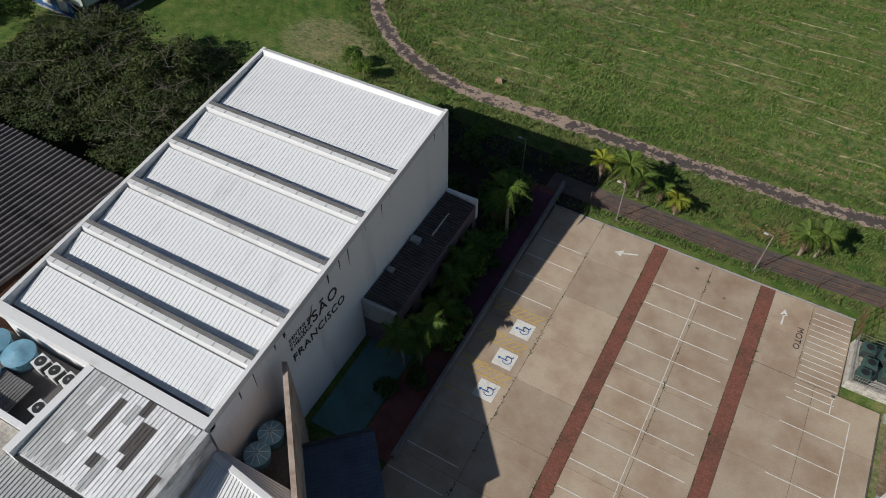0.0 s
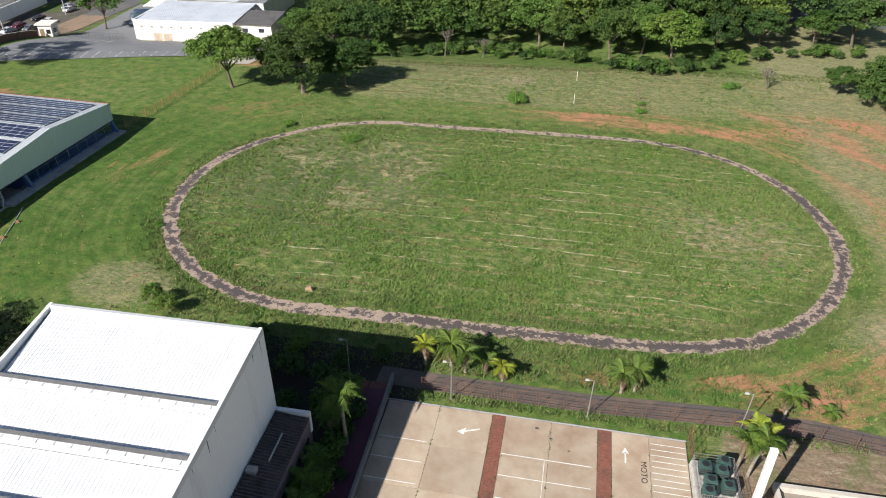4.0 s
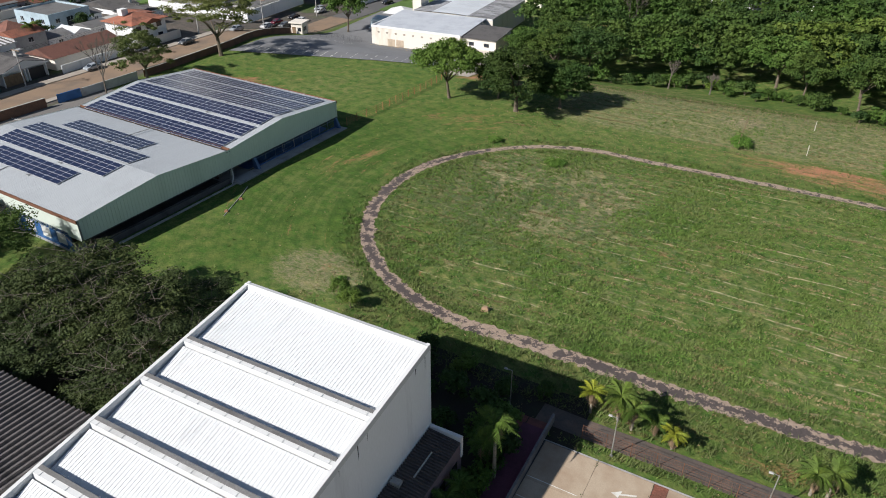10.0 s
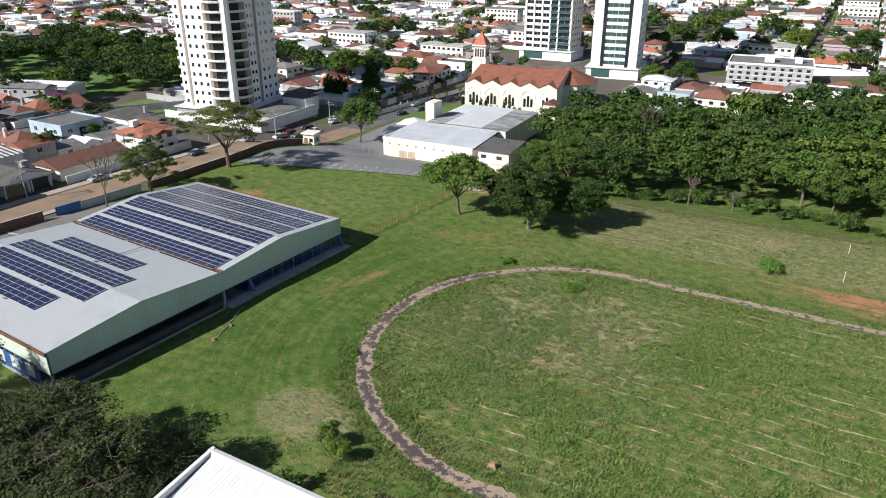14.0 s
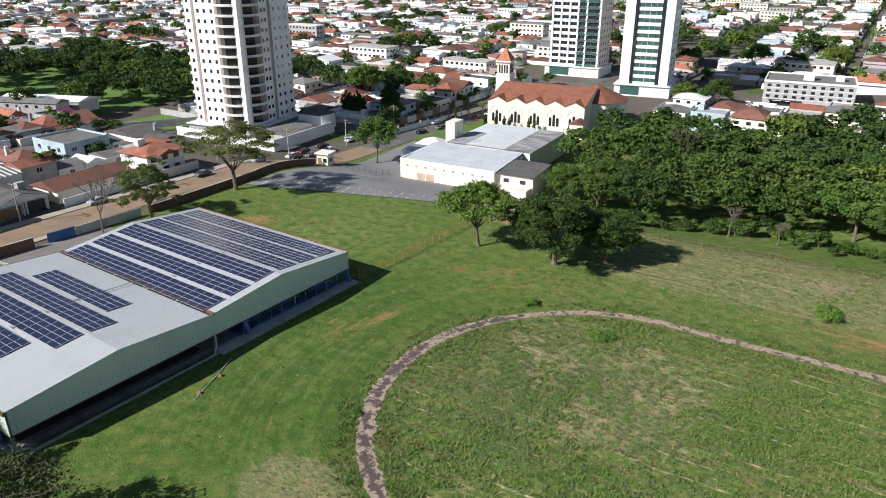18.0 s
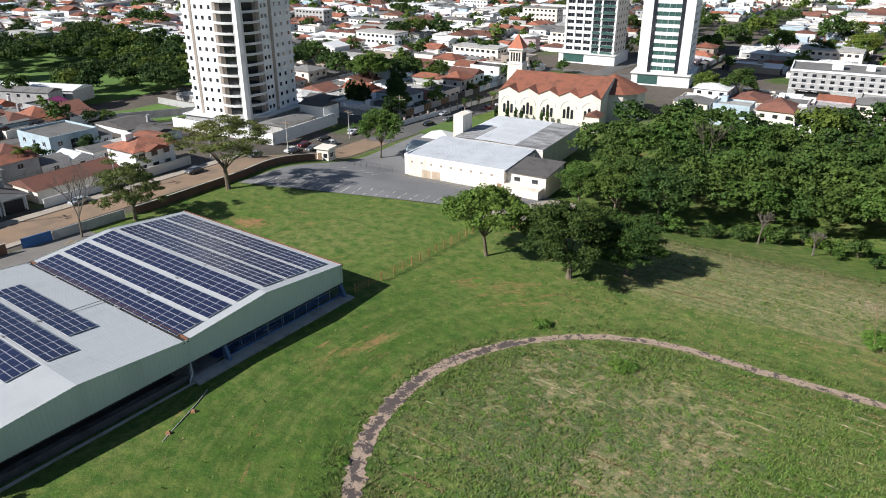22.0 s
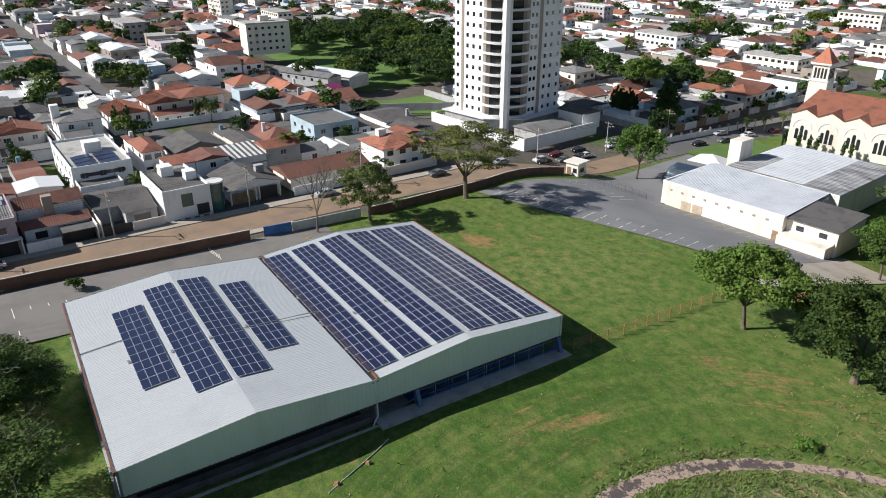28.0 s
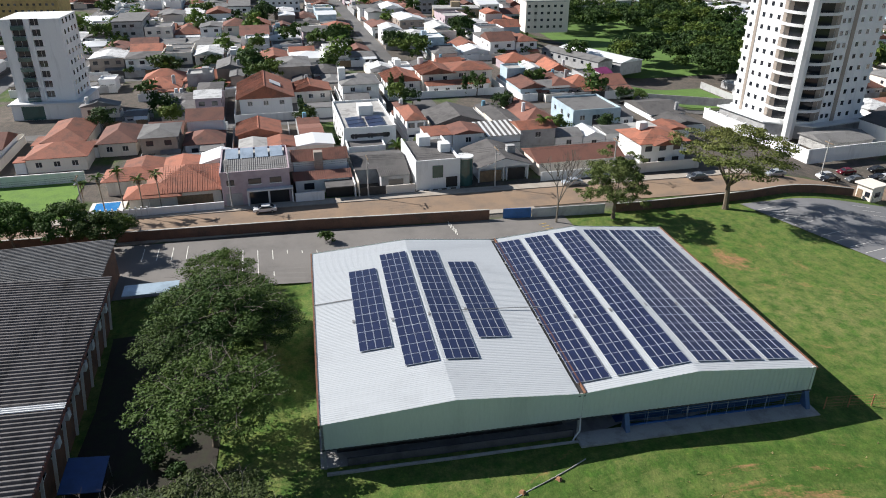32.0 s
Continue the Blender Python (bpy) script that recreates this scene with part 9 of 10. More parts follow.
def parish_hall():
    h = thing("parish_hall", (-114.0, 125.2, -5), 3, "long cream hall with flat white-grey metal roofs", "building")
    Mesh().box(0, 0, -0.5, 28, 19, 5.2).made("wall", CREAM, h, "cream rendered wall")
    Mesh().box(-0.05, -0.05, 5.2, 28.05, 0.3, 5.75).box(-0.05, 0.3, 5.2, 0.3, 19, 5.75).made("parapet", WALLW, h)
    corrugated(Mesh(), 0.3, 28, 0.3, 19, lambda x, y: 5.35 + (y - 0.3) * 0.04, 0.5, 0.06).made("roof_sheet", mat("pale_blue_metal", (0.64, 0.66, 0.69), (0.5, 0.52, 0.56), 0.08, 0.25, 6, 0.6, 0.0, 0), h, "pale grey-blue roof sheet")
    for i in range(9):
        Mesh().box(2 + i * 2.8, -0.06, 3.75, 2.6 + i * 2.8, 0.0, 4.2).made("window", TAUPE, h)
    Mesh().box(5.2, -0.05, 0, 7.6, 0.0, 2.3).box(8.0, -0.05, 0, 10.4, 0.0, 2.3).made("double_door", mat("beige_door", (0.5, 0.4, 0.3), None, 0.1, 0.5, 8, 0.7), h, "beige double door")
    Mesh().box(26.2, -0.06, 0, 27.4, 0.0, 2.2).made("side_door", WOODP, h, "brown door")
    Mesh().box(4, 19, -0.5, 30, 47, 6.1).made("main_wall", CREAM, h)
    metal = mat("bare_metal_roof", (0.76, 0.78, 0.8), (0.6, 0.62, 0.64), 0.08, 0.2, 6, 0.45, 0.1, 0, 0.12, 0.3)
    worn = mat("stained_metal_roof", (0.42, 0.42, 0.43), (0.09, 0.085, 0.08), 0.3, 0.35, 3, 0.85, 0, 0, 0.1, 0.62, (0.5, 1.5, 1))
    for x0, x1, y0, y1, m, tag in ((3.8, 10, 19, 34, worn, "black stained roof sheet"), (3.8, 10, 34, 47.2, metal, "white roof sheet"), (10, 22, 19, 47.2, metal, "white roof sheet"), (22, 30.2, 19, 47.2, worn, "black stained roof sheet")):
        for k in range(int((y1 - y0) / 4)):
            a, b = y0 + (y1 - y0) * k / int((y1 - y0) / 4), y0 + (y1 - y0) * (k + 1) / int((y1 - y0) / 4)
            seamed(Mesh(), x0, x1, a, b - 0.05, lambda x, y: 6.2 + (1 - abs(x - 15) / 15) * 0.3, 1.0, 0.05).made("main_roof", m, h, tag)
    Mesh().box(4, 18.9, 5.7, 30, 19.0, 6.15).made("step_wall", WALLW, h)
    Mesh().box(28.05, 1.5, -0.5, 38, 13, 5.0).made("side_wing", CREAM, h, "cream side wing")
    R = Mesh()
    R.hull([(27.6, 1.0, 5.0), (38.4, 1.0, 5.0), (38.4, 13.4, 5.6), (27.6, 13.4, 5.6)], [(27.6, 1.0, 5.15), (38.4, 1.0, 5.15), (38.4, 13.4, 5.75), (27.6, 13.4, 5.75)])
    R.made("wing_roof", DARKROOF, h, "dark fibre-cement roof")
    Mesh().box(28.1, -2.0, -0.5, 37.6, 1.4, 2.4).made("low_wing", CREAM, h)
    for a in (30.0, 34.5):
        Mesh().box(a, 1.42, 3.0, a + 1.5, 1.5, 4.0).made("window", GLASS, h)
    Mesh().box(28.1, 1.3, 2.4, 37.6, 1.5, 2.7).made("string_course", WHITE, h)
    Mesh().box(1.0, 24, -0.5, 4.0, 29.5, 11.0).made("stair_tower", CREAM, h, "cream stair tower")
    g = thing("gatehouse", (-138.6, 123.0, level(-138.6, 123.0)), 10, "small cream gatehouse with a flat roof", "gatehouse")
    Mesh().box(-1.8, -1.8, 0, 1.8, 1.8, 3.4).made("wall", CREAM, g)
    Mesh().box(-2.3, -2.3, 3.4, 2.3, 2.3, 3.75).made("roof", CREAM, g)
    Mesh().box(-1.5, -1.86, 0, -0.3, -1.8, 2.3).made("door", WOODP, g)
    Mesh().box(0.3, -1.86, 1.1, 1.4, -1.8, 2.2).made("window", GLASS, g)
    Mesh().box(1.8, -0.8, 1.1, 1.86, 0.8, 2.2).made("window", GLASS, g)
    t = thing("white_tent", (-124, 158, level(-124, 158)), 10, "white fabric tent with a pointed roof", "tent")
    Mesh().hull([(-5, -4, 2.6), (5, -4, 2.6), (5, 4, 2.6), (-5, 4, 2.6)], [(-0.1, -0.1, 4.4), (0.1, -0.1, 4.4), (0.1, 0.1, 4.4), (-0.1, 0.1, 4.4)]).made("canopy", WHITE, t)
    for x in (-4.9, 4.9):
        for y in (-3.9, 3.9):
            Mesh().tube((x, y, 0), (x, y, 2.6), 0.06).made("pole", STEEL, t)
    p = thing("pool_cover", (-122.5, 147, level(-122.5, 147)), 10, "small pool house with a pale blue curved cover", "pool cover")
    Mesh().hull([(-5, -3, 0), (5, -3, 0), (5, 3, 0), (-5, 3, 0)], [(-4.6, -2.4, 2.8), (4.6, -2.4, 2.8), (4.6, 2.4, 3.1), (-4.6, 2.4, 3.1)]).made("cover", BLUEW, p)
    Mesh().box(-5.2, -3.2, 0, 5.2, 3.2, 0.4).made("rim", WHITE, p)
    fence("court_fence", [(-136, 121.5), (-116, 122.5)], 2.0, 1.8, DARKM, 2, "dark steel fence across the car park", 0.35)


parish_hall()

# ---- the town beyond ----
TOWN = random.Random(21)
KEEP = [(-180, -95, -140, 104), (-206, 112, -158, 162), (-150, 100, -84, 262), (-172, 308, -118, 345), (-116, 274, -78, 312), (-56, 284, -8, 324), (-256, -74, -226, -44), (-362, 112, -332, 146), (-246, 110, -216, 152), (-142, -200, -60, 140), (-446, -132, -408, -88), (-442, 2, -426, 24), (-292, 104, -248, 138), (-386, 80, -370, 106), (-244, -9, -214, 20), (-208, 14, -172, 31), (-244, 20, -217, 33), (-209, -9, -181, 6), (-208, 38, -182, 54), (-206, 72, -178, 92), (-256, 34, -228, 72), (-226, -52, -182, -28), (-209, -28, -181, 96)]


def free_lot(x0, y0, x1, y1):
    if any(x0 < c and x1 > a and y0 < d and y1 > b for a, b, c, d in KEEP):
        return False
    cx, cy = (x0 + x1) / 2, (y0 + y1) / 2
    if -415 < cx < -256 and 118 < cy < 225 and cy > 118 - (cx + 256) * 0.15:
        return False
    if cx > -84 and cy < 292:
        return False
    if cx > -120 and cy < 200:
        return False
    dx, dy = cx + 10, cy + 20
    az = math.degrees(math.atan2(dx, dy))
    if not -112 < az < 7 or cy - 0.616 * cx > 1200:
        return False
    return cx > (-830 - (cy - 66) * 0.57 if cy > 66 else -620 - (cy + 160) * 0.9)


def near_street(x, y):
    return any(abs(x - a) < 18.5 and abs(y - b) < 8 for a, b in STREET)


def town():
    """Blocks of back-to-back lots on a street grid."""
    for k in range(-5, 16):
        base = -153 - 63 * k
        for block in range(-2, 12):
            for row in (0, 1):
                y = -78.0 + 126 * block
                top = y + 119.5
                while y < top - 7.5:
                    w = min(TOWN.uniform(8.5, 12.5), top - y)
                    x0, x1 = base - 28 * (row + 1), base - 28 * row
                    cx = (x0 + x1) / 2
                    far = math.hypot(cx + 10, y + 20)
                    if not free_lot(x0, y, x1, y + w):
                        y += w
                        continue
                    if near_street(cx, y + w / 2):
                        for i in range(3):
                            tx, ty = TOWN.uniform(x0 + 3, x1 - 3), y + TOWN.uniform(1, w - 1)
                            if all(math.hypot(tx - a, ty - b) > 8.5 for a, b in STREET):
                                far_tree(tx, ty, CROWN["far_small"][TOWN.randrange(3)], TOWN.uniform(0.8, 1.5), 1.0, 3.4)
                        y += w
                        continue
                    close = cx > -262 and -80 < y < 150
                    z = level(cx, y)
                    if not close and TOWN.random() < 0.06 and far > 330:
                        h = TOWN.choice([4.5, 6, 6, 9, 9, 12])
                        b = [("wall", Mesh().box(0, 0, -1, 26, w, h), TOWN.choice([WALLW, WALLW, CREAM, GREYW])), ("roof", Mesh().box(-0.3, -0.3, h, 26.3, w + 0.3, h + 0.5), TOWN.choice([ROOFW, GREYROOF, CONCG]))]
                        W = Mesh()
                        for f in range(int(h / 3)):
                            windows(W, 1, 25, 0, 1 + 3 * f, 2.2 + 3 * f, 8, 1.6)
                            for i in range(int(w / 3)):
                                W.box(26, 0.8 + 3 * i, 1 + 3 * f, 26.05, 2.4 + 3 * i, 2.1 + 3 * f)
                        b.append(("window", W, GLASS))
                        to_far(b, pose(x0 + 1, y, z))
                    elif TOWN.random() < 0.025:
                        for i in range(5):
                            far_tree(TOWN.uniform(x0 + 4, x1 - 4), y + TOWN.uniform(0, w), CROWN["far_wood"][TOWN.randrange(4)], TOWN.uniform(0.7, 1.1), 1.0, 5.5)
                    elif row == 0:
                        put_house(x1, y, 90, w, 27.5, TOWN, close)
                    else:
                        put_house(x0, y + w, -90, w, 27.5, TOWN, close)
                    for i in range(2):
                        if TOWN.random() < (0.5 if far < 450 else 0.33):
                            tx, ty = TOWN.choice([x0 + 1, x1 - 1, x0 + 3, x1 - 2, cx]) + TOWN.uniform(-1.5, 1.5), y + TOWN.uniform(1, w - 1)
                            if close and far < 230:
                                tree(tx, ty, "small", TOWN.uniform(0.6, 1.25), "green garden tree among the houses", "garden trees of the town")
                            else:
                                far_tree(tx, ty, CROWN["far_small"][TOWN.randrange(3)], TOWN.choice([0.6, 0.8, 0.9, 1.1, 1.5]) * TOWN.uniform(0.85, 1.15), 1.0, 3.4)
                    y += w
    for (key, name), (M, material) in FAR.items():
        M.made({"wall": "far_walls", "roof": "far_roofs", "window": "far_windows"}[key], material, FAR_TOWN)
    grid = thing("town_streets", (0, 0, 0), 0, "asphalt streets between the blocks of houses", "street", kind="structure")
    for k in range(0, 15):
        x = -153 - 63 * k - 59.5
        pts = [(x, yy, level(x, yy) + 0.06) for yy in range(-330, 1240, 12)]
        Mesh().ribbon(pts, 5.0).made("street_strip", ASPHALT, grid)
    for block in range(-2, 12):
        y = -78.0 + 126 * block - 3.2
        pts = [(xx, y, level(xx, y) + 0.075) for xx in range(-1100, 160 if y > 250 else -160, 12)]
        Mesh().ribbon(pts, 6.0).made("street_strip", ASPHALT, grid)


FAR_TOWN = thing("far_town", (0, 0, 0), 0, "dense mass of distant low houses with tile and metal roofs", "town", kind="stuff")
for i in range(7):
    for y, d in ((226, 23), (253, 26)):
        x = -76 + 13.4 * i
        if x < 2 or y > 240:
            put_house(x, y + 2 * math.sin(i), 0, 12.6, d, TOWN, False)
town()

# ---- houses of the second row, behind the street front ----
def window_row(t, face, a, b, at, z, n, w=1.2, h=1.1):
    """Framed windows along the east or south face of a house."""
    for i in range(n):
        c = a + (b - a) * (i + 0.5) / n
        if face == "east":
            g = Mesh().box(at, c - w / 2, z, at + 0.04, c + w / 2, z + h).made("window", GLASS, t)
            Mesh().box(at, c - w / 2 - 0.1, z - 0.12, at + 0.12, c + w / 2 + 0.1, z).box(at, c - 0.03, z, at + 0.06, c + 0.03, z + h).made("window_frame", WHITE, g)
        else:
            g = Mesh().box(c - w / 2, at - 0.04, z, c + w / 2, at, z + h).made("window", GLASS, t)
            Mesh().box(c - w / 2 - 0.1, at - 0.12, z - 0.12, c + w / 2 + 0.1, at, z).box(c - 0.03, at - 0.06, z, c + 0.03, at, z + h).made("window_frame", WHITE, g)


def volume(t, x0, y0, x1, y1, h, wall, roofm, shape="hip", rise=1.6, floors=1, low=-1.0, over=0.5):
    """One block of a house with its roof and windows; sizes in the house's own frame."""
    Mesh().box(x0, y0, low, x1, y1, h).made("wall", wall, t)
    if shape == "flat":
        for q in ((x0, y0, x1, y0 + 0.2), (x0, y1 - 0.2, x1, y1), (x0, y0 + 0.2, x0 + 0.2, y1 - 0.2), (x1 - 0.2, y0 + 0.2, x1, y1 - 0.2)):
            Mesh().box(q[0], q[1], h, q[2], q[3], h + 0.6).made("parapet", wall, t)
        Mesh().box(x0 + 0.2, y0 + 0.2, h, x1 - 0.2, y1 - 0.2, h + 0.12).made("roof", roofm, t)
    elif shape == "hip":
        hip(Mesh(), x0, y0, x1, y1, h, rise, over).made("roof", roofm, t)
    else:
        gable(Mesh(), x0, y0, x1, y1, h, rise, over, shape).made("roof", roofm, t)
        R = Mesh()
        if shape == "x":
            ribs(R, x0 - over, x1 + over, y0 - over, (y0 + y1) / 2, h + 0.02, h + rise + 0.02, 0.45)
            Mesh().box(x0 - over, (y0 + y1) / 2 - 0.13, h + rise - 0.05, x1 + over, (y0 + y1) / 2 + 0.13, h + rise + 0.1).made("ridge_tile", roofm, t)
        else:
            Mesh().box((x0 + x1) / 2 - 0.13, y0 - over, h + rise - 0.05, (x0 + x1) / 2 + 0.13, y1 + over, h + rise + 0.1).made("ridge_tile", roofm, t)
        if R.f and roofm in (TILE, TILEB):
            R.made("tile_ribbing", roofm, t)
    for f in range(floors):
        z = h - 2.0 - 2.9 * f
        window_row(t, "east", y0 + 0.6, y1 - 0.6, x1, z, max(1, int((y1 - y0) / 3.6)))
        window_row(t, "south", x0 + 0.6, x1 - 0.6, y0, z, max(1, int((x1 - x0) / 4.5)))


def second_row():
    def at(name, x, y, label, category="house"):
        return thing(name, (x, y, level(x, y)), 0, label, category, "houses behind the street front")

    def yard(t, x0, y0, x1, y1, h=2.2, wall=WALLW):
        Mesh().box(x0, y0, -0.6, x1, y1, 0.06).made("yard_floor", YARD, t)
        Mesh().box(x1 - 0.15, y0, -0.6, x1, y1, h).made("yard_wall", wall, t)
        Mesh().box(x0, y0, -0.6, x1 - 0.15, y0 + 0.15, h).made("yard_wall", wall, t)
        Mesh().box(x0, y1 - 0.15, -0.6, x1 - 0.15, y1, h).made("yard_wall", wall, t)

    t = at("gabled_house", -229, 0, "large white house under an orange tile gable, with a pool")
    yard(t, -14, -8.5, 14.5, 19)
    volume(t, -12, -7, 7, 7, 4.6, WALLW, TILE, "x", 3.4, 1, over=0.9)
    volume(t, -13, 7.2, -3, 18.5, 3.4, CREAM, TILE, "x", 1.6)
    Mesh().hull([(-2, 1.5, 7.55), (2, 1.5, 7.55), (2, 4.4, 6.15), (-2, 4.4, 6.15)], [(-2, 1.5, 7.75), (2, 1.5, 7.75), (2, 4.4, 6.35), (-2, 4.4, 6.35)]).made("skylight", WHITE, t, "white roof panel")
    Mesh().box(-1.5, 8.5, 0.02, 7, 18.2, 0.2).made("pool_deck", CREAM, t, "pale pool deck")
    Mesh().box(-0.8, 10, 0.05, 3.4, 17, 0.26).made("pool", POOLW, t, "blue swimming pool")
    Mesh().box(9, 11, -0.5, 14.2, 18, 2.7).made("garage", WALLW, t)
    Mesh().box(8.8, 10.8, 2.7, 14.3, 18.2, 2.9).made("garage_roof", GREYROOF, t)

    t = at("modern_house", -190, 22.5, "white flat-roofed modern house with roof solar panels")
    volume(t, -15, -6, 10, 6, 6.2, WALLW, CONCG, "flat", 0, 2)
    volume(t, 10.1, -5.8, 16, 2.5, 3.6, WALLW, DARKROOF, "flat", 0, 1)
    Mesh().box(-5, -1, 6.2, -1.5, 2.5, 8.6).made("tank_house", WALLW, t)
    for i in range(3):
        for j in range(2):
            x, y = 0.5 + 3.0 * i, -4.6 + 4.6 * j
            Mesh().hull([(x, y, 6.45), (x + 2.6, y, 6.45), (x + 2.6, y + 3.8, 6.75), (x, y + 3.8, 6.75)], [(x, y, 6.52), (x + 2.6, y, 6.52), (x + 2.6, y + 3.8, 6.82), (x, y + 3.8, 6.82)]).made("solar_panel", PANEL, t, "dark solar panel")
    Mesh().box(10.0, -4.5, 4.4, 10.06, 4.5, 5.2).made("strip_window", GLASS, t)
    Mesh().hull([(10.2, 2.8, 2.3), (16, 2.8, 2.0), (16, 6, 2.0), (10.2, 6, 2.3)], [(10.2, 2.8, 2.42), (16, 2.8, 2.12), (16, 6, 2.12), (10.2, 6, 2.42)]).made("lean_to_roof", GREYROOF, t)

    t = at("grey_hip_house", -229, 26.5, "two-storey white house under grey hipped roofs")
    yard(t, -13, -5.8, 11.5, 6)
    volume(t, -9, -5, 3, 5.5, 6.0, WALLW, GREYROOF, "hip", 1.8, 2)
    volume(t, 3.1, -4.4, 9, 1.5, 3.1, WALLW, GREYROOF, "y", 1.2)
    Mesh().box(-4.6, -5.4, 6.0, -2.2, -3.4, 9.6).made("tank_house", WALLW, t)

    t = at("brick_house", -194, -2, "small red brick house under a clay tile roof")
    yard(t, -12, -6.5, 12, 7, 2.0, GREYW)
    volume(t, -5, -5, 5, 4.5, 4.2, mat("red_brick_render", (0.3, 0.11, 0.07), (0.2, 0.08, 0.055), 0.2, 0.6, 7, 0.9), TILE, "x", 1.5, over=0.6)
    volume(t, 5.1, -3, 8, 3, 2.6, CREAM, TILEB, "x", 0.8)
    Mesh().box(-11.5, -2, -0.5, -6, 5, 2.6).made("annex_roof", GREYROOF, t)

    t = at("dark_gable_cottage", -195, 46, "low house under a wide dark grey gable roof")
    yard(t, -12, -7, 12.5, 7.5)
    volume(t, -7, -6, 5.5, 6.5, 3.4, CREAM, DARKROOF, "x", 2.2, over=0.8)
    volume(t, 5.6, -5, 11, 1, 2.7, WALLW, TILEB, "x", 1.0)
    Mesh().box(-11.5, -5.5, -0.5, -7.3, 6, 2.8).made("annex_roof", GREYROOF, t)

    t = at("pale_blue_building", -191, 81, "pale blue flat-roofed workshop building", "building")
    volume(t, -8.5, -6.5, 6, 6.5, 5.4, BLUEW, GREYROOF, "flat", 0, 1)
    volume(t, -8.0, 6.6, 5.5, 10.5, 3.4, WALLW, DARKROOF, "y", 1.0)
    Mesh().box(6.0, -1.2, 0.5, 6.05, 0.8, 4.4).made("tall_window", GLASS, t)
    Mesh().box(6.1, -6.4, -0.5, 12, 10.4, 0.05).made("yard_floor", YARD, t)
    Mesh().box(11.9, -6.4, -0.5, 12.05, 10.4, 2.2).made("yard_wall", WALLW, t)

    t = at("stepped_tile_house", -241, 53, "two-storey cream house under stepped orange tile roofs")
    yard(t, -13, -18, 12.5, 18)
    volume(t, -8, 4, 4, 16.5, 6.0, CREAM, TILE, "hip", 1.7, 2)
    volume(t, -6, -6, 5, 3.9, 5.6, CREAM, TILE, "x", 1.8, 2, over=0.8)
    volume(t, -9, -16.5, 3, -6.2, 3.4, WALLW, TILE, "x", 2.0, over=0.8)
    volume(t, 5.1, -5, 9, 14, 2.9, WALLW, TILE, "y", 1.0)
    Mesh().tube((-7, -4, 3), (-7, -4, 8.4), 0.9, 0.9, 10).made("water_tower", WHITE, t, "white round water tower")

    for x, y, w, d, m, lab in ((-206, -46, 18, 9, TILE, "house under a long orange tile roof"), (-200, -34, 14, 8, TILEB, "house under a dark red tile roof"), (-190, -45, 10, 12, TILE, "low house under an orange tile roof")):
        t = at("tile_roof_house", x, y, "cream " + lab)
        volume(t, -w / 2, -d / 2, w / 2, d / 2, 3.2, CREAM, m, "hip", 2.0)
        Mesh().box(w * 0.1, -d / 2 - 2.4, -0.5, w / 2, -d / 2 - 0.2, 2.5).made("annex", WALLW, t)
        Mesh().box(w * 0.1 - 0.2, -d / 2 - 2.6, 2.5, w / 2 + 0.2, -d / 2 - 0.1, 2.65).made("annex_roof", m, t)
    R = random.Random(19)
    y = -30.0
    while y < 96:
        w = R.uniform(5.5, 9)
        if not 13 < y + w / 2 < 32:
            t = thing("rear_annex", (-177, y, level(-177, y)), 0, "low rear annex between the house lots", "annex", "rear annexes behind the street front")
            h, wall, m = R.choice([2.7, 2.9, 3.2, 5.6]), R.choice([WALLW, CREAM, GREYW, WALLW]), R.choice([GREYROOF, DARKROOF, TILEB, TILE, ROOFW, CONCG])
            Mesh().box(-3.6, 0.1, -0.6, 3.8, w - 0.1, h).made("wall", wall, t)
            (gable(Mesh(), -3.6, 0.1, 3.8, w - 0.1, h, R.uniform(0.5, 1.3), 0.3, R.choice("xy")) if R.random() < 0.7 else Mesh().box(-3.8, 0, h, 4.0, w, h + 0.2)).made("roof", m, t)
            window_row(t, "east", 0.8, w - 0.8, 3.8, h - 1.9, 1)
        y += w
    for y0, y1, x0, x1 in ((-28, -10, -209, -184), (7, 13, -208, -184), (32, 37.5, -208, -184), (55, 71, -208, -184), (-27, -10, -243, -218), (73, 96, -243, -218), (34, 72, -272, -257), (-74, -44, -272, -258), (-46, -30, -226, -215)):
        y = y0
        while y < y1 - 4:
            w = min(R.uniform(7, 10), y1 - y)
            put_house(x1, y, 90, w, x1 - x0, R, True)
            y += w
    for x, y, s in ((-206, 10, 0.9), (-222, 37, 1.1), (-218, 40, 0.9), (-228, 62, 1.1), (-178, 34, 0.7), (-183, 70, 0.9), (-181, 82, 0.9), (-214, -24, 1.0), (-220, -26, 1.2), (-212, -40, 1.1), (-181, 13, 0.8), (-205, 62, 1.0)):
        tree(x, y, "small", s * 1.1, "green garden tree behind the houses", "garden trees of the town")
    for x, y in ((-213, 9), (-229, 58.5), (-233, 40), (-235, 37)):
        tree(x, y, "conifer", 0.6, "tall dark columnar conifer in a garden", "conifers in the gardens")
    palm(-173.5, 27.5, 4.0, 1.3, "green", "bushy garden palm beside the modern house", "garden palms", 0.2)
    palm(-176, 63, 7.0, 1.3, "green", "tall garden palm behind the street front", "garden palms", 0.2)


second_row()

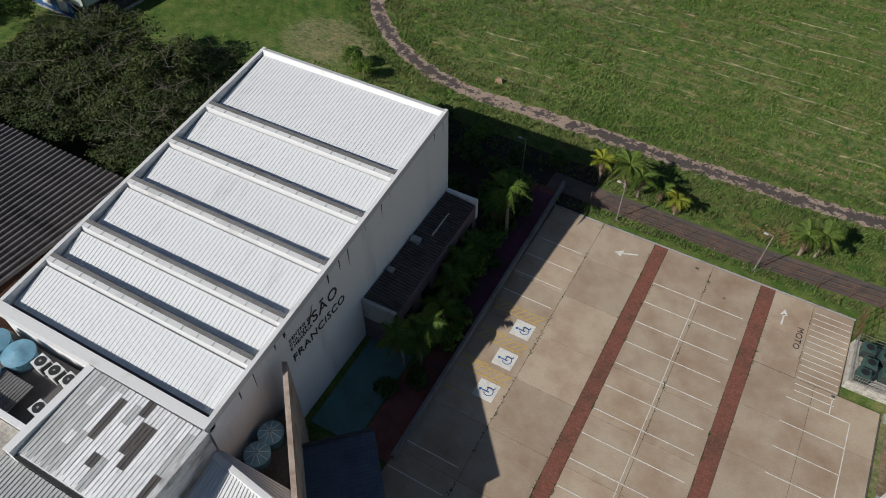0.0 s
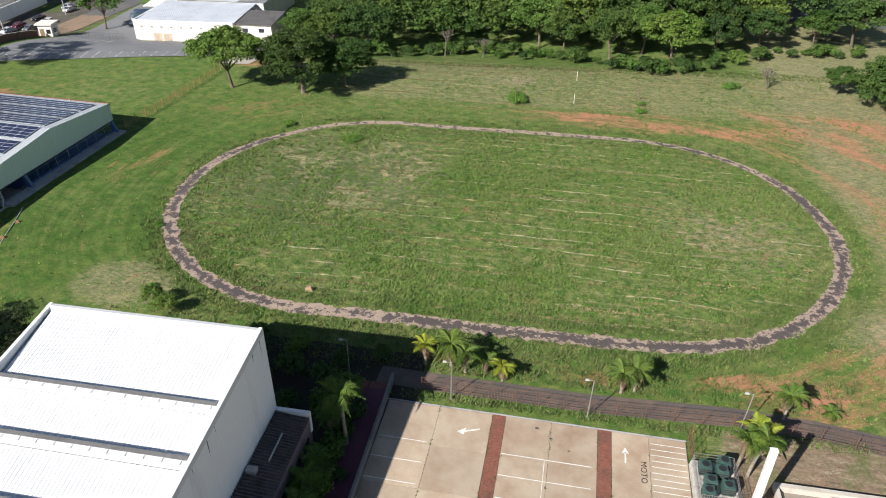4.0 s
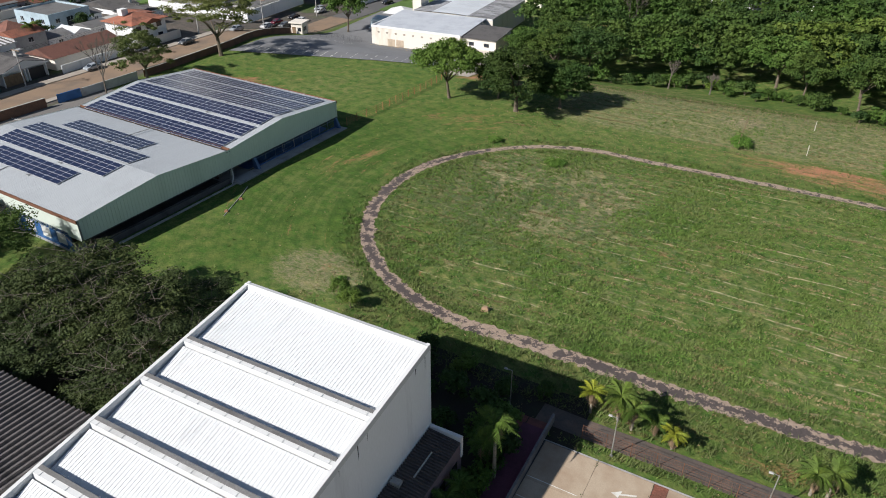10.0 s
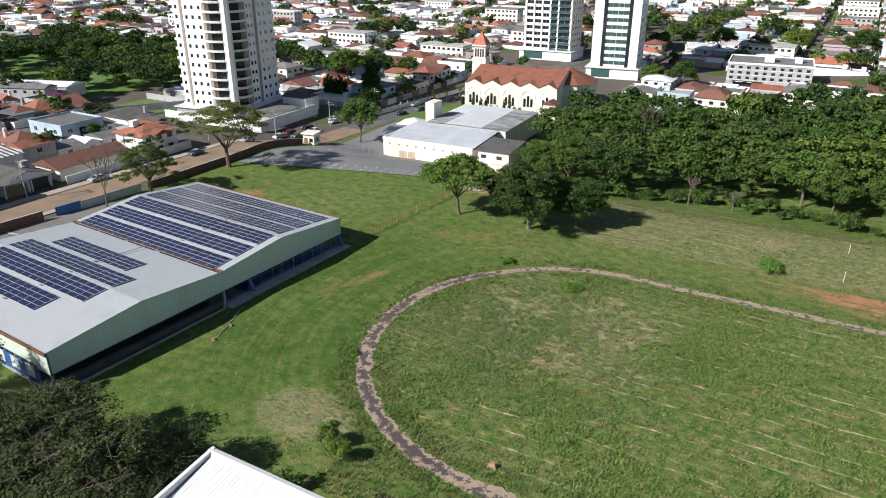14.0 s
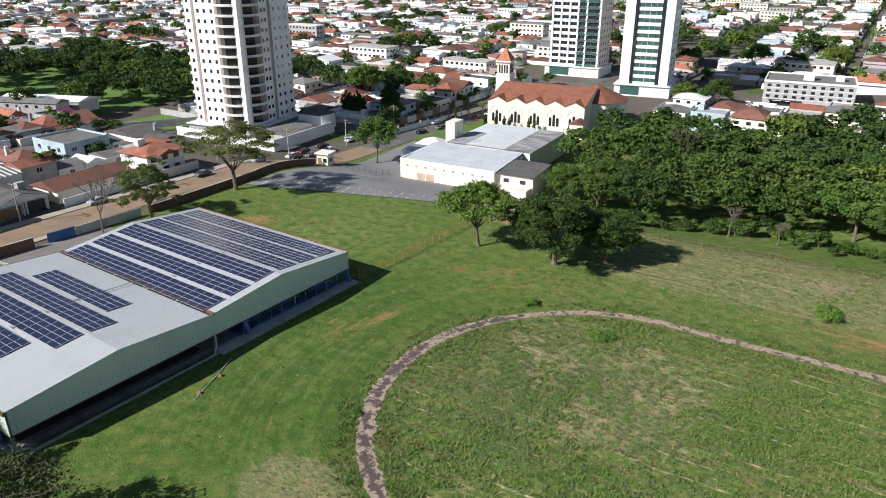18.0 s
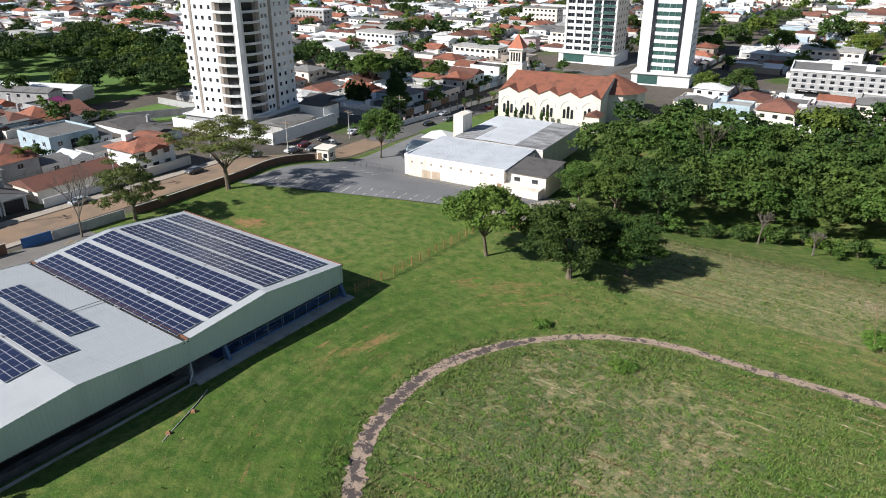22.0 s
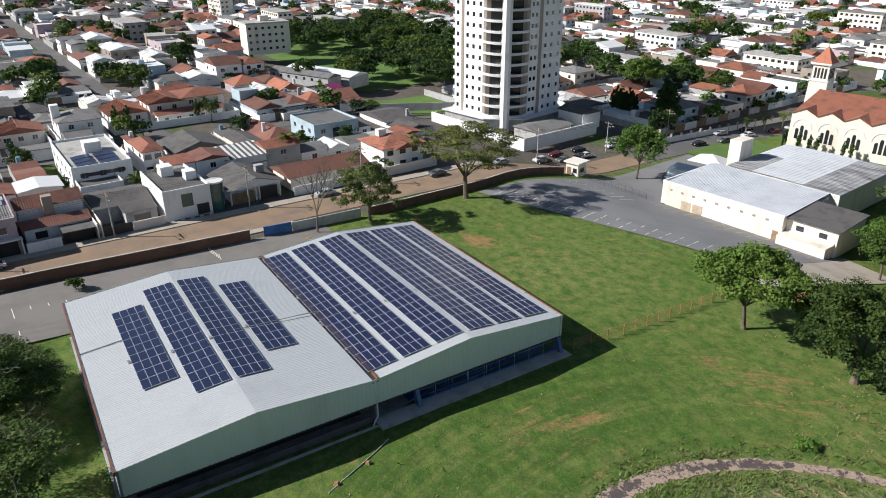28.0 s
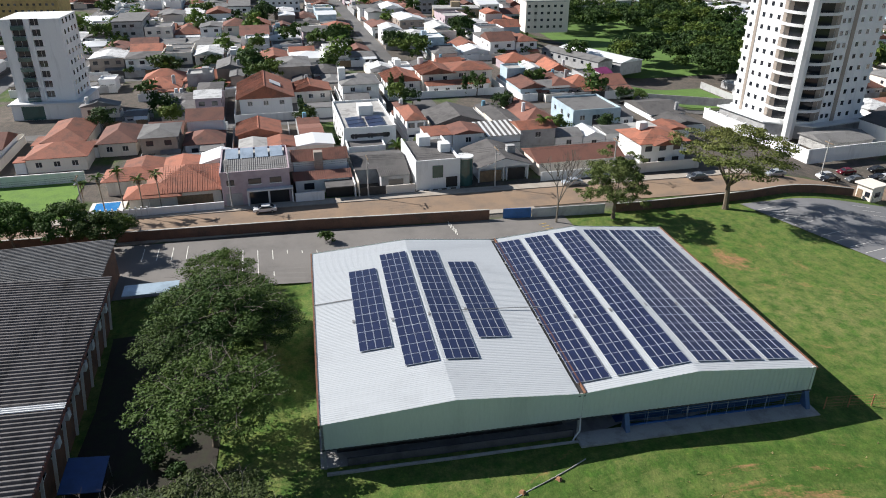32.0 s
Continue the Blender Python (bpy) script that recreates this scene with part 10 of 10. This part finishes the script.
def long_shed(x, y, turn, w, d, h, material, label):
    t = thing("shed", (x, y, level(x, y)), turn, label, "shed", "long sheds beside the wooded lot")
    Mesh().box(0, 0, -1, w, d, h).made("wall", GREYW, t)
    gable(Mesh(), 0, 0, w, d, h, 1.2, 0.4, "x").made("roof", material, t)
    wd = Mesh().box(-0.6, -0.05, 0, 0.6, 0.0, 1.0).data("window", GLASS)
    for i in range(int(w / 4)):
        share("window", wd, t, (2 + 4 * i, 0, 1.2))


long_shed(-288, 112, 20, 34, 11, 3.4, ROOFW, "long shed under a white metal roof")
long_shed(-283, 104, 20, 30, 7, 3.0, GREYROOF, "long shed under a grey roof")
long_shed(-290, 124, 20, 22, 8, 3.2, CONCG, "long shed under a pale grey roof")
canopy = thing("pink_canopy", (-246, 106, level(-246, 106)), 20, "small magenta fabric canopy beside the street", "canopy")
gable(Mesh(), 0, 0, 7, 5, 2.6, 1.4, 0.2, "y").made("cover", mat("magenta_fabric", (0.22, 0.03, 0.12), None, 0.1, 0.5, 5, 0.7), canopy)
for a in (0.1, 6.9):
    for b in (0.1, 4.9):
        Mesh().tube((a, b, 0), (a, b, 2.6), 0.05).made("pole", STEEL, canopy)
low_wall("wall_red", [(-243, 107), (-222, 109.5)], 2.2, 0.25, mat("red_painted_wall", (0.34, 0.06, 0.06), None, 0.15, 0.5, 5, 0.8), "red painted wall beside the green lot", 0, False)
# wooded lot behind the tower, the meadow and hedges in town
for i in range(210):
    for _ in range(30):
        x, y = TOWN.uniform(-415, -240), TOWN.uniform(128, 240)
        if y > 128 - (x + 256) * 0.12 and not (-350 < x < -296 and y < 176) and not (x > -262 and y < 152):
            break
    far_tree(x, y, CROWN["far_wood"][TOWN.randrange(4)], TOWN.uniform(0.7, 1.25), 1.1, 6.2)
flat("meadow", [(-420, 140), (-262, 128), (-262, 226), (-420, 236)], 0.1, mat("meadow_grass", (0.1, 0.19, 0.03), (0.07, 0.13, 0.025), 0.25, 0.2, 5, 0.95, 0, 0.1), "bright green meadow in the wooded lot", "meadow")
flat("green_lot", [(-244, 112), (-219, 112), (-218, 148), (-243, 148)], 0.12, bpy.data.materials["meadow_grass"], "walled green lot beside the tower", "lot")
low_wall("wall_green_lot", [(-244.5, 111), (-217.5, 111), (-217, 149), (-244, 149)], 2.2, 0.25, GREYW, "grey wall round the green lot")
for x, y, s in ((-154, 176, 0.8), (-158, 183, 0.9)):
    tree(x, y, "wood", s, "dark green tree beside the church street", "trees by the church street")
for x, y, s in ((-152, 168, 0.8), (-152.5, 171, 0.8)):
    tree(x, y, "conifer", s, "tall dark columnar conifer", "conifers by the church street")
low_wall("wall_church_street", fine([(-147.6, 168), (-143.4, 205), (-140, 232)], 4), 1.6, 0.3, WALLW, "pale wall with dark piers along the church street")
pier = Mesh().box(-0.3, -0.3, 0, 0.3, 0.3, 2.4).data("wall_pier", TAUPE)
piers = thing("pier_fence", (0, 0, 0), 0, "row of brown piers along the pale street wall", "fence")
for i in range(17):
    share("wall_pier", pier, piers, (-147.9 + 7.6 * i / 16, 168 + 4 * i, -6))
for i in range(5):
    palm(-138.5 + 1.2 * i, 196 + 8 * i, 4.5, 1.1, "green", "street palm beside the church", "palms by the church street", 0.1, 10)
for x, y, s in ((-158, 183, 2.0), (-161.5, 185, 1.7)):
    tree(x, y, "conifer", s, "tall broad dark conifer beside the church street", "conifers by the church street", tall=0.75)
for x, y, s in ((-190, 210, 1.3), (-199, 214, 1.1)):
    tree(x, y, "wood", s, "tall dense green tree beside the church street", "trees by the church street", tall=1.2)
for i in range(7):
    tree(-171 - 1.3 * i, 183 - 0.3 * i, "conifer", 0.75 + 0.08 * (i % 3), "tall dark columnar conifer", "conifers by the church street")
for x, y, s in ((-438, 205, 1.3), (-406, 272, 1.7), (-273.7, 114, 1.0), (-255, 318, 1.5), (-254, 333, 1.5), (-246, 345, 1.4), (-247, 435, 1.3), (-247, 462, 1.4), (-211, 215, 1.3), (-222, 222, 1.3), (-197, 216, 1.3), (-190, 224, 1.2), (-195, 308, 0.8), (-86, 437, 1.6), (-49, 445, 1.7), (-40, 452, 1.5), (-81, 529, 1.3), (-86, 395, 1.0), (-648, 571, 2.0), (-479, 697, 2.0), (-160, 430, 1.4)):
    far_tree(x, y, CROWN["far_wood"][TOWN.randrange(4)], s, 1.0, 6.0)
for i, x in enumerate((-124.5, -120.5, -117.5, -115.5, -108.5, -106.5)):
    tree(x, 193.0 + 0.12 * (x + 125), "conifer", 0.45, "small dark cypress before the church wall", "cypresses by the church")
for x, y, s in ((-62, 268, 1.2), (-75, 270, 1.0), (-30, 380, 1.6), (0, 375, 1.5), (-65, 372, 1.6), (-45, 370, 1.3), (-175, 235, 1.0)):
    tree(x, y, "wood", s, "large dark street tree in the town", "large trees of the town")


def join_far_trees():
    """The crowns that are too far off to tell apart, as one mass."""
    for data in {id(d): d for rows in FAR_TREES.values() for d, _ in rows}.values():
        ms = [m for rows in FAR_TREES.values() for d, m in rows if d is data]
        co = np.empty(len(data.vertices) * 3)
        data.vertices.foreach_get("co", co)
        co = np.c_[co.reshape(-1, 3), np.ones(len(data.vertices))]
        v = np.concatenate([(co @ np.array(m).T)[:, :3] for m in ms])
        n = len(v) // 3
        me = bpy.data.meshes.new("far_crowns")
        me.from_pydata(v.tolist(), [], np.arange(3 * n).reshape(n, 3).tolist())
        me.materials.append(data.materials[0])
        new("far_crowns", me).parent = FAR_WOOD


FAR_WOOD = thing("far_trees", (0, 0, 0), 0, "mass of distant green tree crowns in woods and gardens", "trees", kind="stuff")
join_far_trees()


def walk_up(name, x, y, z, turn, w, d, floors, material, label):
    b = thing(name, (x, y, z), turn, label, "building")
    h = 3 * floors + 0.5
    Mesh().box(0, 0, -1, w, d, h).made("wall", material, b)
    Mesh().box(-0.2, -0.2, h, w + 0.2, d + 0.2, h + 0.6).made("roof", CONCG, b)
    Mesh().box(w * 0.4, d * 0.4, h + 0.6, w * 0.6, d * 0.7, h + 3).made("tank_house", material, b)
    wd = Mesh().box(-0.6, -0.05, 0, 0.6, 0.02, 1.1).data("window", GLASS)
    for f in range(floors):
        for i in range(int(w / 3)):
            share("window", wd, b, (1.5 + 3 * i, 0, 1.1 + 3 * f))


walk_up("cream_flats", -340, 118, 0, 84, 20, 12, 4, CREAM, "four-storey cream block of flats")
walk_up("yellow_flats", -428, -128, 0, 80, 34, 14, 4, mat("yellow_render", (0.5, 0.36, 0.14), None, 0.1, 0.4, 6, 0.8), "long yellow block of flats")
walk_up("grey_flats", -428, 4, 0, 88, 18, 12, 3, WALLW, "three-storey white block of flats")
walk_up("ochre_flats", -370, 82, 0, 80, 22, 12, 2, mat("ochre_render", (0.42, 0.32, 0.2), None, 0.1, 0.4, 6, 0.8), "ochre two-storey block of flats")


# ---- along the avenue ----
def avenue_side():
    m = thing("modern_showroom", (117.5, 97, 0), -78, "white modern building with a slanted facade over dark glass", "building")
    Mesh().box(-13, 0, 0, 0, 14, 4.2).made("wall", WALLW, m)
    Mesh().hull([(-13.4, -2.2, 3.8), (0.4, -2.2, 3.0), (0.4, -1.8, 3.0), (-13.4, -1.8, 3.8)], [(-13.4, -1.6, 6.2), (0.4, -1.6, 4.6), (0.4, -1.2, 4.6), (-13.4, -1.2, 6.2)]).made("slanted_facade", WALLW, m)
    Mesh().box(-12.6, -0.1, 0.3, -0.4, 0.0, 3.2).made("shop_window", GLASS, m)
    Mesh().box(-13, -1.4, 3.6, 0, 14, 4.3).made("roof", mat("terracotta_roof", (0.3, 0.15, 0.1), None, 0.2, 0.4, 6, 0.85), m)
    h = thing("clinic_house", (120, 80, 0), -82, "white two-storey house under a flat terracotta roof", "house")
    Mesh().box(-14, 3, 0, 2, 18, 6.2).made("wall", WALLW, h)
    hip(Mesh(), -14, 3, 2, 18, 6.2, 1.8, 0.6).made("roof", TILE, h)
    S = Mesh()
    for i in range(3):
        for j in range(2):
            S.hull([(-9 + 2.1 * i, 5 + 1.1 * j, 6.85 + 0.25 * j), (-7 + 2.1 * i, 5 + 1.1 * j, 6.85 + 0.25 * j), (-7 + 2.1 * i, 6 + 1.1 * j, 7.1 + 0.25 * j), (-9 + 2.1 * i, 6 + 1.1 * j, 7.1 + 0.25 * j)], [(-9 + 2.1 * i, 5 + 1.1 * j, 6.92 + 0.25 * j), (-7 + 2.1 * i, 5 + 1.1 * j, 6.92 + 0.25 * j), (-7 + 2.1 * i, 6 + 1.1 * j, 7.17 + 0.25 * j), (-9 + 2.1 * i, 6 + 1.1 * j, 7.17 + 0.25 * j)])
    S.made("solar_panel", PANEL, h, "dark solar panels")
    for a in (-12, -7.5, -3):
        Mesh().box(a, 2.92, 3.6, a + 2.6, 3.0, 5.2).made("window", GLASS, h)
    Mesh().box(-13, 2.9, 0.3, -8, 3.0, 2.8).made("garage_gate", DARKM, h)
    Mesh().box(-14, -0.2, 0, -2, 0.1, 2.2).made("yard_wall", WALLW, h)
    s = thing("stone_sign_wall", (116.5, 73, 0), -82, "dark brown stone wall with pale sign bars", "sign")
    Mesh().box(-3.5, 0, 0, 3.5, 0.5, 4.2).made("stone_wall", TILEB, s)
    for z, a, b in ((3.2, -1.6, 1.6), (2.6, -2.2, 2.2), (2.1, -1.0, 1.0)):
        Mesh().box(a, -0.04, z, b, 0, z + 0.25).made("sign_bar", WHITE, s)
    R = random.Random(77)
    for i, y in enumerate((60, 44, 28, 12, -4)):
        put_house(115 + (y - 60) * 0.05, y + 13, -86, 13.5, 24, R, True)
    w = thing("long_white_wall", (140, 112, 0), -30, "long white wall behind the gravel lot", "wall")
    Mesh().box(-4, 18, 0, 36, 18.4, 3.4).made("wall_body", WALLW, w)
    Mesh().box(4, 22, 0, 36, 36, 6.5).made("hall_body", WALLW, w)
    fence("lot_fence", [(116.5, 116), (118.8, 146)], 1.6, 0.9, DARKM, 1, "low posts round the gravel lot", None, 0.06)
    palm(116, 92, 3.0, 1.3, "green", "bushy palm before the showroom", "", 0)


avenue_side()


# ---- cars ----
def car(x, y, turn, paint, label):
    c = thing("car", (x, y, level(x, y) + 0.1), turn, label, "car", "parked cars")
    B = Mesh()
    prof = [(-2.1, 0.35), (-2.15, 0.7), (-1.9, 0.9), (-1.2, 0.95), (-0.6, 1.42), (0.9, 1.45), (1.7, 0.98), (2.1, 0.9), (2.15, 0.4)]
    B.hull([(px, -0.85 + (0.14 if pz > 1.2 else 0), pz) for px, pz in prof], [(px, 0.85 - (0.14 if pz > 1.2 else 0), pz) for px, pz in prof])
    B.made("body", paint, c)
    G = Mesh()
    for s in (-1, 1):
        G.face(*[(px, s * (0.87 - (pz - 0.95) * 0.25), pz) for px, pz in ((-1.05, 0.98), (1.5, 0.98), (0.85, 1.36), (-0.55, 1.36))][:: s])
    G.face((-1.22, -0.7, 0.98), (-1.22, 0.7, 0.98), (-0.66, 0.62, 1.4), (-0.66, -0.62, 1.4))
    G.face((1.68, 0.7, 1.02), (1.68, -0.7, 1.02), (0.98, -0.62, 1.42), (0.98, 0.62, 1.42))
    G.made("glazing", GLASS, c)
    wheel = Mesh().tube((0, -0.11, 0), (0, 0.11, 0), 0.31, 0.31, 12).data("wheel", DARK)
    rim = Mesh().tube((0, -0.12, 0), (0, 0.12, 0), 0.18, 0.18, 8).data("rim", STEEL)
    for wx in (-1.35, 1.3):
        for wy in (-0.8, 0.8):
            share("rim", rim, share("wheel", wheel, c, (wx, wy, 0.31)))
    for wy in (-0.6, 0.6):
        Mesh().box(-2.17, wy - 0.15, 0.65, -2.1, wy + 0.15, 0.8).made("headlight", WHITE, c)
        Mesh().box(2.1, wy - 0.15, 0.7, 2.17, wy + 0.15, 0.85).made("tail_light", BRICKR, c)


PAINT = {n: mat(n + "_car_paint", rgb, None, 0.05, 0.5, 5, 0.25, 0.2, 0) for n, rgb in (("white", (0.75, 0.75, 0.75)), ("silver", (0.42, 0.45, 0.48)), ("black", (0.02, 0.02, 0.025)), ("dark_red", (0.16, 0.015, 0.03)), ("grey", (0.15, 0.16, 0.17)))}
for x, y, a, p in ((-151.3, -2.0, 90, "white"), (-152.0, 123.5, 88, "white"), (-156.5, 133.5, 88, "dark_red"), (-151.2, 139.5, 88, "white"), (-156.2, 142, 88, "black"), (-156.0, 156, 88, "silver"), (102.4, 68.6, 97, "dark_red"), (98.6, 77.0, 97, "silver"), (109.8, 75.5, 20, "black"), (110.6, 79.5, 20, "silver"), (94.5, 110, 97, "black"), (112, 150, -12, "black"), (120, 147.5, -12, "grey"), (129, 145, -12, "silver"), (138, 142, -12, "white"), (-153.5, 153, 88, "white"), (-151.5, 138, 88, "black"), (-151, 131, 88, "grey"), (-147.5, 106, 88, "silver"), (-140, 175, 80, "black"), (-137.5, 184, 78, "grey"), (-137, 195, 75, "white"), (-143, 190, 75, "silver"), (-141, 200, 75, "black"), (-149, 122, 88, "black"), (-147.8, 87, 90, "grey"), (-135, 206, 75, "dark_red"), (-134, 214, 75, "white"), (-151, 60, 90, "silver"), (-213, 20, 90, "white"), (-214, -30, 90, "grey")):
    car(x, y, a, PAINT[p], p.replace("_", " ") + " car with dark windows parked on the street")


# ---- poles and wires ----
def power_pole(x, y, h=9.0, arm=1.4, turn=0.0):
    p = thing("power_pole", (x, y, level(x, y)), turn, "concrete power pole with a cross arm and lamp", "power pole", "power poles along the streets")
    Mesh().tube((0, 0, 0), (0, 0, h), 0.16, 0.1, 8).made("pole", CONCG, p)
    Mesh().box(-arm, -0.06, h - 0.7, arm, 0.06, h - 0.55).made("cross_arm", WOODP, p)
    for k in (-1, 0, 1):
        Mesh().tube((k * arm * 0.8, 0, h - 0.55), (k * arm * 0.8, 0, h - 0.35), 0.05, 0.03, 6).made("insulator", CONCG, p)
    Mesh().tube((0, 0, h - 1.6), (1.8, 0, h - 1.2), 0.04, 0.03, 5).made("lamp_arm", STEEL, p)
    Mesh().box(1.5, -0.12, h - 1.25, 2.2, 0.12, h - 1.1).made("lamp_head", STEEL, p)


POLES = [(-154.2 + 0.02 * y, y) for y in range(-60, 200, 26)]
for x, y in POLES:
    power_pole(x, y)
line = thing("power_line", (0, 0, 0), 0, "thin black overhead wires between the poles", "power line")
for (x0, y0), (x1, y1) in zip(POLES, POLES[1:]):
    for k in (-1.1, 0, 1.1):
        pts = [(x0 + (x1 - x0) * i / 6 + k, y0 + (y1 - y0) * i / 6, level(x0, y0) * (1 - i / 6) + level(x1, y1) * i / 6 + 8.4 - 1.6 * i / 6 * (1 - i / 6)) for i in range(7)]
        Mesh().ribbon(pts, 0.03, 0, 0.03).made("wire", DARKM, line)
for x, y in ((110.5, 66), (113, 96), (117.5, 126), (107, 36)):
    power_pole(x, y, 9, 1.2, 90)
